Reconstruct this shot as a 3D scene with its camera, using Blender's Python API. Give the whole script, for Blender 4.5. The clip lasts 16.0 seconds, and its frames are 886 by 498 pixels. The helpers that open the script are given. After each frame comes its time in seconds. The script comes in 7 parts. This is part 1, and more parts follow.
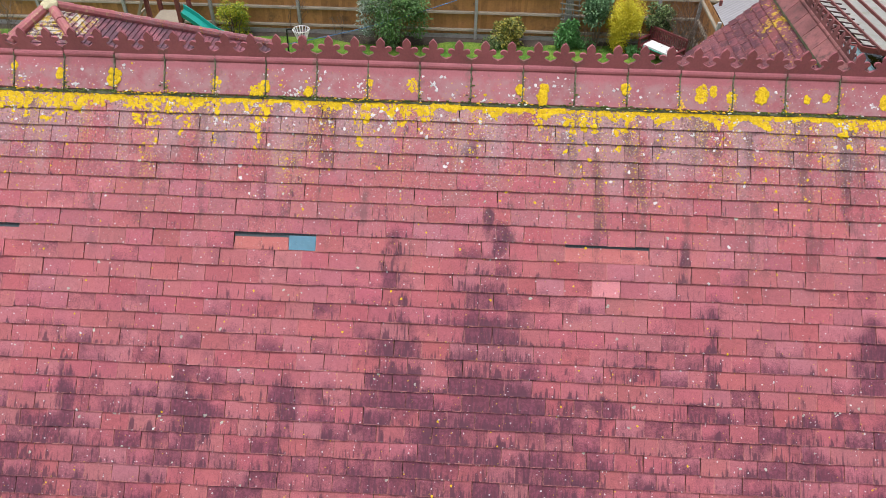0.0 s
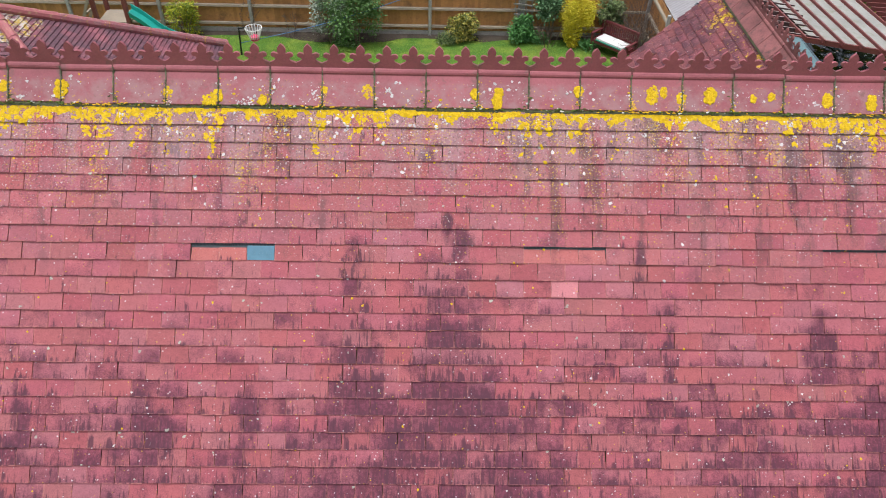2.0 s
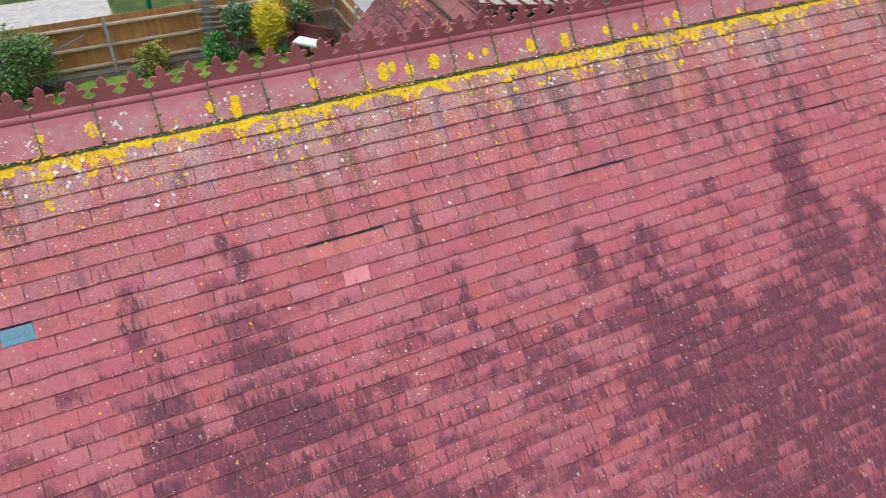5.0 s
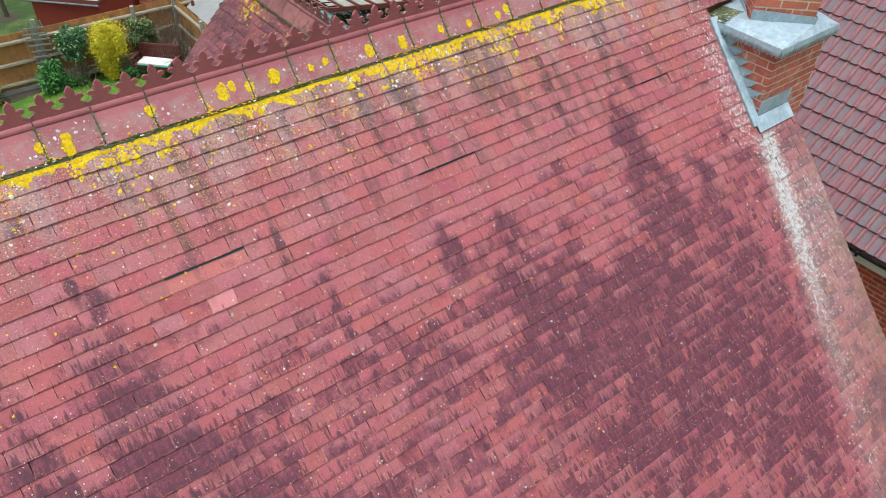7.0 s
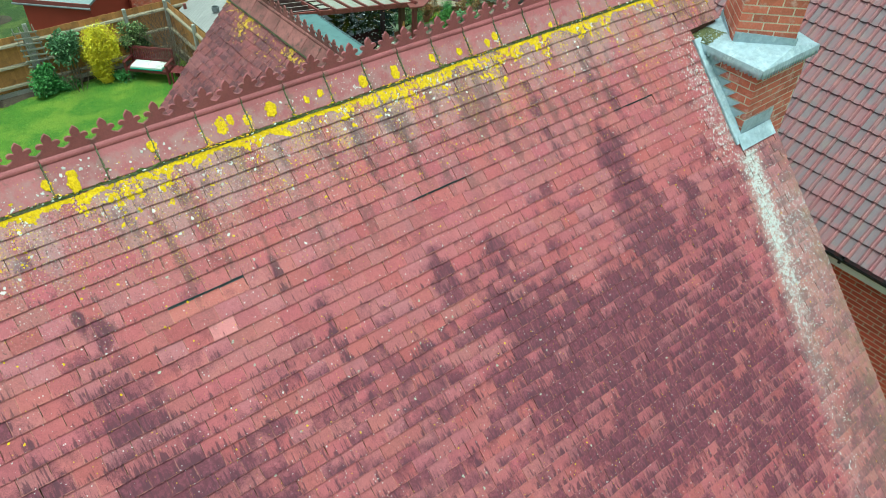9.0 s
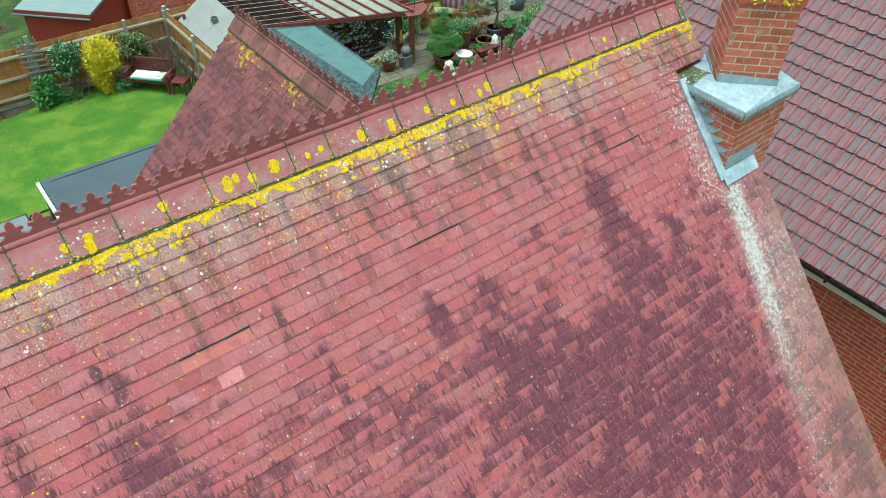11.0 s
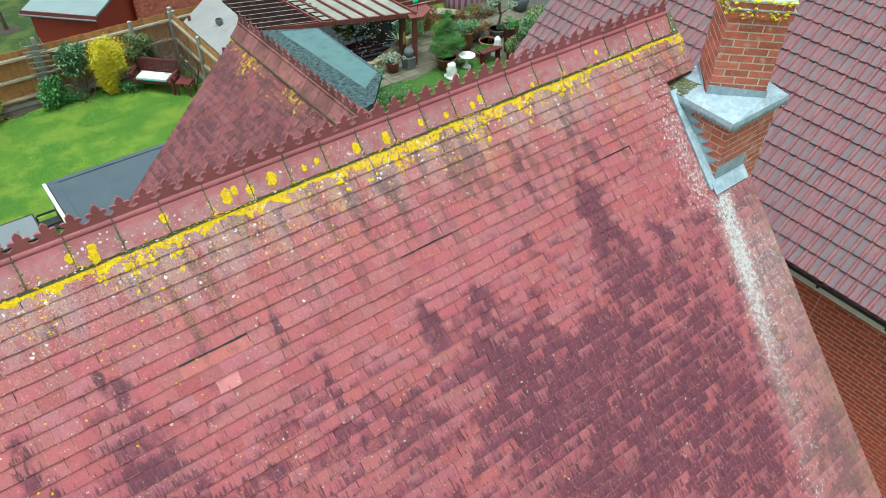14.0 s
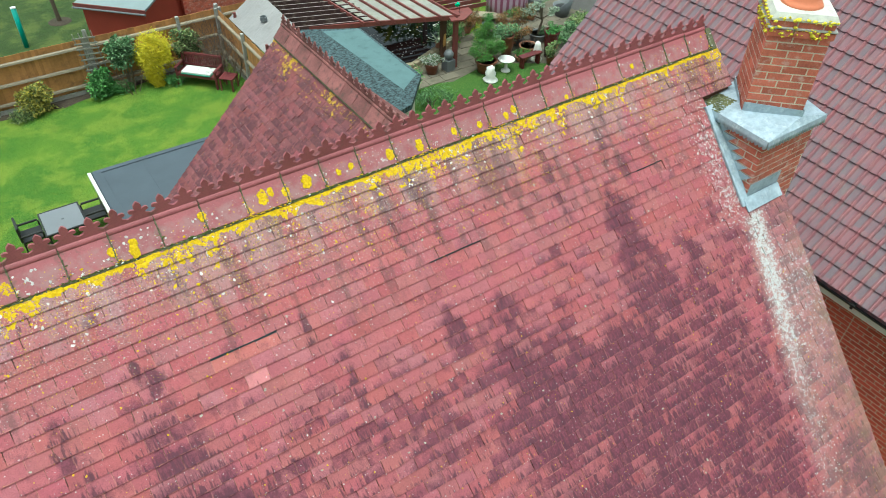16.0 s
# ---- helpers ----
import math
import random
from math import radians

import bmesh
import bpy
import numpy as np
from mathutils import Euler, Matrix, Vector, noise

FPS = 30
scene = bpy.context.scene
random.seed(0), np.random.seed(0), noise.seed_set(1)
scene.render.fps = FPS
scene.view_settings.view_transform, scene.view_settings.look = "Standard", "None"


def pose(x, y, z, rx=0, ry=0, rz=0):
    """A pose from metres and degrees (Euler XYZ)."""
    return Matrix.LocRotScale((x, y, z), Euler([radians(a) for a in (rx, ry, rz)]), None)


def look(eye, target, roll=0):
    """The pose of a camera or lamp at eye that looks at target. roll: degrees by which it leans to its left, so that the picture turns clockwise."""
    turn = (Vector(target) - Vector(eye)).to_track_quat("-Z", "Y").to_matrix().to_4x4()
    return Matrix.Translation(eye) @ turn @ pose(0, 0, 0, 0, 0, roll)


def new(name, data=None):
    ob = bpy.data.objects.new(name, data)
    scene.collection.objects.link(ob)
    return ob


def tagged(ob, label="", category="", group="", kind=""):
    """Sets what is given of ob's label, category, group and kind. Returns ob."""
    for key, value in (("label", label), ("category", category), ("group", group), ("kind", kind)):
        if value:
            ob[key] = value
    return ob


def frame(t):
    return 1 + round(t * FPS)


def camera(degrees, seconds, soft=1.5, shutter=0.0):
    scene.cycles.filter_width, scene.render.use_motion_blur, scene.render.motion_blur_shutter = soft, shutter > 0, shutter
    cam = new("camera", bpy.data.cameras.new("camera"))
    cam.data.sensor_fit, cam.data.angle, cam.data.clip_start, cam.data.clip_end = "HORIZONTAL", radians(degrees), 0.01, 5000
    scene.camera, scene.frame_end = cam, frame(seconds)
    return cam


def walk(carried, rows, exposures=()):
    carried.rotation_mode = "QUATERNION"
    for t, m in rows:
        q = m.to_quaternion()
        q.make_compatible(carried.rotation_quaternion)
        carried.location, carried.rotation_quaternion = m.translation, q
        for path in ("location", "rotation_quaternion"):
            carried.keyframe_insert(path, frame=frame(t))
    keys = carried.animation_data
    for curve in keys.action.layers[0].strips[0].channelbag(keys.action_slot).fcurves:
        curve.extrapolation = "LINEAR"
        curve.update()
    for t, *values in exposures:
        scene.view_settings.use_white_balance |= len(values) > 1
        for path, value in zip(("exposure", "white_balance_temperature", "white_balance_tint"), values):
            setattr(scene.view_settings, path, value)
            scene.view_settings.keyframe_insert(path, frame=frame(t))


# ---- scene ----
cam = camera(62.2, 16.0, soft=0.9, shutter=0.45)
PATH = [
    (0, (-0.579, -4.333, -0.222), (-0.643, -2.335, -0.145), 2.4),
    (0.5, (-0.548, -4.342, -0.197), (-0.612, -2.345, -0.128), 2.7),
    (1, (-0.546, -4.346, -0.187), (-0.599, -2.347, -0.119), 2.7),
    (1.5, (-0.549, -4.358, -0.189), (-0.569, -2.359, -0.12), 2.1),
    (2, (-0.572, -4.354, -0.161), (-0.53, -2.356, -0.096), 0.6),
    (2.5, (-0.599, -4.356, -0.166), (-0.487, -2.36, -0.099), -0.9),
    (3, (-0.596, -4.354, -0.166), (-0.387, -2.366, -0.101), -3.4),
    (3.5, (-0.626, -4.345, -0.162), (-0.298, -2.372, -0.109), -6.3),
    (4, (-0.66, -4.322, -0.161), (-0.212, -2.373, -0.124), -9.6),
    (4.5, (-0.71, -4.308, -0.178), (-0.137, -2.392, -0.162), -13.1),
    (5, (-0.758, -4.325, -0.224), (-0.072, -2.446, -0.234), -16.3),
    (5.2, (-0.779, -4.347, -0.241), (-0.048, -2.486, -0.265), -17.6),
    (7.3, (-0.653, -4.448, -0.226), (0.303, -2.696, -0.353), -23.9),
    (7.5, (-0.662, -4.452, -0.219), (0.296, -2.701, -0.349), -23.9),
    (8, (-0.676, -4.467, -0.2), (0.282, -2.717, -0.333), -24.0),
    (8.5, (-0.674, -4.525, -0.152), (0.283, -2.774, -0.289), -24.1),
    (9, (-0.659, -4.63, -0.04), (0.297, -2.879, -0.181), -24.1),
    (9.5, (-0.645, -4.733, 0.092), (0.311, -2.982, -0.052), -24.2),
    (10, (-0.622, -4.833, 0.223), (0.332, -3.081, 0.075), -24.3),
    (12.5, (-0.62, -5.012, 0.316), (0.332, -3.26, 0.157), -24.5),
    (13, (-0.616, -5.05, 0.337), (0.333, -3.296, 0.179), -24.4),
    (13.5, (-0.611, -5.1, 0.344), (0.334, -3.344, 0.188), -24.4),
    (14, (-0.592, -5.146, 0.361), (0.348, -3.387, 0.206), -24.2),
    (14.5, (-0.588, -5.187, 0.376), (0.343, -3.424, 0.225), -23.9),
    (15, (-0.587, -5.222, 0.379), (0.333, -3.452, 0.235), -23.5),
    (15.5, (-0.586, -5.246, 0.39), (0.315, -3.466, 0.255), -22.9),
    (16, (-0.589, -5.259, 0.4), (0.279, -3.461, 0.281), -22.0),
]
PITCH = 46.0
EAVE_X, SLOT_Z = 5.80, 8.30
# the path is laid out in the plane of the roof and then tilted with it
walk(cam, [(t, pose(0, 0, SLOT_Z, PITCH - 90) @ look(eye, target, roll)) for t, eye, target, roll in PATH],
     exposures=[(0.0, 0.57, 6160, 12), (5.2, 0.55, 6130, 12), (7.5, 0.66, 5960, -10), (9.0, 0.76, 5800, -27), (10.0, 0.76, 5790, -26), (12.5, 0.76, 5880, -12), (15.0, 0.76, 5900, -12), (16.0, 0.75, 6040, -12)])

# ---------------------------------------------------------------- light
world = bpy.data.worlds.new("sky")
scene.world = world
world.use_nodes = True
wn = world.node_tree
sky = wn.nodes.new("ShaderNodeTexSky")
sky.sky_type, sky.sun_disc = "NISHITA", False
SUN_AZ, SUN_EL = radians(240), radians(82)  # azimuth clockwise from north
sky.sun_elevation, sky.sun_rotation = SUN_EL, SUN_AZ
sky.dust_density, sky.air_density = 6.0, 1.0
grey = wn.nodes.new("ShaderNodeHueSaturation")
grey.inputs["Saturation"].default_value = 0.35
wn.nodes["Background"].inputs["Strength"].default_value = 0.15
wn.links.new(sky.outputs[0], grey.inputs["Color"])
wn.links.new(grey.outputs[0], wn.nodes["Background"].inputs["Color"])
lamp = bpy.data.lights.new("sun", "SUN")
lamp.energy, lamp.angle, lamp.color = 0.95, radians(24), (1.0, 0.98, 0.95)
sun = new("sun", lamp)
sun.matrix_world = look((math.sin(SUN_AZ) * math.cos(SUN_EL) * 40, math.cos(SUN_AZ) * math.cos(SUN_EL) * 40, math.sin(SUN_EL) * 40), (0, 0, 0))
from mathutils.bvhtree import BVHTree

# ---------------------------------------------------------------- materials
class Nodes:
    """A node material, written with short calls."""

    def __init__(self, name):
        self.m = bpy.data.materials.new(name)
        self.m.use_nodes = True
        self.t = self.m.node_tree
        self.b = self.t.nodes["Principled BSDF"]
        self.c = None

    def n(self, kind, ins=None, **props):
        node = self.t.nodes.new("ShaderNode" + kind)
        for k, v in props.items():
            setattr_safe(node, k, v)
        for k, v in (ins or {}).items():
            if isinstance(v, bpy.types.NodeSocket):
                self.t.links.new(v, node.inputs[k])
            else:
                node.inputs[k].default_value = v
        return node

    def pos(self):
        if self.c is None:
            self.c = self.n("NewGeometry").outputs["Position"]
        return self.c

    def math(self, op, a, b=0.0, c=0.0, clamp=False):
        return self.n("Math", {0: a, 1: b, 2: c}, operation=op, use_clamp=clamp).outputs[0]

    def noise(self, scale, detail=3.0, rough=0.55, vec=None, dist=0.0):
        return self.n("TexNoise", {"Vector": vec if vec is not None else self.pos(), "Scale": scale, "Detail": detail,
                                   "Roughness": rough, "Distortion": dist}).outputs[0]

    def ramp(self, v, a, b):
        """0 below a, 1 above b."""
        return self.n("MapRange", {"Value": v, "From Min": a, "From Max": b}, interpolation_type="SMOOTHSTEP").outputs[0]

    def mix(self, f, a, b, mode="MIX"):
        node = self.n("Mix", data_type="RGBA", blend_type=mode)
        for sock, v in ((0, f), (6, a), (7, b)):
            if isinstance(v, bpy.types.NodeSocket):
                self.t.links.new(v, node.inputs[sock])
            else:
                node.inputs[sock].default_value = v if sock == 0 else (*v, 1)
        return node.outputs[2]

    def scaled(self, x, y, z, vec=None):
        return self.n("VectorMath", {0: vec if vec is not None else self.pos(), 1: (x, y, z)}, operation="MULTIPLY").outputs[0]

    def done(self, color, rough=0.8, bump=None, strength=0.3, dist=0.01, metal=0.0, spec=0.4):
        for key, v in (("Base Color", color), ("Roughness", rough), ("Metallic", metal), ("Specular IOR Level", spec)):
            if isinstance(v, bpy.types.NodeSocket):
                self.t.links.new(v, self.b.inputs[key])
            else:
                self.b.inputs[key].default_value = (*v, 1) if key == "Base Color" else v
        if bump is not None:
            nb = self.n("Bump", {"Height": bump, "Strength": strength, "Distance": dist})
            self.t.links.new(nb.outputs[0], self.b.inputs["Normal"])
        return self.m


def setattr_safe(node, key, value):
    if key == "operation":
        node.operation = value
    elif key == "use_clamp":
        node.use_clamp = value
    elif key == "data_type":
        node.data_type = value
    elif key == "blend_type":
        node.blend_type = value
    elif key == "interpolation_type":
        node.interpolation_type = value
    elif key == "feature":
        node.feature = value
    elif key == "noise_dimensions":
        node.noise_dimensions = value


def plain(name, color, rough=0.7, vary=0.25, grain=40.0, large=2.0, metal=0.0, bump=0.25, dist=0.004, dirt=None, rand=0.0, spec=0.4):
    """Paint, plastic, stone and the like: grain and blotches at two scales, with some dirt."""
    k = Nodes(name)
    a, b = k.noise(large, 4), k.noise(grain, 4)
    v = k.math("ADD", k.math("MULTIPLY", k.math("SUBTRACT", a, 0.5), 1.6 * vary), k.math("MULTIPLY", k.math("SUBTRACT", b, 0.5), 1.2 * vary))
    if rand:
        r = k.n("ObjectInfo").outputs["Random"]
        v = k.math("ADD", v, k.math("MULTIPLY", k.math("SUBTRACT", r, 0.5), rand))
    col = k.n("HueSaturation", {"Color": (*color, 1), "Value": k.math("ADD", v, 1.0)}).outputs[0]
    if dirt:
        col = k.mix(k.ramp(k.noise(large * 2.3, 6, 0.65), 0.5, 0.75), col, dirt)
    return k.done(col, k.math("ADD", rough - 0.08, k.math("MULTIPLY", b, 0.16)), b, bump, dist, metal, spec)


def roof_frame(k, wing=False):
    """Sockets for metres along the ridge and down the slope."""
    s = k.n("SeparateXYZ", {0: k.pos()})
    x, y, z = s.outputs[0], s.outputs[1], s.outputs[2]
    if wing:
        c = math.sqrt(0.5)
        return k.math("SUBTRACT", y, WING_0), k.math("MULTIPLY", k.math("ADD", k.math("SUBTRACT", x, WX), k.math("SUBTRACT", z, WZ)), -c)
    return x, k.math("ADD", k.math("MULTIPLY", y, -math.cos(radians(PITCH))), k.math("MULTIPLY", k.math("SUBTRACT", z, SLOT_Z), -math.sin(radians(PITCH))))


def tile_paint(name, base=(0.335, 0.085, 0.097), main=True):
    """Red painted clay, weathered tile by tile: soot rising from the tails, bloom, lime and dusty lichen."""
    k = Nodes(name)
    x, v = roof_frame(k, not main)
    uv = k.n("CombineXYZ", {0: x, 1: v, 2: 0.0}).outputs[0]
    M, A, S = (lambda a, b: k.math("MULTIPLY", a, b)), (lambda a, b: k.math("ADD", a, b)), (lambda a, b: k.math("SUBTRACT", a, b))
    plus = lambda a, b: k.n("VectorMath", {0: a, 1: b}, operation="ADD").outputs[0]
    shade = lambda f: tuple(min(1.0, q * g) for q, g in zip(base, f if isinstance(f, tuple) else (f, f, f)))
    # which tile, and where on it
    gauge, wide = (GAUGE, TILE_W) if main else (WING_G, WING_W)
    down = k.math("DIVIDE", S(v, 0.003), gauge)
    row = k.math("FLOOR", down)
    if main:
        row = k.math("MAXIMUM", row, -8.0)
    up = S(1.0, S(down, row))  # 0 at the tail, 1 under the course above
    across = A(k.math("DIVIDE", x, wide), M(k.math("PINGPONG", row, 1.0), 0.5))
    col_i = k.math("FLOOR", across)
    side = S(0.5, k.math("ABSOLUTE", S(k.math("FRACT", across), 0.5)))
    cell = k.n("CombineXYZ", {0: col_i, 1: row, 2: 3.7}).outputs[0]
    rn = k.n("TexWhiteNoise", {"Vector": cell}, noise_dimensions="3D").outputs
    rnd = rn[0]
    rc = k.n("SeparateXYZ", {0: rn[1]}).outputs
    own = plus(uv, k.scaled(9.0, 7.0, 5.0, rn[1]))  # a place of its own in the noise for each tile
    fine = k.noise(190.0, 3, 0.75, own)
    grain = k.noise(46.0, 5, 0.72, own)
    blot = k.noise(2.2, 5, 0.6, uv)
    val = A(A(0.82, M(rc[0], 0.28)) if main else A(0.62, M(rc[0], 0.76)), M(S(grain, 0.5), 0.8))
    c = k.n("HueSaturation", {"Hue": A(0.489, M(rc[1], 0.017)), "Saturation": A(0.86, M(rc[2], 0.16)), "Color": (*base, 1), "Value": val}).outputs[0]
    c = k.mix(M(k.ramp(blot, 0.40, 0.72), 0.5), c, shade((1.20, 1.30, 1.15)))
    # a few tiles renewed, a few bleached
    c = k.mix(M(k.math("GREATER_THAN", rnd, 0.965), 0.45), c, shade((1.45, 1.7, 1.6)))
    if main:
        one = M(k.math("COMPARE", col_i, PALE[0], 0.1), k.math("COMPARE", row, PALE[1], 0.1))
        c = k.mix(M(one, 0.8), c, (0.54, 0.20, 0.215))
        for first in (-12.0, 0.0):
            fresh = M(k.math("COMPARE", col_i, first + 1.0, 1.1), k.math("COMPARE", row, 0.0, 0.1))
            c = k.mix(M(fresh, 0.6), c, (0.44, 0.13, 0.105))
    c = k.mix(M(k.ramp(fine, 0.54, 0.68), 0.6), c, shade(0.45))
    c = k.mix(M(k.ramp(fine, 0.45, 0.30), 0.5), c, shade((1.5, 1.6, 1.6)))
    patch = k.noise(1.0, 3, 0.6, k.scaled(11.0, 8.0, 1.0, own))
    run = k.noise(1.0, 4, 0.65, k.scaled(9.0, 1.3, 1.0, uv))
    broad = k.noise(2.6, 5, 0.7, uv)
    if main:
        total = None
        wob = plus(uv, k.scaled(0.10, 0.16, 0.0, k.n("VectorMath", {0: k.n("TexNoise", {"Vector": uv, "Scale": 5.0, "Detail": 4.0}).outputs["Color"], 1: (0.5, 0.5, 0.5)}, operation="SUBTRACT").outputs[0]))
        for bx, bv, rx, rv, amp in SOOT_LEFT + SOOT_MID + SOOT_RIGHT:
            q = k.n("VectorMath", {0: wob, 1: (1 / rx, 1 / rv, 0.0), 2: (-bx / rx, -bv / rv, 0.0)}, operation="MULTIPLY_ADD").outputs[0]
            far = k.n("VectorMath", {0: q}, operation="LENGTH").outputs["Value"]
            g = k.n("MapRange", {"Value": far, "From Min": 1.25, "From Max": 0.30, "To Min": 0.0, "To Max": amp}, interpolation_type="SMOOTHSTEP").outputs[0]
            total = g if total is None else k.math("MAXIMUM", total, g)
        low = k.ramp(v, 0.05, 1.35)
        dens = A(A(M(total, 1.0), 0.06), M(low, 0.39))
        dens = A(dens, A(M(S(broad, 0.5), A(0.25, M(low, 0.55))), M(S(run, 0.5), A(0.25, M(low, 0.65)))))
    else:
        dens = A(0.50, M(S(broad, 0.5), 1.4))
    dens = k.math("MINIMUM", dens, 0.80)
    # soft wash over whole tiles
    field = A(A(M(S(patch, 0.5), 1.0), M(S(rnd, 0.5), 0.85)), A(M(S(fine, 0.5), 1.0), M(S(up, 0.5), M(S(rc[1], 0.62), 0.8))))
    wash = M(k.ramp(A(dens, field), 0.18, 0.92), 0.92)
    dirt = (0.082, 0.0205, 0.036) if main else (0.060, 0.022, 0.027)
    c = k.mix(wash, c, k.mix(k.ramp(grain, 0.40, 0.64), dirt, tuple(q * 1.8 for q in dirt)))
    # dark licks that rise from the tail of a tile and taper upwards
    xs = k.n("SeparateXYZ", {0: own}).outputs[0]
    for freq, base_at, taper, deep in ((24.0, 0.645, 0.15, 0.85), (62.0, 0.615, 0.16, 0.78), (130.0, 0.635, 0.20, 0.7)):
        lick = k.noise(1.0, 2.0, 0.5, k.n("CombineXYZ", {0: M(xs, freq), 1: M(rnd, 61.0), 2: M(up, 0.7)}).outputs[0])
        lick = A(S(lick, M(up, taper)), A(M(S(fine, 0.5), 0.10), M(k.math("MINIMUM", dens, 0.75), 0.20)))
        c = k.mix(M(k.ramp(lick, base_at - 0.01, base_at + 0.085), deep), c, (0.078, 0.024, 0.040))
    # worn tails and edges show fresh clay
    worn = k.math("MAXIMUM", k.ramp(up, 0.085, 0.0), M(k.ramp(side, 0.045, 0.0), 0.7))
    c = k.mix(M(M(worn, k.ramp(k.noise(38.0, 3, 0.6, own), 0.40, 0.58)), 0.72), c, (0.53, 0.215, 0.175))
    if main:
        # grey bloom and soot in vertical bands below the ridge
        band = k.noise(1.0, 3, 0.5, k.scaled(5.5, 0.55, 1.0, uv))
        top = S(1.0, k.ramp(v, -0.75, 0.30))
        bloom = M(k.ramp(A(M(band, A(0.15, top)), M(S(k.noise(20, 5, 0.75, own), 0.5), 0.6)), 0.40, 0.62), 0.52)
        c = k.mix(M(bloom, top), c, (0.30, 0.215, 0.22))
        dark = A(k.noise(1.0, 3, 0.5, k.scaled(8.0, 0.9, 4.0, uv)), A(M(S(patch, 0.5), 0.55), M(S(fine, 0.5), 0.35)))
        dark = M(k.ramp(A(dark, M(k.ramp(x, -1.0, 1.5), 0.085)), 0.57, 0.74), S(1.0, k.ramp(v, -0.25, 0.5)))
        c = k.mix(M(dark, 0.66), c, (0.095, 0.05, 0.05))
        # white lime run below the chimney
        axis = A(5.27, M(S(v, 1.0), -0.115))
        off = S(x, axis)
        core = S(1.0, k.ramp(M(off, -1.0), 0.0, 0.24))
        core = M(core, S(1.0, M(k.ramp(off, 0.05, 0.20), A(0.72, M(k.ramp(v, 1.0, 1.6), -0.33)))))
        along = M(k.ramp(v, 0.80, 0.90), S(1.0, M(k.ramp(v, 1.3, 3.8), 0.66)))
        above = M(S(1.0, k.ramp(k.math("ABSOLUTE", S(x, 5.10)), 0.02, 0.50)), M(S(1.0, k.ramp(v, 0.7, 0.9)), k.ramp(v, -0.5, 0.0)))
        lime = k.math("MAXIMUM", M(M(core, along), 0.62), M(above, 0.40))
        ln = A(M(k.noise(20, 5, 0.8, uv), 0.7), M(k.noise(90, 3, 0.7, uv), 0.3))
        limem = k.ramp(A(lime, M(S(ln, 0.5), 3.2)), 0.42, 0.66)
        c = k.mix(M(M(core, along), 0.46), c, (0.40, 0.315, 0.29))
        c = k.mix(M(limem, M(k.ramp(lime, 0.02, 0.12), 0.88)), c, (0.47, 0.48, 0.49))
        # olive algae towards the gable
        alg = M(A(k.ramp(x, 5.5, 5.78), M(k.ramp(v, 1.2, 3.2), M(k.ramp(x, 4.8, 5.3), 0.5))), k.ramp(A(k.noise(4.0, 5, 0.7, uv), M(k.ramp(v, 0.8, 2.6), 0.06)), 0.42, 0.68))
        c = k.mix(M(k.math("MINIMUM", alg, 1.0), 0.5), c, (0.19, 0.125, 0.075))
        # dust of yellow and white lichen under the ridge, thinning downwards
        thin = S(1.0, k.ramp(v, -0.85, 0.35))
        lcol = k.noise(1.0, 3, 0.55, k.scaled(7.0, 1.6, 1.0, uv))
        crumb = A(M(k.noise(85.0, 3, 0.7, uv), 0.72), M(lcol, 0.28))
        crumb = M(k.ramp(A(crumb, M(thin, 0.092)), 0.645, 0.685), k.ramp(thin, 0.0, 0.15))
        c = k.mix(M(crumb, 0.85), c, (0.50, 0.32, 0.04))
        pit = M(k.ramp(A(M(thin, 0.10), k.noise(1.0, 3, 0.7, k.scaled(80.0, 50.0, 1.0, plus(own, (1.0, 5.0, 0.0))))), 0.665, 0.70), k.ramp(thin, 0.0, 0.2))
        c = k.mix(M(pit, 0.8), c, (0.10, 0.06, 0.055))
        chalk = M(k.ramp(A(M(thin, 0.06), k.noise(95.0, 3, 0.7, plus(uv, (2.0, 9.0, 0.0)))), 0.665, 0.69), k.ramp(thin, 0.0, 0.2))
        c = k.mix(M(chalk, 0.75), c, (0.55, 0.53, 0.53))
    else:
        moss = k.ramp(A(A(M(S(1.0, k.ramp(v, 0.1, 0.9)), 0.33), M(S(k.noise(1.6, 2, 0.5, uv), 0.5), 0.7)), M(S(k.noise(13.0, 5, 0.75, uv), 0.5), 1.3)), 0.36, 0.43)
        c = k.mix(M(M(moss, k.ramp(v, 0.06, 0.12)), 0.9), c, (0.52, 0.33, 0.02))
    # the finest specks of white and yellow lichen
    vor = k.n("TexVoronoi", {"Vector": uv, "Scale": 55.0, "Randomness": 1.0}, feature="F1").outputs
    pick = k.n("SeparateXYZ", {0: vor["Color"]}).outputs
    dot = k.math("LESS_THAN", A(vor["Distance"], M(S(fine, 0.5), 0.26)), M(k.math("POWER", pick[1], 5.0), 0.27))
    c = k.mix(M(dot, 0.65), c, k.mix(k.math("GREATER_THAN", pick[0], 0.7), (0.64, 0.60, 0.60), (0.60, 0.36, 0.03)))
    h = A(M(fine, 0.6), M(grain, 1.2))
    return k.done(c, A(0.62, M(fine, 0.2)), h, 0.5, 0.005, spec=0.3)


WING_W, WING_G = 0.1636, 0.1
TILE_W, GAUGE = 0.1636, 0.1
PALE = (1.0, 2.0)  # the pale tile: column and course
WX, WZ, WY, WING_0 = 3.03, 7.73, 5.48, 1.6
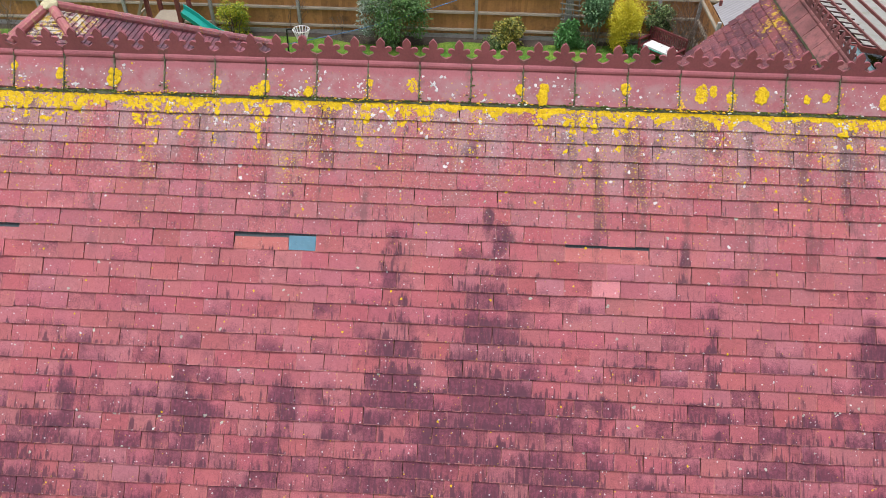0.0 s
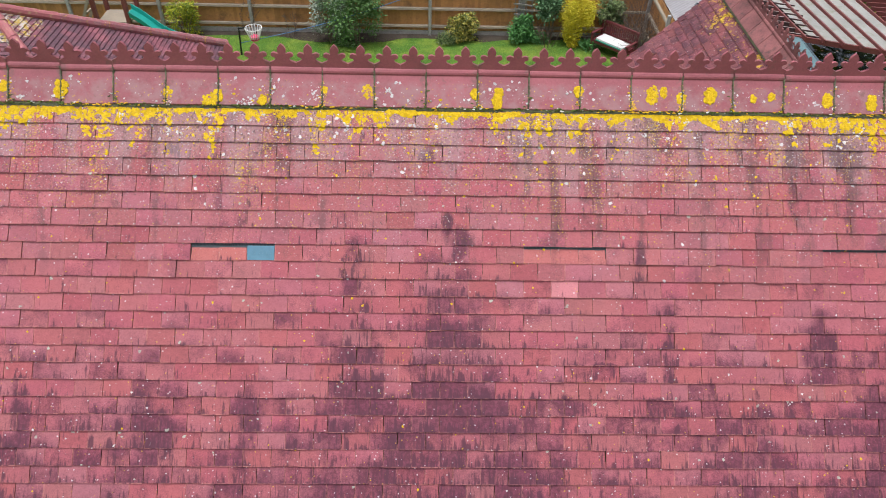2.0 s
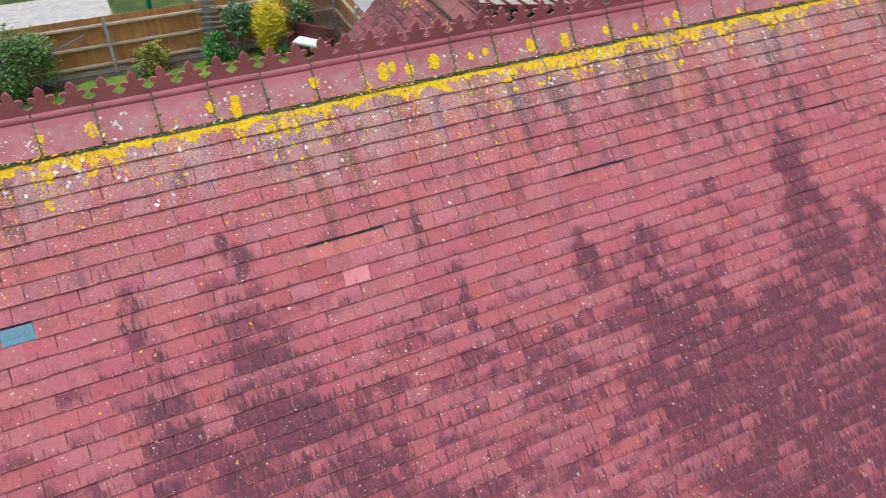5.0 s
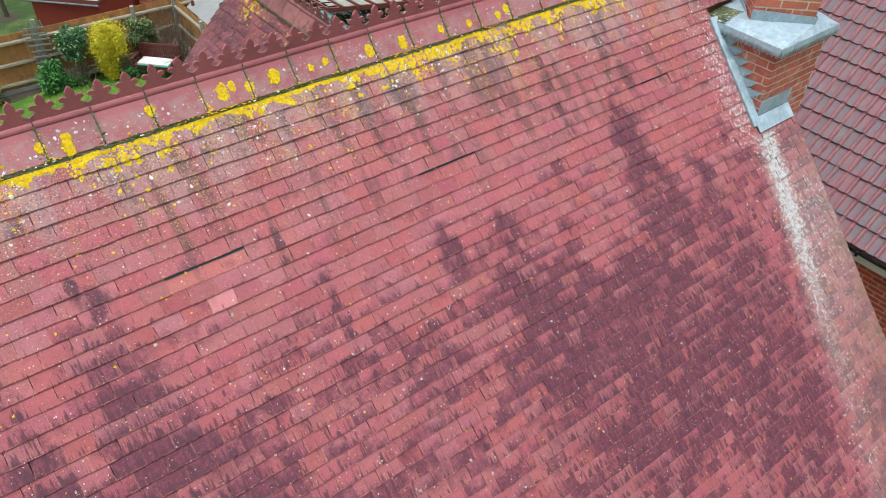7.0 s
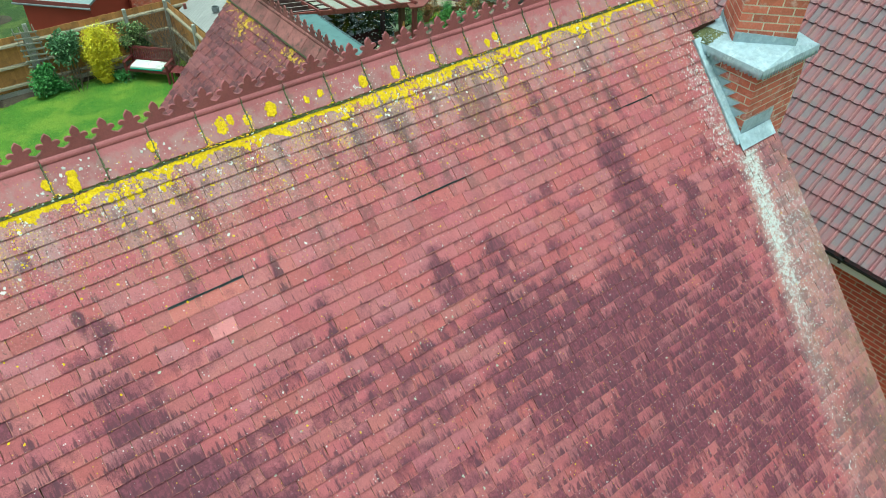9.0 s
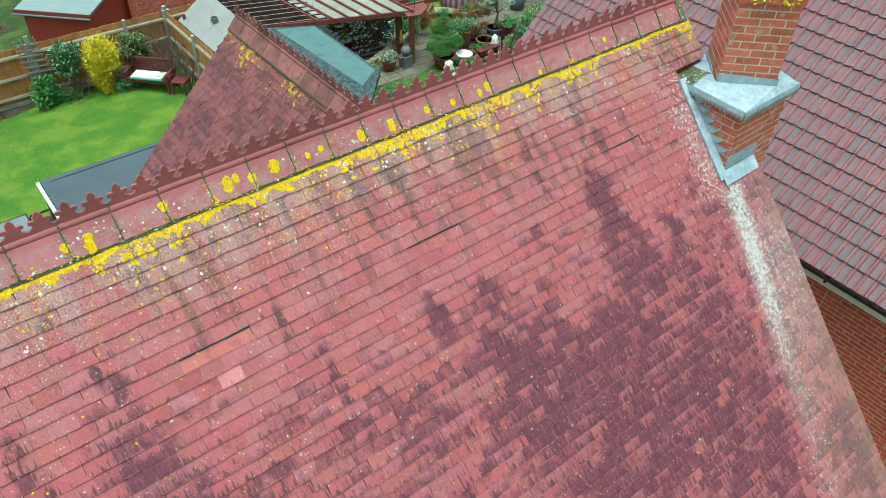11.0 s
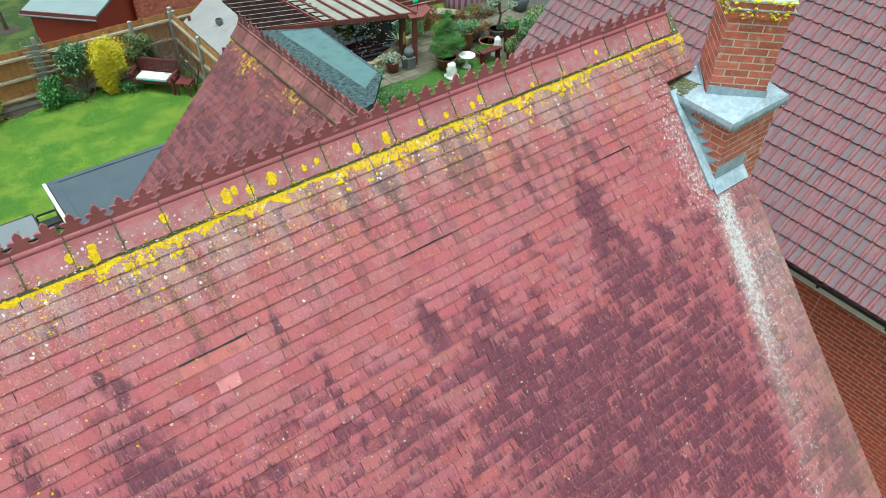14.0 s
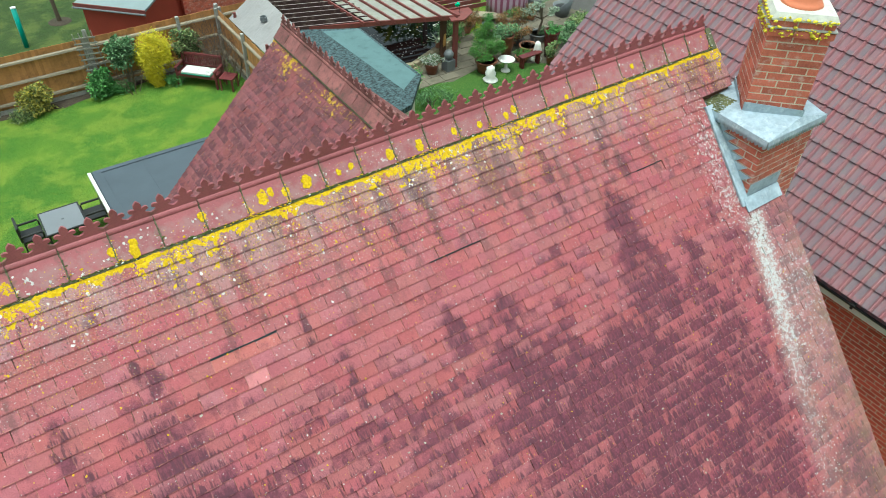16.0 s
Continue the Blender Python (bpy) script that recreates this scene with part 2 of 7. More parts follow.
# soot patches on the slope: along, down, half widths, strength
SOOT_LEFT = ((-1.02, 0.14, 0.09, 0.20, 0.85), (-0.96, 0.45, 0.10, 0.27, 0.50), (-0.97, 0.75, 0.20, 0.22, 0.80), (-0.93, 0.96, 0.18, 0.18, 0.50),
             (-2.16, 1.13, 0.14, 0.14, 0.80), (-2.24, 0.96, 0.10, 0.11, 0.50), (-2.93, 0.98, 0.06, 0.27, 0.80), (-1.61, 1.01, 0.07, 0.17, 0.60),
             (-3.10, 1.26, 0.25, 0.18, 0.50), (-3.12, 1.53, 0.21, 0.16, 0.65), (-1.09, 1.06, 0.18, 0.10, 0.60), (-1.66, 0.44, 0.39, 0.05, 0.40),
             (-2.09, -0.55, 0.06, 0.06, 0.75), (-1.81, -0.42, 0.05, 0.27, 0.45))
SOOT_MID = ((-0.45, -0.12, 0.04, 0.10, 0.75), (-0.38, -0.02, 0.06, 0.13, 0.70), (-0.48, 0.29, 0.27, 0.25, 0.50), (-0.41, 0.69, 0.31, 0.33, 0.80),
            (-0.41, 1.04, 0.42, 0.31, 1.05), (-0.35, 1.42, 0.60, 0.26, 0.80), (0.46, 0.75, 0.09, 0.07, 0.95), (0.33, 0.74, 0.07, 0.06, 0.60),
            (0.44, 0.63, 0.14, 0.07, 0.50), (0.87, 0.63, 0.06, 0.31, 0.65), (0.70, 0.11, 0.04, 0.16, 0.75), (0.29, 0.95, 0.10, 0.07, 0.60),
            (-0.02, 0.98, 0.15, 0.11, 0.50), (1.39, 1.06, 0.11, 0.13, 0.80), (0.80, 0.96, 0.18, 0.07, 0.60), (1.78, 0.58, 0.12, 0.20, 0.60),
            (-0.58, -0.54, 0.06, 0.07, 0.75), (1.62, -0.50, 0.05, 0.34, 0.50), (1.90, -0.62, 0.09, 0.15, 0.75))
SOOT_RIGHT = ((3.71, 0.27, 0.20, 0.30, 0.90), (3.74, 0.72, 0.20, 0.36, 0.75), (3.77, 1.13, 0.36, 0.41, 0.55), (2.23, 1.08, 0.25, 0.34, 0.85),
              (2.46, 1.51, 0.59, 0.48, 0.80), (3.10, 1.58, 0.45, 0.38, 0.60), (3.49, 2.07, 0.78, 0.81, 0.60), (2.96, 2.33, 0.89, 0.68, 0.70),
              (4.31, 2.21, 0.51, 1.08, 0.50), (2.25, 0.63, 0.15, 0.17, 0.60), (1.95, -0.34, 0.06, 0.36, 0.40), (3.16, -0.30, 0.09, 0.25, 0.60),
              (3.20, -0.02, 0.09, 0.25, 0.50), (3.82, -0.39, 0.09, 0.22, 0.60), (3.96, -0.13, 0.09, 0.18, 0.55), (2.93, 0.42, 0.10, 0.25, 0.45),
              (4.22, 3.07, 0.69, 0.89, 0.50), (5.48, 3.81, 0.20, 0.62, 0.55), (4.37, 0.99, 0.12, 0.29, 0.50))
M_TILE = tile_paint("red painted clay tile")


def ridge_paint():
    """Smooth red clay with chalky bloom, white dots and crusts of orange lichen near the joints."""
    k = Nodes("red ridge tile clay")
    M, A, S = (lambda a, b: k.math("MULTIPLY", a, b)), (lambda a, b: k.math("ADD", a, b)), (lambda a, b: k.math("SUBTRACT", a, b))
    s = k.n("SeparateXYZ", {0: k.pos()}).outputs
    u = k.math("DIVIDE", S(s[0], RIDGE_0), RIDGE_P)
    jd = M(k.math("ABSOLUTE", S(k.math("FRACT", A(u, 0.5)), 0.5)), RIDGE_P)
    rj = k.n("TexWhiteNoise", {"Vector": k.n("CombineXYZ", {0: k.math("FLOOR", A(u, 0.5)), 1: 2.0, 2: 5.0}).outputs[0]}, noise_dimensions="3D").outputs[0]
    down = S(ROLL_Z, s[2])
    r = k.n("ObjectInfo").outputs["Random"]
    g, f = k.noise(70, 4, 0.7), k.noise(160, 3, 0.7)
    v = A(A(0.88, M(r, 0.2)), A(M(S(g, 0.5), 0.5), M(S(k.noise(7, 4), 0.5), 0.5)))
    c = k.n("HueSaturation", {"Color": (0.305, 0.090, 0.104, 1), "Value": v}).outputs[0]
    low = k.ramp(down, 0.03, 0.06)
    c = k.mix(M(k.ramp(k.noise(11, 5, 0.7), 0.36, 0.64), M(low, 0.75)), c, (0.30, 0.165, 0.17))
    c = k.mix(M(k.ramp(A(k.noise(16, 5, 0.75), M(k.ramp(jd, 0.06, 0.0), 0.16)), 0.58, 0.72), 0.6), c, (0.16, 0.085, 0.075))
    near = M(S(1.0, k.ramp(jd, 0.0, 0.05)), k.ramp(down, 0.02, 0.13))
    lich = A(A(M(near, M(rj, 0.30)), M(k.ramp(down, 0.10, 0.17), 0.06)), M(S(k.noise(1.0, 4, 0.6, k.scaled(45, 45, 40)), 0.5), 1.9))
    lich = M(k.ramp(lich, 0.33, 0.38), low)
    c = k.mix(lich, c, k.mix(k.ramp(g, 0.36, 0.62), (0.48, 0.25, 0.006), (0.72, 0.45, 0.018)))
    for scale, power, reach in ((30.0, 4.5, 0.22), (60.0, 3.5, 0.25)):
        vor = k.n("TexVoronoi", {"Vector": k.pos(), "Scale": scale, "Randomness": 1.0}, feature="F1").outputs
        p = k.n("SeparateXYZ", {0: vor["Color"]}).outputs
        dot = k.math("LESS_THAN", A(vor["Distance"], M(S(f, 0.5), 0.3)), M(k.math("POWER", p[1], power), reach))
        c = k.mix(M(M(dot, low), 0.85), c, k.mix(k.math("GREATER_THAN", p[0], 0.8), (0.62, 0.62, 0.60), (0.60, 0.36, 0.03)))
    return k.done(c, 0.55, A(M(lich, 2.0), g), 0.35, 0.004, spec=0.35)


RIDGE_P, RIDGE_0 = 0.3065, 0.0206
ROLL_Y, ROLL_Z = 0.705, 9.055
M_RIDGE = ridge_paint()
M_RIDGE2 = plain("weathered ridge tile clay", (0.20, 0.075, 0.072), 0.75, 0.8, 60, 5, rand=0.5, dirt=(0.08, 0.045, 0.04))
M_MORTAR = plain("mossy mortar", (0.105, 0.105, 0.058), 0.95, 0.9, 70, 9, bump=0.6, dirt=(0.16, 0.15, 0.12))
M_WING = tile_paint("red painted tile of the wing", (0.225, 0.063, 0.068), main=False)
M_BRICK = plain("orange red brick", (0.47, 0.130, 0.088), 0.85, 0.6, 60, 4, rand=0.4, dirt=(0.56, 0.37, 0.335))
M_BRICK2 = plain("dark red brick", (0.46, 0.085, 0.060), 0.8, 0.3, 60, 5, rand=0.35)
M_JOINT = plain("pale mortar", (0.58, 0.52, 0.43), 0.95, 0.3, 60)
M_LEAD = plain("lead sheet", (0.31, 0.375, 0.44), 0.5, 0.6, 18, 5, dirt=(0.47, 0.54, 0.59), bump=0.4, dist=0.008)
M_MOSS = plain("green moss", (0.085, 0.115, 0.02), 0.95, 0.9, 90, 14, bump=0.7, dirt=(0.03, 0.035, 0.015))
M_MOSS2 = plain("olive algae film", (0.16, 0.165, 0.075), 0.95, 0.6, 60, 10)
M_CRUST = plain("orange yellow lichen", (0.64, 0.38, 0.015), 0.9, 0.5, 120, 20, bump=0.8)
M_VENT = plain("blue grey vent plastic", (0.09, 0.20, 0.27), 0.5, 0.3)
M_SLOT = plain("dark grey vent plastic", (0.055, 0.072, 0.082), 0.5, 0.5)
M_WOODDARK = plain("dark wood", (0.10, 0.05, 0.03), 0.7, 0.4)
M_FENCE = plain("orange brown fence board", (0.43, 0.205, 0.075), 0.85, 0.4, 14, 1.2, rand=0.35, dirt=(0.19, 0.10, 0.05))
M_RAIL = plain("weathered grey rail", (0.27, 0.225, 0.165), 0.9, 0.4, 20)
M_CONC = plain("grey concrete", (0.33, 0.32, 0.30), 0.9, 0.4, 30, 3, dirt=(0.2, 0.2, 0.17))
M_MAROON = plain("maroon stained wood", (0.13, 0.025, 0.028), 0.55, 0.35, 30, 4)
M_MAROON2 = plain("red brown stained beam", (0.17, 0.045, 0.04), 0.6, 0.35, 30, 4, dirt=(0.11, 0.05, 0.045))
M_FELT = plain("dark grey roofing felt", (0.062, 0.078, 0.098), 0.75, 0.3, 60, 1.5)
M_WHITE = plain("white upvc", (0.75, 0.74, 0.72), 0.4, 0.12)
M_BLACK = plain("black plastic", (0.012, 0.012, 0.013), 0.35, 0.4)
M_WALL = plain("house render brick", (0.36, 0.12, 0.08), 0.9, 0.3)


def mesh_ob(name, bm, mat):
    me = bpy.data.meshes.new(name)
    bmesh.ops.recalc_face_normals(bm, faces=bm.faces)
    bm.to_mesh(me)
    bm.free()
    if mat is not None:
        me.materials.append(mat)
    return new(name, me)


def world_of(ob):
    m = ob.matrix_basis.copy()
    return m if ob.parent is None else world_of(ob.parent) @ ob.matrix_parent_inverse @ m


def part(name, bm, mat, parent, label="", smooth=False):
    """One mesh object under a thing or a part; bm is given in world metres."""
    bm.transform(world_of(parent).inverted())
    if smooth:
        for f in bm.faces:
            f.smooth = True
    ob = mesh_ob(name, bm, mat)
    ob.parent = parent
    return tagged(ob, label) if label else ob


def thing(name, label, category, at=(0, 0, 0), turn=0.0, group="", kind=""):
    ob = new(name)
    ob.empty_display_size = 0.1
    ob.matrix_basis = pose(*at, 0, 0, turn)
    return tagged(ob, label, category, group, kind)


def solo(name, bm, mat, label, category="", kind="", group="", smooth=False):
    """A thing of one mesh, in world metres."""
    if smooth:
        for f in bm.faces:
            f.smooth = True
    return tagged(mesh_ob(name, bm, mat), label, category, group, kind)


def box(bm, x0, x1, y0, y1, z0, z1, m=None, bevel=0.0):
    vs = [bm.verts.new((x, y, z)) for z in (z0, z1) for y in (y0, y1) for x in (x0, x1)]
    fs = [bm.faces.new([vs[i] for i in q]) for q in ((0, 2, 3, 1), (4, 5, 7, 6), (0, 1, 5, 4), (2, 6, 7, 3), (0, 4, 6, 2), (1, 3, 7, 5))]
    if bevel:
        es = {e for f in fs for e in f.edges}
        r = bmesh.ops.bevel(bm, geom=list(es), offset=bevel, segments=2, affect="EDGES", profile=0.6)
        vs = list({v for f in r["faces"] for v in f.verts} | {v for v in vs if v.is_valid})
    if m is not None:
        bmesh.ops.transform(bm, matrix=m, verts=[v for v in vs if v.is_valid])
    return bm


def bar(bm, a, b, w, h, bevel=0.0):
    """A squared bar from a to b."""
    a, b = Vector(a), Vector(b)
    d = b - a
    q = d.to_track_quat("X", "Z").to_matrix().to_4x4()
    return box(bm, 0, d.length, -w / 2, w / 2, -h / 2, h / 2, Matrix.Translation(a) @ q, bevel)


def tube(bm, a, b, r0, r1, n=10, caps=True):
    a, b = Vector(a), Vector(b)
    q = (b - a).to_track_quat("Z", "Y").to_matrix()
    rings = []
    for p, r in ((a, r0), (b, r1)):
        rings.append([bm.verts.new(p + q @ Vector((r * math.cos(2 * math.pi * i / n), r * math.sin(2 * math.pi * i / n), 0))) for i in range(n)])
    for i in range(n):
        bm.faces.new((rings[0][i], rings[0][(i + 1) % n], rings[1][(i + 1) % n], rings[1][i]))
    if caps:
        bm.faces.new(rings[0][::-1])
        bm.faces.new(rings[1])
    return bm


def lathe(bm, profile, n=16, m=None):
    """A turned shape; profile is (radius, height) from the bottom up."""
    rings = [[bm.verts.new((r * math.cos(2 * math.pi * i / n), r * math.sin(2 * math.pi * i / n), z)) for i in range(n)] for r, z in profile]
    for a, b in zip(rings, rings[1:]):
        for i in range(n):
            bm.faces.new((a[i], a[(i + 1) % n], b[(i + 1) % n], b[i]))
    bm.faces.new(rings[0][::-1])
    bm.faces.new(rings[-1])
    if m is not None:
        bmesh.ops.transform(bm, matrix=m, verts=[v for r in rings for v in r])
    return bm


def prism(bm, outline, a, b, axis):
    """An outline of (p, q) pairs, drawn out along x, y or z from a to b."""
    def at(p, q, s):
        return {"x": (s, p, q), "y": (p, s, q), "z": (p, q, s)}[axis]
    lo = [bm.verts.new(at(p, q, a)) for p, q in outline]
    hi = [bm.verts.new(at(p, q, b)) for p, q in outline]
    n = len(outline)
    for i in range(n):
        bm.faces.new((lo[i], lo[(i + 1) % n], hi[(i + 1) % n], hi[i]))
    bm.faces.new(lo[::-1])
    bm.faces.new(hi)
    return bm


def blob(bm, at, r, squash=(1, 1, 1), sub=2, rough=0.15, seed=0.0):
    v0 = len(bm.verts)
    bmesh.ops.create_icosphere(bm, subdivisions=sub, radius=1.0)
    bm.verts.ensure_lookup_table()
    for v in bm.verts[v0:]:
        k = 1 + rough * 2 * noise.noise(v.co * 1.7 + Vector((seed, seed * 2.1, 0)))
        v.co = Vector(at) + Vector((v.co.x * squash[0], v.co.y * squash[1], v.co.z * squash[2])) * r * k
    return bm


B = bmesh.new
CP, SP = math.cos(radians(PITCH)), math.sin(radians(PITCH))
# from the slope (along the ridge, down the slope, out of it) to the world
SLOPE = Matrix(((1, 0, 0, 0), (0, -CP, -SP, 0), (0, -SP, CP, SLOT_Z), (0, 0, 0, 1)))


def on_slope(u, v, w=0.0):
    return SLOPE @ Vector((u, v, w))

# ---------------------------------------------------------------- ground
def grass(name, a=(0.036, 0.122, 0.014), b=(0.088, 0.182, 0.018), bare=(0.15, 0.13, 0.06), dry=(0.205, 0.26, 0.036), value=1.0):
    k = Nodes(name)
    big, mid, fine = k.noise(0.55, 4, 0.6), k.noise(3.0, 5, 0.65), k.noise(45.0, 4, 0.7)
    c = k.mix(k.ramp(big, 0.35, 0.65), a, b)
    c = k.mix(k.math("MULTIPLY", k.ramp(mid, 0.42, 0.7), 0.6), c, (0.075, 0.165, 0.018))
    c = k.mix(k.math("MULTIPLY", k.ramp(k.noise(1.1, 4, 0.6), 0.45, 0.64), 0.7), c, dry)
    c = k.mix(k.math("MULTIPLY", k.ramp(k.noise(0.75, 5, 0.65, k.scaled(1.0, 1.0, 1.0)), 0.54, 0.70), 0.4), c, (0.034, 0.085, 0.014))
    c = k.mix(k.math("MULTIPLY", k.ramp(fine, 0.40, 0.64), 0.5), c, (0.19, 0.30, 0.05))
    c = k.mix(k.math("MULTIPLY", k.ramp(fine, 0.48, 0.34), 0.5), c, (0.03, 0.085, 0.01))
    c = k.mix(k.math("MULTIPLY", k.ramp(k.noise(1.3, 6, 0.7), 0.64, 0.75), 0.6), c, bare)
    c = k.n("HueSaturation", {"Color": c, "Value": value, "Saturation": 0.75 + 0.25 * value}).outputs[0]
    return k.done(c, 0.85, fine, 0.9, 0.03, spec=0.2)


M_GRASS = grass("winter lawn")
M_GRASS2 = grass("rougher grass", (0.03, 0.07, 0.014), (0.05, 0.095, 0.02), value=0.5)
M_SOIL = plain("garden soil", (0.055, 0.042, 0.03), 0.95, 0.7, 25, 3, bump=0.8, dist=0.03)
M_PAVE = plain("buff paving slab", (0.145, 0.125, 0.095), 0.9, 0.5, 30, 2, rand=0.35, dirt=(0.085, 0.085, 0.05))

M_GRASS3 = grass("fresh green lawn", (0.022, 0.105, 0.012), (0.045, 0.14, 0.016), (0.07, 0.11, 0.03), (0.06, 0.15, 0.02), 0.75)

bm = B()
box(bm, -400, 400, -400, 400, -0.6, 0.0)
solo("ground", bm, M_GRASS, "green winter lawn with mossy and bare patches", kind="structure")

# ---------------------------------------------------------------- main house
house = tagged(new("house"), "house with a steep weathered red tiled roof", "house")
roof = None
RIDGE_Y, LEFT_X, V_TOP, V_EAVE = 0.70, -6.0, -0.86, 5.0


def main_roof():
    bm = B()
    ya, za = RIDGE_Y, SLOT_Z + RIDGE_Y * SP / CP - 0.05
    ye = -V_EAVE * CP
    ze = SLOT_Z - V_EAVE * SP - 0.05
    yn = 2 * ya - ye
    prism(bm, [(ye, ze), (ya, za), (yn, ze), (yn, ze - 0.15), (ya, za - 0.17), (ye, ze - 0.15)], LEFT_X, 5.18, "x")
    vb = 0.9
    prism(bm, [(ye, ze), (-vb * CP, SLOT_Z - vb * SP - 0.05), (-vb * CP, SLOT_Z - vb * SP - 0.2), (ye, ze - 0.15)], 5.18, EAVE_X - 0.03, "x")
    prism(bm, [(0.42 * CP, SLOT_Z + 0.42 * SP - 0.05), (ya, za), (yn, ze), (yn, ze - 0.15), (ya, za - 0.17), (0.42 * CP, SLOT_Z + 0.42 * SP - 0.2)], 5.18, 5.63, "x")
    r = part("roof", bm, M_WOODDARK, house, "red plain tile roof, sooty and grown with yellow lichen")
    bm = B()
    prism(bm, [(ye + 0.3, 0.0), (ye + 0.3, ze + 0.15), (ya, za - 0.2), (yn - 0.3, ze + 0.15), (yn - 0.3, 0.0)], LEFT_X + 0.2, EAVE_X - 0.12, "x")
    part("wall", bm, M_WALL, house, "red brick gable wall")
    return r


roof = main_roof()


FALL = 0.113
TILE_LIFT = {}  # course and column: how far the tail lies out of the slope, and its place down it


def row_end(v):
    """Where the courses stop towards the gable."""
    if v < -0.42:
        return 5.655
    if v < 0.86:
        return 5.205
    return EAVE_X


def tile_mesh(w, length, t=0.0085, fall=FALL):
    """One tile: tail edge at 0, running up the slope; the tail lies proud."""
    vs = []
    for z0 in (0.0, -t):
        for y in (0.0, -length):
            vs += [(-w / 2, y, z0 + y * fall), (w / 2, y, z0 + y * fall)]
    return vs, [(0, 1, 3, 2), (0, 4, 5, 1), (0, 2, 6, 4), (1, 5, 7, 3), (4, 6, 7, 5)]


SLOTS = (-23, -12, 0, 11, 24)


def lay_tiles():
    rng = random.Random(4)
    me_one = bpy.data.meshes.new("roof_tile")
    vs, fs = tile_mesh(TILE_W - 0.0034, 0.13)
    me_one.from_pydata(vs, [], fs)
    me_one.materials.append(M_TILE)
    av, af, parts = [], [], []
    courses = [(-0.70, 0.14), (-0.60, 0.1)] + [(-0.5 + GAUGE * i, GAUGE) for i in range(56)]
    for ci, (v, g) in enumerate(courses):
        end = row_end(v - 0.03)
        odd = (ci + 0) % 2
        n0 = int(LEFT_X / TILE_W)
        lift_row = 0.0130 + rng.uniform(-0.001, 0.001)
        for i in range(n0, 40):
            u0 = (i + (0.5 if odd else 0.0)) * TILE_W
            u1 = u0 + TILE_W
            if u0 > end - 0.03:
                continue
            w = min(u1, end + rng.uniform(-0.004, 0.004)) - u0
            slot = ci == 8 and any(s <= i < s + 3 for s in SLOTS)
            if ci == 8 and i == -10:
                continue
            du, dv = rng.uniform(-0.0015, 0.0015), rng.gauss(0, 0.0014)
            lift = lift_row + max(0.0, rng.gauss(0, 0.0022))
            turn = rng.gauss(0, 0.006)
            if slot:
                lift, turn = lift - 0.006, 0
            TILE_LIFT[ci, i] = lift, v + dv
            m = SLOPE @ Matrix.Translation((u0 + w / 2 + du, v + dv, lift)) @ Matrix.Rotation(turn, 4, "Z")
            near = 7 <= ci <= 16 and -2.6 < u0 < 2.4
            if near and abs(w - TILE_W) < 0.001 and len(parts) < 300 and not slot:
                parts.append(m)
            else:
                vs, fs = tile_mesh(w - 0.0034, 0.13 if ci else 0.17)
                if slot:
                    vs = [(x, y if y == 0 else -(0.076 if i < -5 else 0.086 if i < 5 else 0.094), z) for x, y, z in vs]
                b0 = len(av)
                av += [tuple(m @ Vector(p)) for p in vs]
                af += [tuple(b0 + j for j in f) for f in fs]
    me = bpy.data.meshes.new("roof_tiles")
    me.from_pydata(av, [], af)
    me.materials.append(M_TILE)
    ob = new("roof_tiles", me)
    ob.parent = roof
    tagged(ob, "overlapping red clay plain tiles", kind="stuff")
    for m in parts:
        o = new("roof_tile", me_one)
        o.parent = roof
        o.matrix_basis = m


def vents():
    for s in SLOTS:
        bm = B()
        u0, u1 = s * TILE_W, (s + 3) * TILE_W
        box(bm, u0, u1, -0.03, 0.045, -0.03, -0.007)
        for i in range(60):
            x = u0 + (i + 0.5) * (u1 - u0) / 60
            box(bm, x - 0.0015, x + 0.0015, 0.0, 0.012, -0.007, -0.002)
        bm.transform(SLOPE)
        part("roof_vent", bm, M_SLOT, roof, "dark slotted vent strip under the tiles")
    bm = B()
    u0 = -10 * TILE_W
    box(bm, u0 + 0.002, u0 + TILE_W - 0.002, 0.012, 0.098, -0.01, 0.007, None, 0.002)
    for i in range(3):
        c = u0 + TILE_W * (0.23 + 0.27 * i)
        lathe(bm, [(0.013, 0.0), (0.013, 0.011), (0.010, 0.011), (0.010, 0.008)], 12, Matrix.Translation((c, 0.052, 0.0)))
    bm.transform(SLOPE)
    part("vent_tile", bm, M_VENT, roof, "blue plastic vent tile without its cover")




def crest_outline():
    """One cresting ornament, half a ridge tile wide: a pointed leaf between two curls."""
    w = RIDGE_P / 4
    right = [(w, 0.050), (0.050, 0.062), (0.040, 0.073), (0.046, 0.084), (0.058, 0.086), (0.066, 0.095), (0.062, 0.108), (0.048, 0.114),
             (0.032, 0.110), (0.024, 0.104), (0.022, 0.112), (0.026, 0.125), (0.024, 0.140), (0.014, 0.155), (0.0, 0.168)]
    return [(-w, 0.0), (w, 0.0)] + right + [(-a, b) for a, b in right[-2::-1]]


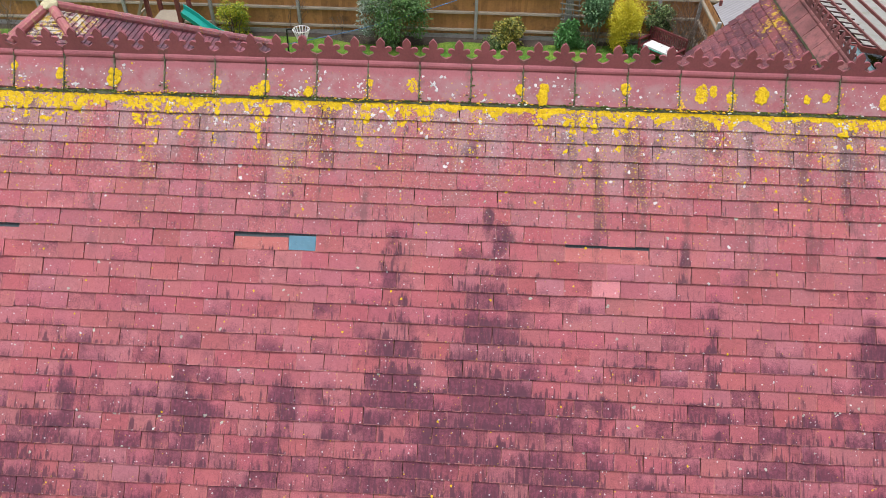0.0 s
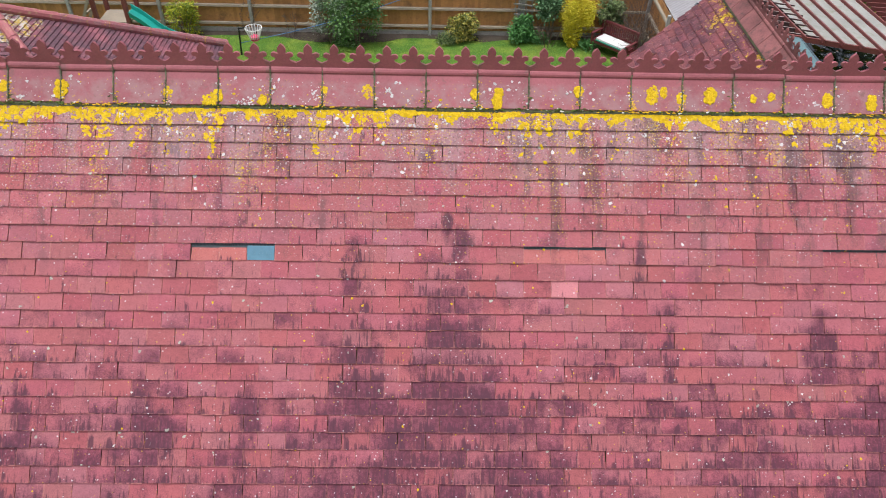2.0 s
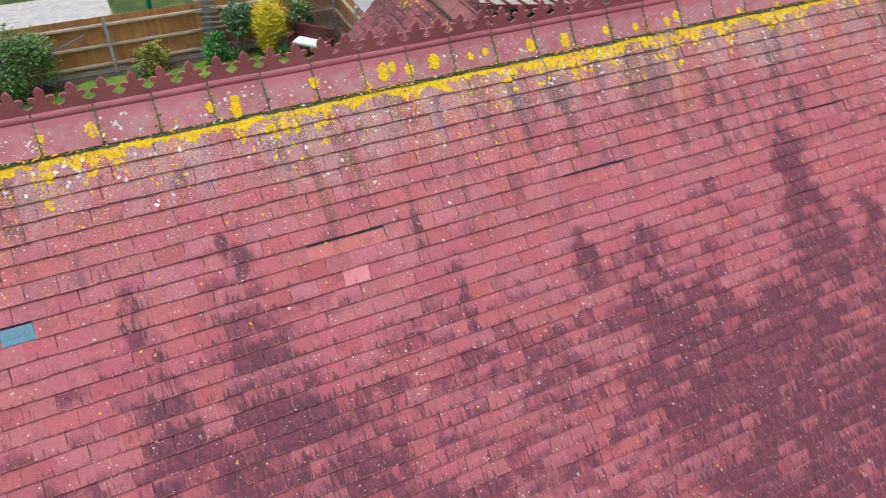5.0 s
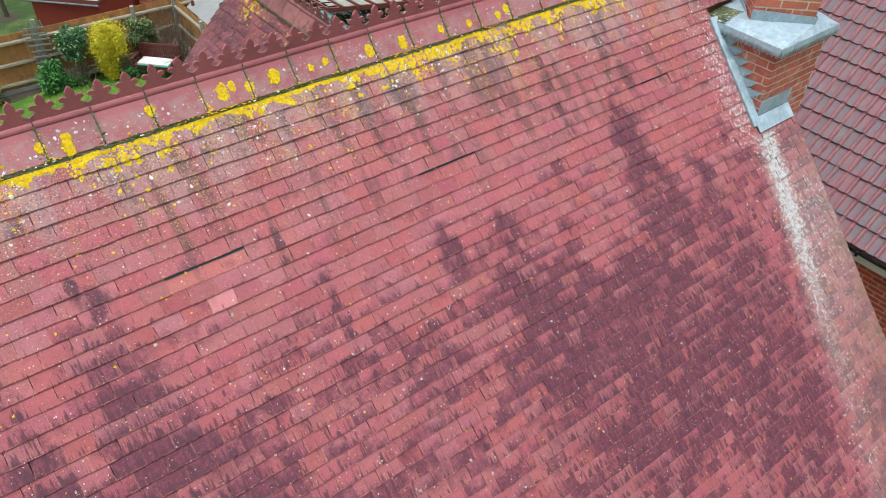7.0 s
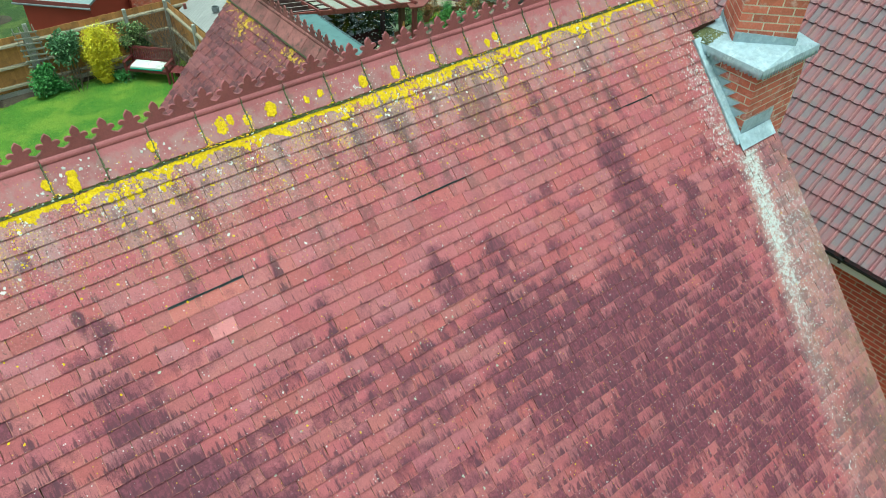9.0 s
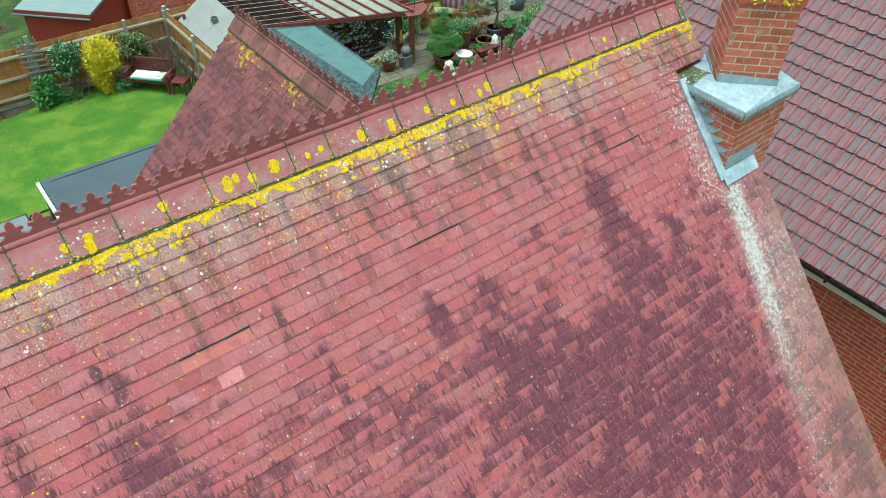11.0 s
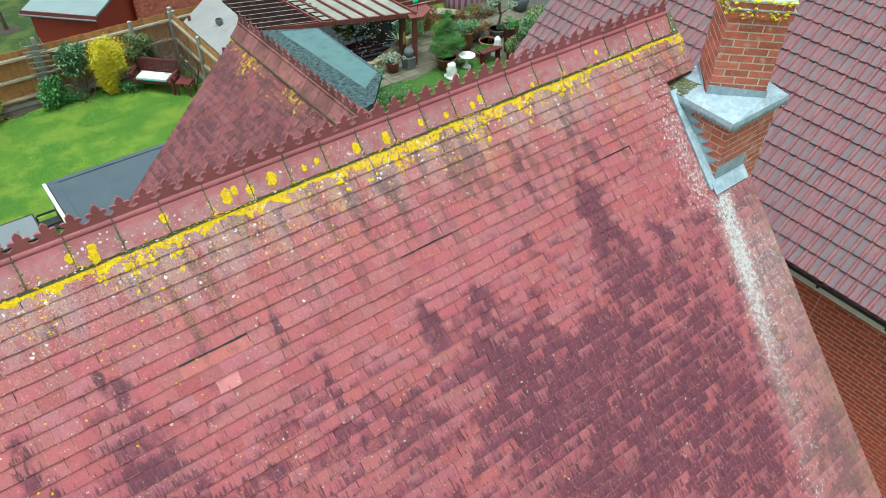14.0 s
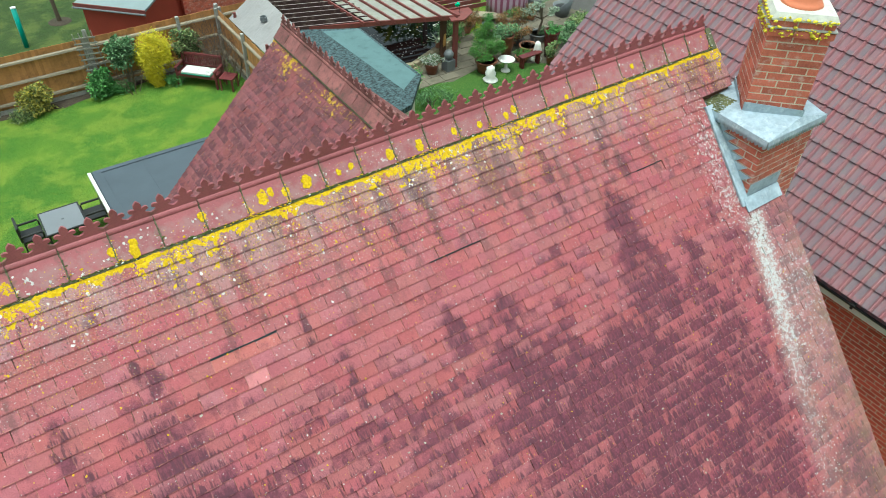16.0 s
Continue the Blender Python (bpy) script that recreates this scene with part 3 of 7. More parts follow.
def ridge_tile_mesh(length):
    """Angled legs, roll and cresting; the middle of the length at 0, roll centre at the origin."""
    bm = B()
    h = length / 2 - 0.004
    legs = []
    for s in (-1, 1):
        foot, top, t = 0.147, 0.012, 0.014
        a = [(s * top, 0.004), (s * (top + (foot - top) * 1.0), -(foot - top) * SP / CP * 1.11 + 0.004)]
        prism(bm, [a[0], a[1], (a[1][0] - s * t * 0.5, a[1][1] - t), (a[0][0], a[0][1] - t * 1.4)], -h, h, "x")
    ring = [(0.027 * math.cos(2 * math.pi * i / 14), 0.027 * math.sin(2 * math.pi * i / 14)) for i in range(14)]
    prism(bm, ring, -h, h, "x")
    for c in (-length / 4, length / 4):
        o = [(c + a * 0.995, b) for a, b in crest_outline()]
        lo = [bm.verts.new((p, -0.008, q)) for p, q in o]
        hi = [bm.verts.new((p, 0.008, q)) for p, q in o]
        n = len(o)
        for i in range(n):
            bm.faces.new((lo[i], lo[(i + 1) % n], hi[(i + 1) % n], hi[i]))
        bm.faces.new(lo[::-1])
        bm.faces.new(hi)
    me = bpy.data.meshes.new("ridge_tile")
    bmesh.ops.recalc_face_normals(bm, faces=bm.faces)
    bm.to_mesh(me)
    bm.free()
    me.materials.append(M_RIDGE)
    return me


ME_RIDGE = ridge_tile_mesh(RIDGE_P)
ME_RIDGE2 = ME_RIDGE.copy()
ME_RIDGE2.materials[0] = M_RIDGE2


def main_ridge():
    rng = random.Random(8)
    for k in range(-19, 19):
        x = RIDGE_0 + (k + 0.5) * RIDGE_P
        if x > 5.62:
            continue
        o = new("ridge_tile", ME_RIDGE)
        o.parent = house
        o.matrix_basis = pose(x, ROLL_Y + rng.gauss(0, 0.002), ROLL_Z + rng.gauss(0, 0.0025), rng.gauss(0, 0.5), rng.gauss(0, 0.25), rng.gauss(0, 0.25))
    bm = B()
    for s in (-1, 1):
        prism(bm, [(ROLL_Y + s * 0.08, ROLL_Z - 0.13), (ROLL_Y + s * 0.156, ROLL_Z - 0.192), (ROLL_Y + s * 0.150, ROLL_Z - 0.172), (ROLL_Y, ROLL_Z - 0.016)], LEFT_X, 5.63, "x")
    part("mortar_bed", bm, M_MORTAR, house, "mossy mortar bed under the ridge tiles")
    # mossy joints between the ridge tiles
    for k in range(-19, 19):
        x = RIDGE_0 + k * RIDGE_P
        if x > 5.62:
            continue
        bm = B()
        n = 22
        prev = None
        for i in range(n + 1):
            f = i / n
            y = ROLL_Y - 0.138 + 0.118 * f
            z = ROLL_Z + 0.004 - (ROLL_Y - 0.012 - y) * SP / CP * 1.11
            if f > 0.92:
                z += 0.016 * (f - 0.92) / 0.08
            w = 0.0036 + rng.uniform(0, 0.005)
            j = rng.gauss(0, 0.0015)
            up = 0.004 + rng.uniform(0, 0.006)
            ring = [bm.verts.new(p) for p in ((x - w + j, y, z - 0.012), (x - w * 0.5 + j, y - up * 0.7, z + up * 0.7), (x + w * 0.5 + j, y - up * 0.7, z + up * 0.7), (x + w + j, y, z - 0.012))]
            if prev:
                for q in range(3):
                    bm.faces.new((prev[q], prev[q + 1], ring[q + 1], ring[q]))
            prev = ring
        part("ridge_joint", bm, M_MORTAR, house, "mossy joint between ridge tiles")


def ridge_moss():
    """Cushions of moss and lichen along the foot of the ridge tiles."""
    rng = random.Random(17)
    mats = (M_MOSS, M_CRUST, plain("white lichen", (0.62, 0.61, 0.58), 0.9, 0.2, 120, 20))
    sets = [B(), B(), B()]
    for i in range(1500):
        x = rng.uniform(-5.0, 5.6)
        d = noise.noise(Vector((x * 2.2, 0, 4)))
        which = 0 if d + rng.gauss(0, 0.25) < 0.25 else 1
        if rng.random() < 0.05:
            which = 2
        if rng.random() < 0.25:
            k = round((x - RIDGE_0) / RIDGE_P)
            x = RIDGE_0 + k * RIDGE_P + rng.gauss(0, 0.014)
            t = rng.random() ** 2 * 0.6
        else:
            t = rng.uniform(-0.06, 0.04)
        y = ROLL_Y - 0.150 + 0.118 * t
        z = ROLL_Z + 0.002 - (ROLL_Y - 0.012 - y) * SP / CP * 1.11
        blob(sets[which], (x, y, z), rng.uniform(0.003, 0.0085), (1.4, 0.7, 0.6), 1, 0.5, i * 0.37)
    for bm, mat, name, label in zip(sets, mats, ("moss", "lichen", "lichen"), ("green moss cushions along the ridge mortar", "orange yellow lichen crusts", "white lichen crusts")):
        o = part(name, bm, mat, house, label, True)
        tagged(o, kind="stuff")


main_ridge()
ridge_moss()
vents()


# ---------------------------------------------------------------- chimney
CH_C, CH_TURN, CH_W = (5.775, -0.065), -44.0, 0.55
CH_Z0, CH_Z1 = 8.53, 9.50
BX0, BX1, BY0, BY1 = 5.285, 6.10, -0.475, 0.37


def brick_face(parent, m, w, rows, mat, shared, first=0.0, keep=None):
    """Single bricks on a flat face; x along, z up, facing -y."""
    for r in range(rows):
        x = first - (0.1125 if r % 2 else 0.0)
        while x < w - 0.02:
            a, b = max(x, 0.0), min(x + 0.225, w)
            if b - a > 0.03 and (keep is None or keep(m @ Vector(((a + b) / 2, 0, (r + 0.5) * 0.075)))):
                key = round(b - a, 3)
                if key not in shared:
                    bm = B()
                    box(bm, 0.0065, b - a - 0.0065, 0.002, 0.02, 0.0065, 0.0685, None, 0.0015)
                    me = bpy.data.meshes.new("brick")
                    bmesh.ops.recalc_face_normals(bm, faces=bm.faces)
                    bm.to_mesh(me)
                    bm.free()
                    me.materials.append(mat)
                    shared[key] = me
                o = new("brick", shared[key])
                o.parent = parent
                o.matrix_basis = m @ Matrix.Translation((a, 0, r * 0.075))
            x += 0.225


def roof_z(y):
    return SLOT_Z + y * SP / CP


def chimney():
    shared = {}
    bm = B()
    box(bm, BX0 + 0.006, BX1 - 0.006, BY0 + 0.006, BY1, 0.0, 8.45)
    base = part("chimney_base", bm, M_JOINT, house, "orange red brick chimney base with pale joints")
    zb = 7.58
    brick_face(base, Matrix.Translation((BX0, BY0, zb - 0.6)), BX1 - BX0, 19, M_BRICK, shared, keep=lambda p: p.z > 7.0 and p.z < 8.46)
    brick_face(base, Matrix.Translation((BX0, BY1, zb)) @ Matrix.Rotation(radians(-90), 4, "Z"), BY1 - BY0, 12, M_BRICK, shared, keep=lambda p: roof_z(p.y) - 0.06 < p.z < 8.46)
    # stack
    w, h = CH_W, CH_Z1 - CH_Z0
    mm = pose(*CH_C, CH_Z0, 0, 0, CH_TURN)
    bm = B()
    box(bm, -w / 2 + 0.006, w / 2 - 0.006, -w / 2 + 0.006, w / 2 - 0.006, 0, h - 0.02, mm)
    stack = part("chimney_stack", bm, M_JOINT, house, "orange red brick chimney stack set askew on its base")
    for side in range(4):
        ms = mm @ Matrix.Rotation(radians(90 * side), 4, "Z") @ Matrix.Translation((-w / 2, -w / 2, 0))
        brick_face(stack, ms, w, 11, M_BRICK, shared, first=-0.1125 if side % 2 else 0.0)
    for grow, z0, z1 in ((0.018, h - 0.165, h - 0.09), (0.0, h - 0.085, h - 0.015)):
        ww = w + 2 * grow
        for side in range(4):
            ms = mm @ Matrix.Rotation(radians(90 * side), 4, "Z") @ Matrix.Translation((-ww / 2, -ww / 2, z0))
            brick_face(stack, ms, ww, 1, M_BRICK, shared, first=-0.03 if side % 2 else 0.0)
    bm = B()
    box(bm, -w / 2 - 0.025, w / 2 + 0.025, -w / 2 - 0.025, w / 2 + 0.025, h - 0.088, h - 0.072, mm, 0.005)
    part("mortar_ledge", bm, M_CONC, stack)
    bm = B()
    prism_top(bm, w / 2 + 0.012, h - 0.015, 0.26, h + 0.055)
    bm.transform(mm)
    part("flaunching", bm, plain("pale cement", (0.50, 0.49, 0.45), 0.9, 0.4, 30, 5), stack, "pale lichened cement capping")
    bm = B()
    lathe(bm, [(0.20, h + 0.04), (0.17, h + 0.085), (0.135, h + 0.095), (0.125, h + 0.3), (0.15, h + 0.32), (0.15, h + 0.37), (0.11, h + 0.37), (0.11, h + 0.1)], 28, mm)
    part("chimney_pot", bm, plain("terracotta", (0.55, 0.17, 0.085), 0.7, 0.15), stack, "orange terracotta chimney pot", True)
    # lead over the shoulder: a sloped skirt between the askew stack and the square base
    e = 0.045
    out = [Vector((BX0 - e, BY0 - e, 8.49)), Vector((BX1 + e, BY0 - e, 8.50)), Vector((BX1 + e, BY1 + e, 8.50)), Vector((BX0 - e, BY1 + e, 8.50))]
    q = w / 2 + 0.006
    inn = [mm @ Vector((sx * q, sy * q, 0.035)) for sx, sy in ((-1, -1), (1, -1), (1, 1), (-1, 1))]
    bm = B()
    o = [bm.verts.new(p) for p in out]
    low = [bm.verts.new(p - Vector((0, 0, 0.065))) for p in out]
    n = [bm.verts.new(p) for p in inn]
    for i in range(4):
        j = (i + 1) % 4
        bm.faces.new((o[i], o[j], n[j]))
        bm.faces.new((o[i], n[j], n[i]))
        bm.faces.new((low[i], low[j], o[j], o[i]))
    bmesh.ops.subdivide_edges(bm, edges=bm.edges[:], cuts=5, use_grid_fill=True)
    for v in bm.verts:
        v.co += noise.noise_vector(v.co * 9.0) * 0.007
        if v.co.z < 8.45:
            v.co.z += 0.010 * math.sin((v.co.x + v.co.y) * 150)
    lead_tree = BVHTree.FromBMesh(bm)
    part("lead_cap", bm, M_LEAD, house, "grey lead sheet dressed over the chimney shoulder")
    for i, (p0, p1) in enumerate(((out[3], out[0]), (out[0], out[1]), (out[1], out[2]))):
        bm = B()
        nn = 84
        prev = None
        away = Vector(((-1, 0, 0), (0, -1, 0), (1, 0, 0))[i])
        for j in range(nn + 1):
            p = p0.lerp(p1, j / nn)
            drop = 0.072 + 0.014 * abs(math.sin(j * math.pi / 4.0)) + 0.004 * noise.noise(p * 30)
            flare = 0.006 + 0.012 * abs(math.sin(j * math.pi / 4.0))
            ring = [bm.verts.new(e3) for e3 in (p + away * 0.002 + Vector((0, 0, 0.004)), p + away * 0.008 + Vector((0, 0, -0.035)), p + away * flare - Vector((0, 0, drop)), p + away * (flare - 0.005) - Vector((0, 0, drop)))]
            if prev:
                for i3 in range(3):
                    bm.faces.new((prev[i3], prev[i3 + 1], ring[i3 + 1], ring[i3]))
            prev = ring
        part("lead_skirt", bm, M_LEAD, house, "lead edge dressed in scallops", True)
    rg = random.Random(5)
    bm = B()
    for i in range(1000):
        x, y = BX0 + rg.uniform(-0.04, 0.2), BY1 - rg.random() ** 1.5 * 0.30
        hit = lead_tree.ray_cast(Vector((x, y, 9.0)), Vector((0, 0, -1)))[0]
        if hit is None:
            continue
        blob(bm, hit, rg.uniform(0.004, 0.013), (1.3, 1.3, 0.10), 1, 0.4, i)
    tagged(part("moss", bm, M_MOSS2, house, "olive moss on the lead", True), kind="stuff")
    for side, (t0, t1) in enumerate(((0.13, 0.10), (0.10, 0.10), (0.10, 0.10), (0.10, 0.26))):
        ms = mm @ Matrix.Rotation(radians(90 * side), 4, "Z")
        bm = B()
        vs = [(-q, -q - 0.007, -0.01), (q, -q - 0.007, -0.01), (q, -q - 0.007, t1), (-q, -q - 0.007, t0)]
        if side == 3:
            vs[2] = (q * 0.4, -q - 0.007, 0.06)
        lo = [bm.verts.new(p) for p in vs]
        hi = [bm.verts.new((a, b + 0.004, c)) for a, b, c in vs]
        bm.faces.new(lo)
        bm.faces.new(hi[::-1])
        for i in range(4):
            bm.faces.new((lo[i], hi[i], hi[(i + 1) % 4], lo[(i + 1) % 4]))
        bm.transform(ms)
        part("lead_upstand", bm, M_LEAD, house, "lead upstand round the stack")
    # stepped flashing on the side and the soaker gutter along the slope
    x = BX0 - 0.012
    pts = []
    y = BY0 - 0.02
    zz = None
    top = []
    r = 0
    z = 7.58 + 0.075
    while z < 8.43:
        yy = (z - SLOT_Z) * CP / SP
        top.append((yy - 0.20, z))
        top.append((yy - 0.045, z))
        z += 0.075
    low0 = (BY0 - 0.01, roof_z(BY0) - 0.05)
    outline = [low0] + [p for p in top if p[0] > BY0 - 0.01] + [(top[-1][0] + 0.02, 8.44), (0.22, 8.44), (0.22, roof_z(0.22) - 0.05)]
    bm = B()
    prism(bm, outline, x, x + 0.005, "x")
    part("stepped_flashing", bm, M_LEAD, house, "lead flashing cut in steps")
    bm = B()
    box(bm, BX0 - 0.115, BX0 - 0.004, -0.30, 0.76, 0.0, 0.026, None, 0.004)
    bm.transform(SLOPE)
    part("side_gutter", bm, M_LEAD, house, "lead soaker beside the chimney")
    bm = B()
    tube(bm, on_slope(BX0 - 0.108, -0.30, 0.026), on_slope(BX0 - 0.108, 0.76, 0.026), 0.012, 0.012, 8)
    part("lead_roll", bm, M_LEAD, house)
    bm = B()
    box(bm, BX0 - 0.07, EAVE_X - 0.05, -BY0 / CP + 0.005, -BY0 / CP + 0.15, 0.018, 0.030, None, 0.004)
    bm.transform(SLOPE)
    part("lead_apron", bm, M_LEAD, house, "lead apron below the chimney")
    bm = B()
    box(bm, BX0 - 0.01, EAVE_X - 0.04, BY0 - 0.012, BY0 - 0.006, roof_z(BY0) - 0.02, roof_z(BY0) + 0.15)
    part("apron_upstand", bm, M_LEAD, house)


def prism_top(bm, half, z0, half2, z1):
    a = [bm.verts.new((sx * half, sy * half, z0)) for sx, sy in ((-1, -1), (1, -1), (1, 1), (-1, 1))]
    m = [bm.verts.new((sx * half, sy * half, z0 + 0.02)) for sx, sy in ((-1, -1), (1, -1), (1, 1), (-1, 1))]
    b = [bm.verts.new((sx * half2, sy * half2, z1)) for sx, sy in ((-1, -1), (1, -1), (1, 1), (-1, 1))]
    for lo, hi in ((a, m), (m, b)):
        for i in range(4):
            bm.faces.new((lo[i], lo[(i + 1) % 4], hi[(i + 1) % 4], hi[i]))
    bm.faces.new(a[::-1])
    bm.faces.new(b)


chimney()
lay_tiles()


# ---------------------------------------------------------------- lichen on the roof
# thick growth below the ridge: along, half width, reach down the slope
LICHEN = ((-3.31, 0.14, 0.08), (-3.08, 0.15, 0.11), (-2.86, 0.10, 0.07), (-2.59, 0.11, 0.11), (-2.48, 0.07, 0.16), (-2.31, 0.08, 0.14), (-2.14, 0.06, 0.07),
          (-1.86, 0.05, 0.17), (-1.59, 0.05, 0.08), (-1.44, 0.05, 0.06), (-1.24, 0.04, 0.17), (-1.02, 0.07, 0.10), (-0.85, 0.04, 0.11), (-0.45, 0.05, 0.05),
          (-0.18, 0.04, 0.11), (0.01, 0.04, 0.19), (0.12, 0.05, 0.14), (0.29, 0.05, 0.15), (0.52, 0.10, 0.05), (0.90, 0.07, 0.08), (1.15, 0.07, 0.07),
          (1.62, 0.05, 0.12), (1.86, 0.12, 0.09), (2.14, 0.17, 0.11), (2.43, 0.09, 0.12), (2.91, 0.12, 0.20), (3.19, 0.07, 0.09), (3.48, 0.07, 0.16),
          (3.95, 0.12, 0.10), (4.23, 0.07, 0.12), (4.85, 0.10, 0.05), (5.56, 0.09, 0.11))
# rosettes on the ridge tiles: along, up from the foot, radius
ROSETTES = ((-3.35, 0.083, 0.016), (-3.07, 0.057, 0.026), (-2.74, 0.048, 0.046), (-2.11, 0.044, 0.027), (-1.82, 0.034, 0.030), (-1.87, 0.010, 0.042),
            (-1.56, 0.019, 0.023), (-0.94, 0.058, 0.034), (-0.30, 0.053, 0.023), (-0.16, 0.056, 0.026), (-0.17, 0.021, 0.032), (0.32, 0.069, 0.026),
            (0.76, 0.060, 0.042), (0.83, 0.069, 0.024), (0.93, 0.048, 0.027), (1.11, 0.062, 0.042), (1.37, 0.051, 0.016), (1.48, 0.060, 0.019),
            (1.82, 0.050, 0.036), (-1.19, 0.062, 0.017), (2.09, 0.042, 0.034), (2.43, 0.050, 0.022), (2.68, 0.038, 0.020), (3.05, 0.055, 0.026),
            (2.96, 0.034, 0.024), (3.63, 0.020, 0.020), (4.47, 0.060, 0.018))


def on_tile(u, v):
    """How far the face of the tiles lies out of the slope, or None off the tiles."""
    ci = 0 if v <= -0.70 else int(math.floor((v + 0.70) / GAUGE - 1e-6)) + 1
    i = int(math.floor(u / TILE_W - (0.5 if ci % 2 else 0.0)))
    hit = TILE_LIFT.get((ci, i))
    if hit is None or v > hit[1] - 0.001:
        return None
    return hit[0] - (hit[1] - v) * FALL


class Crust:
    """Many small irregular crusts, gathered in one mesh."""

    def __init__(self, seed):
        self.rng, self.vs, self.fs = random.Random(seed), [], []

    def add(self, m, at, r, high, n=8, ragged=0.38):
        """A low dome with a ragged rim; at is (along, down, out) in m."""
        rng, b = self.rng, len(self.vs)
        a0, p1, p2 = rng.uniform(0, 6.28), rng.uniform(0, 6.28), rng.uniform(0, 6.28)
        self.vs.append(tuple(m @ Vector((at[0], at[1], at[2] + high))))
        for ring, z in ((0.74, high * 0.9), (1.0, -0.001)):
            for j in range(n):
                a = a0 + 6.2832 * j / n
                q = r * ring * (1 + ragged * (0.55 * math.sin(2 * a + p1) + 0.45 * math.sin(3 * a + p2) + rng.uniform(-0.45, 0.45)))
                self.vs.append(tuple(m @ Vector((at[0] + q * math.cos(a), at[1] + q * math.sin(a), at[2] + z))))
        for j in range(n):
            j2 = (j + 1) % n
            self.fs.append((b, b + 1 + j, b + 1 + j2))
            self.fs.append((b + 1 + j, b + 1 + n + j, b + 1 + n + j2, b + 1 + j2))

    def link(self, name, mat, parent, label):
        me = bpy.data.meshes.new(name)
        me.from_pydata(self.vs, [], self.fs)
        me.materials.append(mat)
        o = new(name, me)
        o.parent = parent
        return tagged(o, label, kind="stuff")


def crust_paint(name, a, b, dark):
    k = Nodes(name)
    g = k.noise(130, 4, 0.7)
    c = k.mix(k.n("NewGeometry").outputs["Random Per Island"], a, b)
    c = k.mix(k.math("MULTIPLY", k.ramp(g, 0.50, 0.68), 0.6), c, dark)
    return k.done(c, 0.9, g, 0.6, 0.003, spec=0.2)


def roof_lichen():
    rng = random.Random(44)
    yellow, white, grey = Crust(1), Crust(2), Crust(3)

    def lay(kind, u, v, r, high, n=8):
        w = on_tile(u, v)
        if w is not None and u < 5.65:
            kind.add(SLOPE, (u, v, w), r, high, n)
    top = -0.80
    # the band below the ridge, and the tongues that hang from it
    for i in range(16000):
        u = rng.uniform(-4.2, 5.64)
        reach = 0.022 + 0.034 * noise.noise(Vector((u * 5.0, 2.0, 0.0))) + 0.024 * noise.noise(Vector((u * 17.0, 7.0, 0.0)))
        reach = max(reach * (0.78 if u > 0.4 else 1.0), 0.012)
        for lu, lw, lr in LICHEN:
            if abs(u - lu) < 2 * lw:
                reach = max(reach, lr * 1.45 * math.exp(-((u - lu) / (1.15 * lw)) ** 2))
        d = rng.random() * reach * 1.5
        clump = noise.noise(Vector((u * 24.0, d * 15.0, 1.0)))
        if 1.0 - d / reach + clump * 1.3 * min(1.0, d / 0.04) + rng.gauss(0, 0.16) > 0.28:
            big = rng.random() < 0.45
            lay(yellow, u, top + d, rng.uniform(0.008, 0.015) if big else rng.uniform(0.0025, 0.007), rng.uniform(0.0006, 0.0026), 13 if big else 8)
    # scattered crusts further down
    for i in range(9000):
        u, d = rng.uniform(-4.0, 5.6), rng.expovariate(1 / 0.17)
        if noise.noise(Vector((u * 5.0, d * 3.0, 5.0))) + rng.gauss(0, 0.22) < 0.12:
            continue
        lay(yellow, u, top + d, 0.0016 + 0.008 * rng.random() ** 3, 0.0012, 7)
    for i in range(1100):
        u, v = rng.uniform(-4.0, 5.7), rng.uniform(-0.3, 4.2)
        lay(yellow, u, v, 0.0022 + 0.007 * rng.random() ** 5, 0.0012, 6)
    # white crusts
    for i in range(1500):
        u, d = rng.uniform(-4.0, 5.6), rng.expovariate(1 / 0.22)
        if noise.noise(Vector((u * 4.0, d * 2.0, 9.0))) + rng.gauss(0, 0.25) < 0.05:
            continue
        lay(white, u, top + d, 0.0028 + 0.011 * rng.random() ** 4, 0.0012, 7)
    for i in range(1700):
        u, v = rng.uniform(-4.0, 5.75), rng.uniform(-0.4, 4.4)
        lay(white, u, v, 0.0020 + 0.006 * rng.random() ** 5, 0.0010, 7)
    for i in range(240):
        u, v = rng.uniform(-4.0, 5.7), rng.uniform(-0.6, 3.8)
        lay(grey, u, v, rng.uniform(0.006, 0.012), 0.0009, 9)
    for i in range(45):
        lu, lw, lr = rng.choice(LICHEN)
        u, v = lu + rng.gauss(0, lw), top + rng.uniform(0.02, 0.16)
        for j in range(rng.randint(3, 9)):
            lay(white, u + rng.gauss(0, 0.009), v + rng.gauss(0, 0.010), rng.uniform(0.003, 0.008), 0.004, 7)
    # white spots spattered round the lime run beside and below the chimney
    for i in range(1000):
        u, v = 5.18 - abs(rng.gauss(0, 0.20)), rng.uniform(-0.45, 0.9)
        lay(white, u, v, 0.002 + 0.008 * rng.random() ** 3, 0.001, 7)
    for i in range(1500):
        v = 0.85 + 3.2 * rng.random() ** 1.4
        u = 5.30 - (v - 1.0) * 0.115 + rng.gauss(0, 0.10 + 0.03 * v)
        lay(white, u, v, 0.002 + 0.008 * rng.random() ** 3, 0.001, 7)
    # on the legs of the ridge tiles: along, down from the top, out
    lean = math.atan2(SP / CP * 1.11, 1.0)
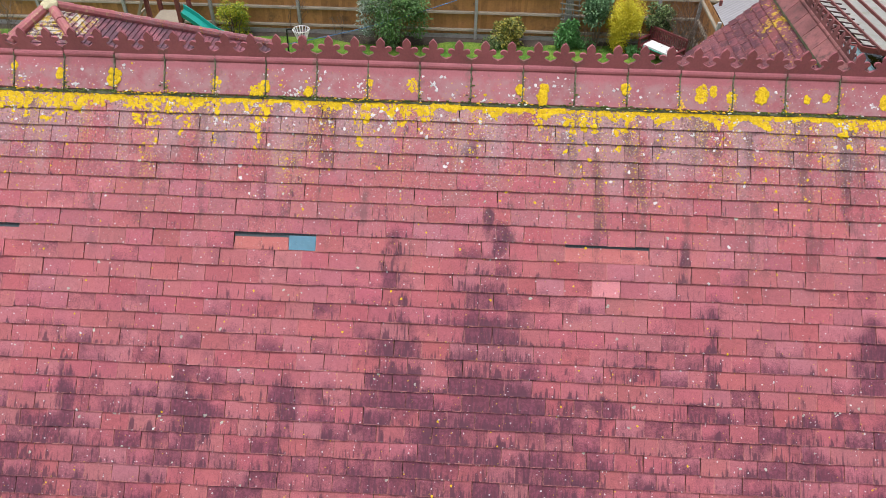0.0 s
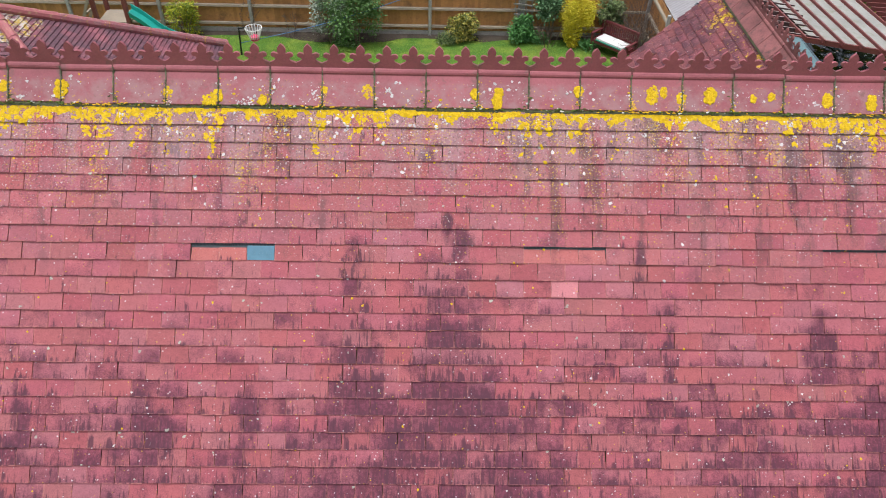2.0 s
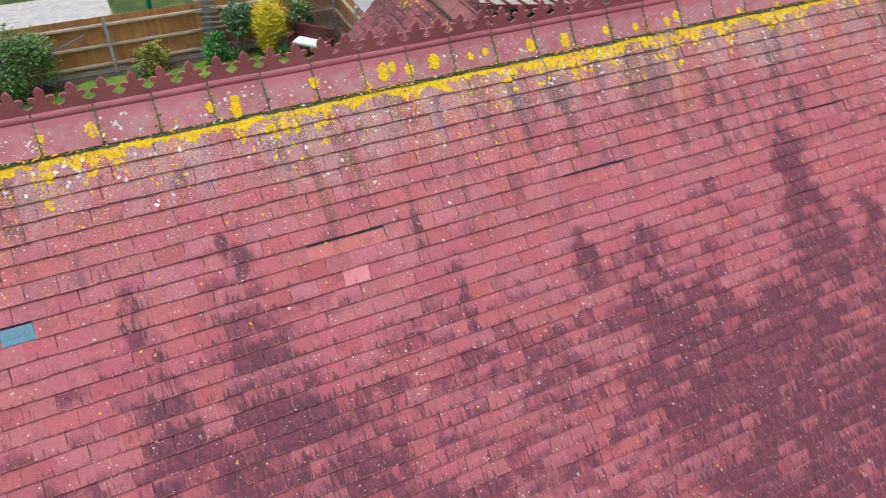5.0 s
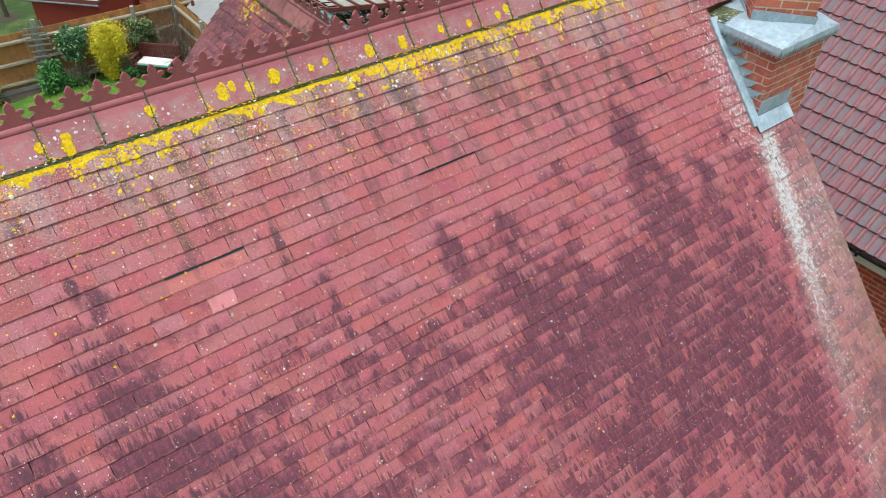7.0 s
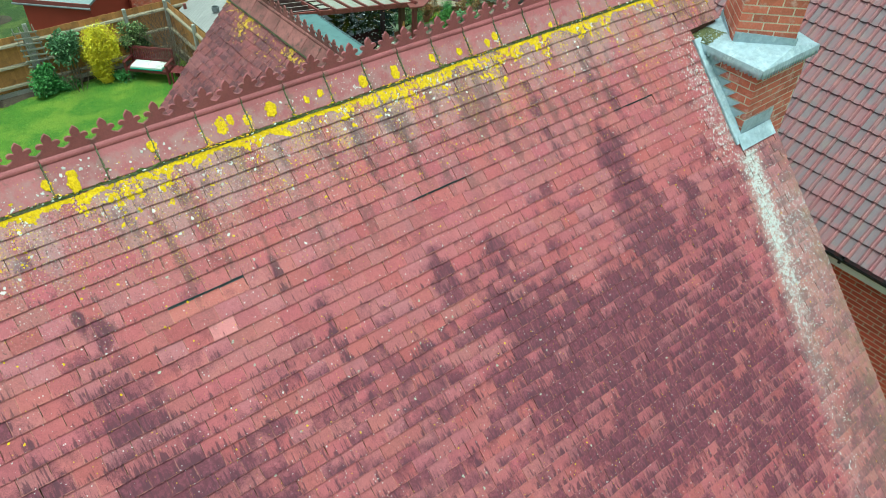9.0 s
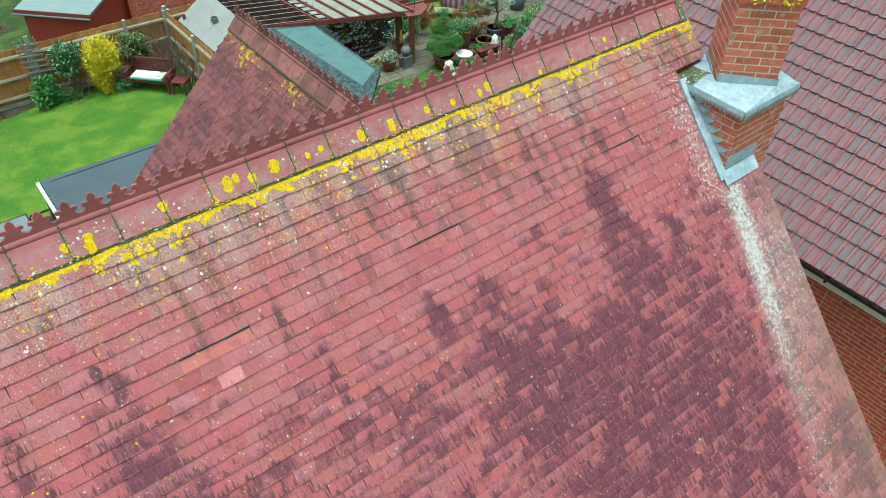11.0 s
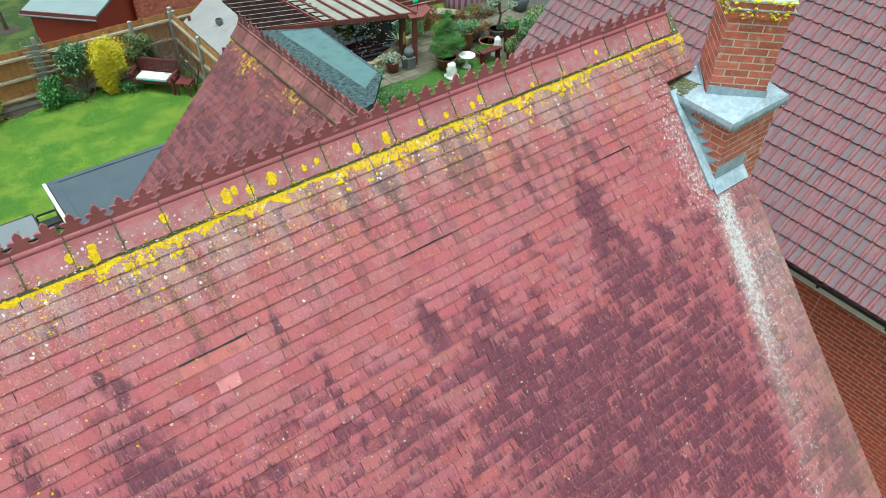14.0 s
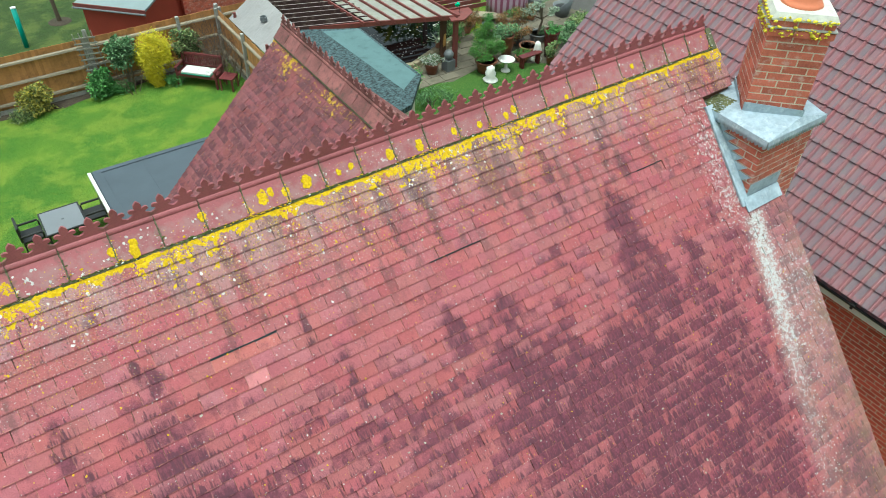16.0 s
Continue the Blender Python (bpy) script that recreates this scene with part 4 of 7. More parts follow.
    leg = Matrix(((1, 0, 0, 0), (0, -math.cos(lean), -math.sin(lean), ROLL_Y - 0.012), (0, -math.sin(lean), math.cos(lean), ROLL_Z + 0.004), (0, 0, 0, 1)))
    long = 0.135 / math.cos(lean)
    for u, rise, r in ROSETTES:
        d = long - rise / math.cos(lean)
        for j in range(int(14 + r * 2600)):
            a, q = rng.uniform(0, 6.28), r * math.sqrt(rng.random()) * 0.88
            lobe = 1 + 0.35 * noise.noise(Vector((u * 9, math.cos(a) * 1.5, math.sin(a) * 1.5)))
            dd = d + 1.35 * q * lobe * math.sin(a)
            if 0.032 < dd < long + 0.004:
                yellow.add(leg, (u + q * lobe * math.cos(a), dd, 0.0), rng.uniform(0.005, 0.012), rng.uniform(0.001, 0.004), 9)
    for k in range(-14, 19):
        joint = RIDGE_0 + k * RIDGE_P
        for j in range(rng.choice((2, 5, 9, 16, 22))):
            kind = white if rng.random() < 0.25 else yellow
            kind.add(leg, (joint + rng.gauss(0, 0.010), rng.uniform(0.05, long), 0.0), rng.uniform(0.0025, 0.007), 0.004, 6)
    for i in range(1300):
        u = rng.uniform(-4.2, 5.6)
        if noise.noise(Vector((u * 3.0, 4.0, 0.0))) + rng.gauss(0, 0.3) < 0.0:
            continue
        kind = yellow if rng.random() < 0.18 else white
        kind.add(leg, (u, rng.uniform(0.04, long), 0.0), 0.0018 + 0.010 * rng.random() ** 5, 0.0012, 7)
    for i in range(30):
        u, d = rng.uniform(-4.0, 5.4), rng.uniform(0.10, long)
        for j in range(rng.randint(4, 10)):
            white.add(leg, (u + rng.gauss(0, 0.012), min(long, d + rng.gauss(0, 0.010)), 0.0), rng.uniform(0.003, 0.008), 0.0015, 7)
    yellow.link("lichen", crust_paint("golden lichen", (0.47, 0.30, 0.006), (0.68, 0.46, 0.014), (0.30, 0.17, 0.006)), house, "golden yellow lichen crusts on the tiles")
    white.link("lichen", crust_paint("chalky white lichen", (0.42, 0.39, 0.39), (0.64, 0.62, 0.61), (0.30, 0.26, 0.25)), house, "chalk white lichen spots on the tiles")
    grey.link("lichen", crust_paint("grey green lichen", (0.30, 0.28, 0.24), (0.42, 0.44, 0.36), (0.12, 0.10, 0.09)), house, "grey green lichen rosettes on the tiles")


roof_lichen()


def rosettes():
    """Crusts of lichen on the chimney top."""
    rng = random.Random(21)
    bm = B()
    mm = pose(*CH_C, 0, 0, 0, CH_TURN)
    h = CH_W / 2
    for i in range(150):
        s = rng.choice((0, 0, 3, 3, 0))
        t = rng.uniform(-1, 1) * h
        p = {0: Vector((t, -h - 0.022, 0)), 3: Vector((-h - 0.022, t, 0))}[s]
        p.z = CH_Z1 - rng.choice((0.0, 0.08, 0.13)) + rng.gauss(0, 0.012)
        blob(bm, mm @ p, rng.uniform(0.004, 0.017), (1.2, 1.2, 0.8), 1, 0.45, i)
    for i in range(70):
        p = Vector((-h + rng.uniform(0, 0.08), rng.uniform(-h, h), CH_Z1 + 0.012))
        blob(bm, mm @ p, rng.uniform(0.006, 0.02), (1, 1, 0.3), 1, 0.45, i + 60)
    o = part("lichen", bm, plain("bright yellow lichen", (0.60, 0.50, 0.04), 0.9, 0.35, 120, 20, bump=0.8), house, "bright yellow lichen on the chimney top")
    tagged(o, kind="stuff")


rosettes()


# ---------------------------------------------------------------- rear wing
def slope_tiles(parent, m, width, courses, mat, near, seed, w=TILE_W, gauge=GAUGE, name="roof_tile", fall=0.15, lim=300):
    """Plain tiles on any slope: x along, y down, z out of it in m."""
    rng = random.Random(seed)
    me_one = bpy.data.meshes.new(name)
    vs, fs = tile_mesh(w - 0.004, gauge * 1.3, 0.010, fall)
    me_one.from_pydata(vs, [], fs)
    me_one.materials.append(mat)
    av, af, parts = [], [], []
    for ci in range(courses):
        v = (ci + 1) * gauge
        i = 0
        u0 = -(0.5 * w if ci % 2 else 0.0)
        while u0 < width - 0.02:
            a, b = max(u0, 0.0), min(u0 + w, width)
            mt = m @ Matrix.Translation(((a + b) / 2, v + rng.gauss(0, 0.002), 0.0215 + abs(rng.gauss(0, 0.004)))) @ Matrix.Rotation(rng.gauss(0, 0.008), 4, "Z")
            if abs(b - a - w) < 1e-4 and near(a, v) and len(parts) < lim:
                parts.append(mt)
            else:
                vs, fs = tile_mesh(b - a - 0.004, gauge * 1.3, 0.010, fall)
                b0 = len(av)
                av += [tuple(mt @ Vector(p)) for p in vs]
                af += [tuple(b0 + j for j in f) for f in fs]
            u0 += w
    me = bpy.data.meshes.new(name + "s")
    me.from_pydata(av, [], af)
    me.materials.append(mat)
    o = new(name + "s", me)
    o.parent = parent
    tagged(o, "overlapping red plain tiles", kind="stuff")
    for mt in parts:
        o = new(name, me_one)
        o.parent = parent
        o.matrix_basis = mt


def wing():
    bm = B()
    e = 2.9
    prism(bm, [(WX - e, WZ - e), (WX, WZ), (WX + e, WZ - e), (WX + e, WZ - e - 0.12), (WX, WZ - 0.14), (WX - e, WZ - e - 0.12)], WING_0, WY - 0.03, "y")
    r = part("wing_roof", bm, M_WING, house, "red plain tile roof of the rear wing, patchy")
    bm = B()
    prism(bm, [(WX - e + 0.25, 0), (WX - e + 0.25, WZ - e + 0.15), (WX, WZ - 0.2), (WX + e - 0.25, WZ - e + 0.15), (WX + e - 0.25, 0)], 2.2, WY - 0.1, "y")
    part("wing_wall", bm, M_WALL, house, "brick wall of the rear wing")
    for k in range(12):
        y = WY - 0.02 - (k + 0.5) * RIDGE_P
        o = new("ridge_tile", ME_RIDGE2)
        o.parent = house
        o.matrix_basis = pose(WX, y, WZ + 0.085, 0, 0, 90)
    bm = B()
    for s in (-1, 1):
        prism(bm, [(WX + s * 0.08, WZ - 0.045), (WX + s * 0.150, WZ - 0.095), (WX + s * 0.146, WZ - 0.065), (WX, WZ + 0.069)], 1.85, WY - 0.02, "y")
    part("mortar_bed", bm, M_MORTAR, house)
    c = math.sqrt(0.5)
    m = Matrix(((0, -c, -c, WX), (1, 0, 0, WING_0), (0, -c, c, WZ), (0, 0, 0, 1)))
    slope_tiles(r, m, WY - WING_0, 40, M_WING, lambda a, v: a > 1.6 and v < 2.6, 77)


wing()


# ---------------------------------------------------------------- neighbour
NX, NZ, NP = 8.25, 5.12, 46.0
PAN_W, PAN_G = 0.156, 0.268


def pantile_paint():
    k = Nodes("brindled pantile")
    s = k.n("SeparateXYZ", {0: k.pos()}).outputs
    u = k.math("DIVIDE", k.math("ADD", s[1], 20.0 * PAN_W), PAN_W)
    v = k.math("DIVIDE", k.math("SUBTRACT", s[0], NX), PAN_G * math.cos(radians(NP)))
    cell = k.n("CombineXYZ", {0: k.math("FLOOR", u), 1: k.math("FLOOR", v), 2: 1.3}).outputs[0]
    rn = k.n("TexWhiteNoise", {"Vector": cell}, noise_dimensions="3D").outputs
    r = k.n("SeparateXYZ", {0: rn[1]}).outputs
    fu = k.math("FRACT", u)
    roll = k.math("SUBTRACT", 1.0, k.ramp(k.math("ABSOLUTE", k.math("SUBTRACT", fu, 0.22)), 0.08, 0.30))
    streak = k.noise(1.0, 4, 0.6, k.scaled(2.0, 34.0, 2.0))
    pan = k.mix(k.ramp(k.math("ADD", k.math("MULTIPLY", r[0], 0.42), k.math("MULTIPLY", k.math("SUBTRACT", streak, 0.25), 1.1)), 0.25, 0.80), (0.150, 0.112, 0.132), (0.225, 0.100, 0.118))
    red = k.mix(r[1], (0.27, 0.092, 0.108), (0.34, 0.145, 0.148))
    c = k.mix(k.math("MULTIPLY", roll, k.math("ADD", 0.55, k.math("MULTIPLY", r[2], 0.4))), pan, red)
    c = k.mix(k.math("MULTIPLY", k.ramp(k.noise(5, 5, 0.7), 0.5, 0.75), 0.35), c, (0.22, 0.18, 0.15))
    f = k.noise(80, 4, 0.65)
    c = k.mix(k.math("MULTIPLY", k.ramp(f, 0.55, 0.75), 0.3), c, (0.30, 0.24, 0.22))
    return k.done(c, 0.65, f, 0.35, 0.004, spec=0.3)


def neighbour():
    nb = tagged(new("neighbour_house"), "brick house with a ribbed red and grey pantile roof", "house")
    s = math.tan(radians(NP))
    L = 5.0
    y0, y1 = -9.0, 6.0
    bm = B()
    prism(bm, [(NX, NZ - 0.03), (NX + L, NZ + L * s - 0.03), (NX + 2 * L, NZ - 0.03), (NX + 2 * L, NZ - 0.13), (NX + L, NZ + L * s - 0.15), (NX, NZ - 0.13)], y0 + 0.05, y1 - 0.05, "y")
    mat = pantile_paint()
    roof_n = part("roof", bm, mat, nb, "ribbed pantiles, some red and some grey")
    # one pantile: roll and trough, with a thick tail; x along the eaves, y up the slope
    n = 12
    prof = []
    for i in range(n + 1):
        f = i / n
        z = 0.038 * (0.5 + 0.5 * math.cos(max(-1, min(1, (f - 0.22) / 0.24)) * math.pi)) if f < 0.5 else -0.006 * math.sin((f - 0.46) / 0.54 * math.pi)
        prof.append((f * PAN_W, z))
    vs, fs = [], []
    for y, dz, t in ((0.0, 0.027, 0.0), (PAN_G * 1.15, 0.027 - 0.027 * 1.15, 0.0), (0.0, 0.027, -0.024)):
        for x, z in prof:
            vs.append((x + (0.004 if x == 0 else 0), y, z + dz + t))
    for i in range(n):
        fs.append((i, i + 1, n + 2 + i, n + 1 + i))
        fs.append((2 * n + 2 + i, 2 * n + 3 + i, i + 1, i))
    me_one = bpy.data.meshes.new("pantile")
    me_one.from_pydata(vs, [], fs)
    me_one.materials.append(mat)
    c, q = math.cos(radians(NP)), math.sin(radians(NP))
    # x of the tile runs to the north, y up the slope to the east, z out
    base = Matrix(((0, c, -q, NX - 0.03), (1, 0, 0, 0), (0, q, c, NZ - 0.03), (0, 0, 0, 1)))
    rng = random.Random(31)
    av, af, parts = [], [], []
    for ci in range(24):
        for j in range(int(y0 / PAN_W), int(y1 / PAN_W)):
            m = base @ Matrix.Translation((j * PAN_W, ci * PAN_G, abs(rng.gauss(0, 0.003)))) @ Matrix.Rotation(rng.gauss(0, 0.006), 4, "Z")
            y = j * PAN_W
            if ci < 13 and -2.2 < y < 1.4 and len(parts) < 300:
                parts.append(m)
            else:
                b0 = len(av)
                av += [tuple(m @ Vector(p)) for p in vs]
                af += [tuple(b0 + k for k in f) for f in fs]
    me = bpy.data.meshes.new("pantiles")
    me.from_pydata(av, [], af)
    me.materials.append(mat)
    o = new("pantiles", me)
    o.parent = roof_n
    tagged(o, "brindled red and grey pantiles", kind="stuff")
    for m in parts:
        o = new("pantile", me_one)
        o.parent = roof_n
        o.matrix_basis = m
    wx = NX + 0.26
    bm = B()
    box(bm, wx + 0.006, NX + 2 * L - 0.3, y0 + 0.3, y1 - 0.25, 0, NZ - 0.1)
    wall = part("wall", bm, M_JOINT, nb, "dark red brick wall with pale joints")
    shared = {}
    brick_face(wall, Matrix.Translation((wx, -1.0, 2.9)) @ Matrix.Rotation(radians(-90), 4, "Z"), 2.25, 28, M_BRICK2, shared)
    bm = B()
    for r in range(66):
        for i in range(60):
            y = 1.25 - i * 0.225 + (0.1125 if r % 2 else 0)
            z = 2.9 + (r - 36) * 0.075
            if z < 0 or z > NZ - 0.12:
                continue
            single = 2.89 < z < 4.95  # these rows hold single bricks from -3.25 to -1.0
            for lo, hi in (((y - 0.225, min(y, -3.25)), (max(y - 0.225, -1.0), y)) if single else ((y - 0.225, y),)):
                if hi - lo > 0.03:
                    box(bm, wx + 0.002, wx + 0.012, lo + 0.0065, hi - 0.0065, z + 0.0065, z + 0.0685)
    o = part("bricks", bm, M_BRICK2, wall, "dark red bricks")
    tagged(o, kind="stuff")
    bm = B()
    box(bm, NX + 0.03, NX + 0.055, y0, y1, NZ - 0.27, NZ - 0.07)
    part("fascia", bm, M_WHITE, nb, "white fascia board")
    bm = B()
    box(bm, NX + 0.055, wx, y0, y1, NZ - 0.27, NZ - 0.255)
    part("soffit", bm, M_WHITE, nb)
    bm = B()
    n = 10
    for (ya, yb) in ((y0, y1),):
        ring = [(NX - 0.03 + 0.058 * math.cos(math.pi + math.pi * i / n), NZ - 0.06 + 0.058 * math.sin(math.pi + math.pi * i / n)) for i in range(n + 1)]
        inner = [(NX - 0.03 + 0.052 * math.cos(math.pi + math.pi * i / n), NZ - 0.06 + 0.052 * math.sin(math.pi + math.pi * i / n)) for i in range(n, -1, -1)]
        prism(bm, ring + inner, ya, yb, "y")
    part("gutter", bm, M_BLACK, nb, "black plastic gutter")
    for y in (-4.0, -3.0, -2.0, -1.0, 0.0, 1.0):
        bm = B()
        box(bm, NX - 0.09, NX + 0.03, y - 0.02, y + 0.02, NZ - 0.13, NZ - 0.055, None, 0.006)
        part("gutter_bracket", bm, M_BLACK, nb)


neighbour()


# ---------------------------------------------------------------- outbuilding with a pyramid roof
def old_tile_paint(top):
    """Purple red clay, sooty towards the hips and grown with pale lichen near the top."""
    k = Nodes("purple red tile")
    M, A = (lambda a, b: k.math("MULTIPLY", a, b)), (lambda a, b: k.math("ADD", a, b))
    r = k.n("NewGeometry").outputs["Random Per Island"]
    c = k.mix(r, (0.155, 0.052, 0.070), (0.27, 0.095, 0.112))
    c = k.mix(M(k.ramp(k.noise(1.3, 5, 0.7), 0.40, 0.62), 0.8), c, (0.085, 0.052, 0.066))
    c = k.mix(M(k.ramp(k.noise(26, 4, 0.7), 0.52, 0.68), 0.7), c, (0.06, 0.035, 0.042))
    c = k.mix(M(k.ramp(k.noise(40, 3, 0.7, k.scaled(1, 1, 2)), 0.63, 0.70), 0.6), c, (0.34, 0.30, 0.30))
    off = k.n("VectorMath", {0: k.pos(), 1: (top[0], top[1], 4.7)}, operation="DISTANCE").outputs["Value"]
    grown = A(k.ramp(off, 1.7, 0.3), M(k.math("SUBTRACT", k.noise(7, 5, 0.7), 0.5), 2.2))
    c = k.mix(M(k.ramp(grown, 0.78, 0.98), 0.8), c, k.mix(k.ramp(k.noise(11, 3), 0.45, 0.55), (0.50, 0.36, 0.05), (0.52, 0.48, 0.42)))
    return k.done(c, 0.75, k.noise(40, 4), 0.4, 0.006, spec=0.3)


def outbuilding():
    ob = tagged(new("outbuilding"), "low outbuilding with a hipped red tile roof", "building")
    cx, cy, h, e, a = -9.20, 10.69, 3.43, 2.4, 4.82
    bm = B()
    base = [bm.verts.new((cx + sx * h, cy + sy * h, e)) for sx, sy in ((-1, -1), (1, -1), (1, 1), (-1, 1))]
    top = bm.verts.new((cx, cy, a))
    for i in range(4):
        bm.faces.new((base[i], base[(i + 1) % 4], top))
    bm.faces.new(base[::-1])
    mat = old_tile_paint((cx, cy))
    r = part("roof", bm, mat, ob, "purple red tiles with lichen near the top")
    bm = B()
    box(bm, cx - h + 0.25, cx + h - 0.25, cy - h + 0.25, cy + h - 0.25, 0, e)
    part("wall", bm, M_WALL, ob)
    rng = random.Random(12)
    n = 46
    for side in range(4):
        m = Matrix.Translation((cx, cy, 0)) @ Matrix.Rotation(radians(90 * side), 4, "Z")
        for i in range(n):
            f0, f1 = i / n, (i + 1) / n
            y0, y1, z0, z1 = -h * f0, -h * f1, a - (a - e) * f0, a - (a - e) * f1
            bm = B()
            w0, w1 = h * f0, h * f1
            x = -w1
            while x < w1 - 0.01:
                x2 = min(x + (0.11 if i % 2 and x == -w1 else 0.22), w1)
                q = 0.010 * rng.random()
                pts = [(x + 0.003, y1, z1 + 0.030 + q), (x2 - 0.003, y1, z1 + 0.030 + q), (max(-w0, min(w0, x2)), y0, z0 + 0.012), (max(-w0, min(w0, x)), y0, z0 + 0.012)]
                lo = [bm.verts.new(p) for p in pts]
                d = [bm.verts.new((p[0], p[1], p[2] - 0.02)) for p in pts[:2]]
                bm.faces.new(lo)
                bm.faces.new((lo[1], lo[0], d[0], d[1]))
                x = x2
            bm.transform(m)
            part("tile_course", bm, mat, r)
    lich = plain("lichened hip tile", (0.34, 0.105, 0.11), 0.6, 0.4, 50, 5, dirt=(0.42, 0.32, 0.15))
    for sx, sy in ((-1, -1), (1, -1), (1, 1), (-1, 1)):
        k = 13
        p, q = Vector((cx, cy, a + 0.05)), Vector((cx + sx * h, cy + sy * h, e + 0.05))
        for i in range(k):
            bm = B()
            tube(bm, p.lerp(q, i / k + 0.002), p.lerp(q, (i + 1) / k + 0.006), 0.095, 0.11, 10)
            part("hip_tile", bm, lich if i < 3 else M_RIDGE, r)
    bm = B()
    blob(bm, (cx, cy, a + 0.05), 0.17, (1, 1, 0.7), 2, 0.2, 2.0)
    part("apex_cap", bm, plain("white and yellow lichened mortar", (0.50, 0.45, 0.28), 0.9, 0.5, 30, 8), r)


outbuilding()




def grass_blades():
    """Short blades that break up the lawn where the camera sees it."""
    rng = random.Random(91)
    vs, fs = [], []
    for i in range(60000):
        x, y = rng.uniform(-7.5, 6.5), rng.uniform(11.3, 19.5)
        if 0.6 < x < 6.5 and y < 11.6:
            continue
        a, h = rng.uniform(0, 6.28), rng.uniform(0.015, 0.04)
        w = 0.007
        b = len(vs)
        vs += [(x - w * math.cos(a), y - w * math.sin(a), 0), (x + w * math.cos(a), y + w * math.sin(a), 0), (x + rng.gauss(0, 0.02), y + rng.gauss(0, 0.02), h)]
        fs.append((b, b + 1, b + 2))
    me = bpy.data.meshes.new("grass")
    me.from_pydata(vs, [], fs)
    me.materials.append(M_BLADE)
    tagged(new("grass", me), "short blades of lawn grass", "grass", kind="stuff")


k_ = Nodes("grass blade")
r_ = k_.n("NewGeometry").outputs["Random Per Island"]
M_BLADE = k_.done(k_.mix(r_, (0.075, 0.19, 0.018), (0.24, 0.33, 0.05)), 0.7, spec=0.2)
grass_blades()

# ---------------------------------------------------------------- garden materials
def leaf_mat(name, a, b, c=None, share=0.3, rough=0.5):
    """Leaves that differ one from another."""
    k = Nodes(name)
    r = k.n("NewGeometry").outputs["Random Per Island"]
    col = k.mix(r, a, b)
    if c:
        r2 = k.math("FRACT", k.math("MULTIPLY", r, 7.31))
        col = k.mix(k.math("LESS_THAN", r2, share), col, c)
    col = k.mix(k.math("MULTIPLY", k.noise(30, 3), 0.35), col, tuple(0.5 * v for v in a))
    return k.done(col, rough, spec=0.3)


L_GREEN = leaf_mat("dark green leaf", (0.06, 0.14, 0.03), (0.15, 0.30, 0.07), (0.16, 0.27, 0.10))
L_LOW = leaf_mat("glossy low leaf", (0.05, 0.16, 0.04), (0.15, 0.36, 0.10))
L_YELLOW = leaf_mat("golden privet leaf", (0.64, 0.52, 0.02), (0.85, 0.74, 0.05), (0.42, 0.42, 0.03), 0.2)
L_LIME = leaf_mat("lime yellow leaf", (0.30, 0.33, 0.015), (0.52, 0.50, 0.03), (0.13, 0.22, 0.02), 0.3)
L_VAR = leaf_mat("cream edged leaf", (0.42, 0.38, 0.07), (0.62, 0.54, 0.13), (0.14, 0.18, 0.05), 0.45)
L_GREY = leaf_mat("grey green leaf", (0.13, 0.26, 0.12), (0.28, 0.44, 0.22), (0.06, 0.13, 0.05), 0.4)
L_PALE = leaf_mat("pale green leaf", (0.16, 0.24, 0.08), (0.38, 0.44, 0.19), (0.06, 0.11, 0.04), 0.4)
L_SILVER = leaf_mat("silver green leaf", (0.26, 0.33, 0.25), (0.46, 0.52, 0.42), (0.12, 0.19, 0.10), 0.3)
L_RUST = leaf_mat("rusty bronze leaf", (0.20, 0.09, 0.035), (0.34, 0.16, 0.06), (0.14, 0.15, 0.05), 0.25)
L_PINE = leaf_mat("bright juniper needle", (0.05, 0.15, 0.03), (0.14, 0.30, 0.06))
L_AGAVE = leaf_mat("striped agave leaf", (0.42, 0.50, 0.34), (0.66, 0.72, 0.52))
M_TWIG = plain("grey brown twig", (0.14, 0.10, 0.075), 0.9, 0.5)
M_BARK = plain("bark", (0.11, 0.085, 0.06), 0.95, 0.5, 25, 4, bump=0.6)
M_TEAL = plain("teal plastic", (0.02, 0.30, 0.24), 0.35, 0.15)
M_SLAT = plain("dark weathered slat", (0.060, 0.030, 0.030), 0.7, 0.45, 25, 2, dirt=(0.16, 0.11, 0.10))
M_SLAT_HIGHLIGHT = plain("pale slat highlight", (0.27, 0.215, 0.205), 0.8, 0.4, 30, 4)
M_SHEET = plain("cloudy white sheeting", (0.27, 0.268, 0.24), 0.5, 0.35, 18, 1.5, dirt=(0.20, 0.20, 0.14))
M_SHEETW = plain("white corrugated plastic", (0.245, 0.235, 0.235), 0.6, 0.3, 20, 1.2, dirt=(0.20, 0.185, 0.18))
M_STONE = plain("buff walling stone", (0.36, 0.30, 0.20), 0.9, 0.4, 30, 4, rand=0.5)
M_TERRA = plain("brown glazed pot", (0.17, 0.055, 0.03), 0.45, 0.3)
M_TERRA2 = plain("terracotta pot", (0.36, 0.16, 0.10), 0.8, 0.3)
M_GLAZE = plain("dark red glazed pot", (0.10, 0.018, 0.02), 0.25, 0.4)
M_GREYPOT = plain("slate grey pot", (0.13, 0.14, 0.15), 0.6, 0.3)
M_STATUE = plain("white painted cast stone", (0.72, 0.71, 0.68), 0.7, 0.12, 30, 6)
M_RED = plain("red barn paint", (0.30, 0.045, 0.028), 0.65, 0.2, 30, 2)
M_SHEDFELT = plain("pale grey felt", (0.20, 0.245, 0.255), 0.85, 0.2, 50, 1.5)
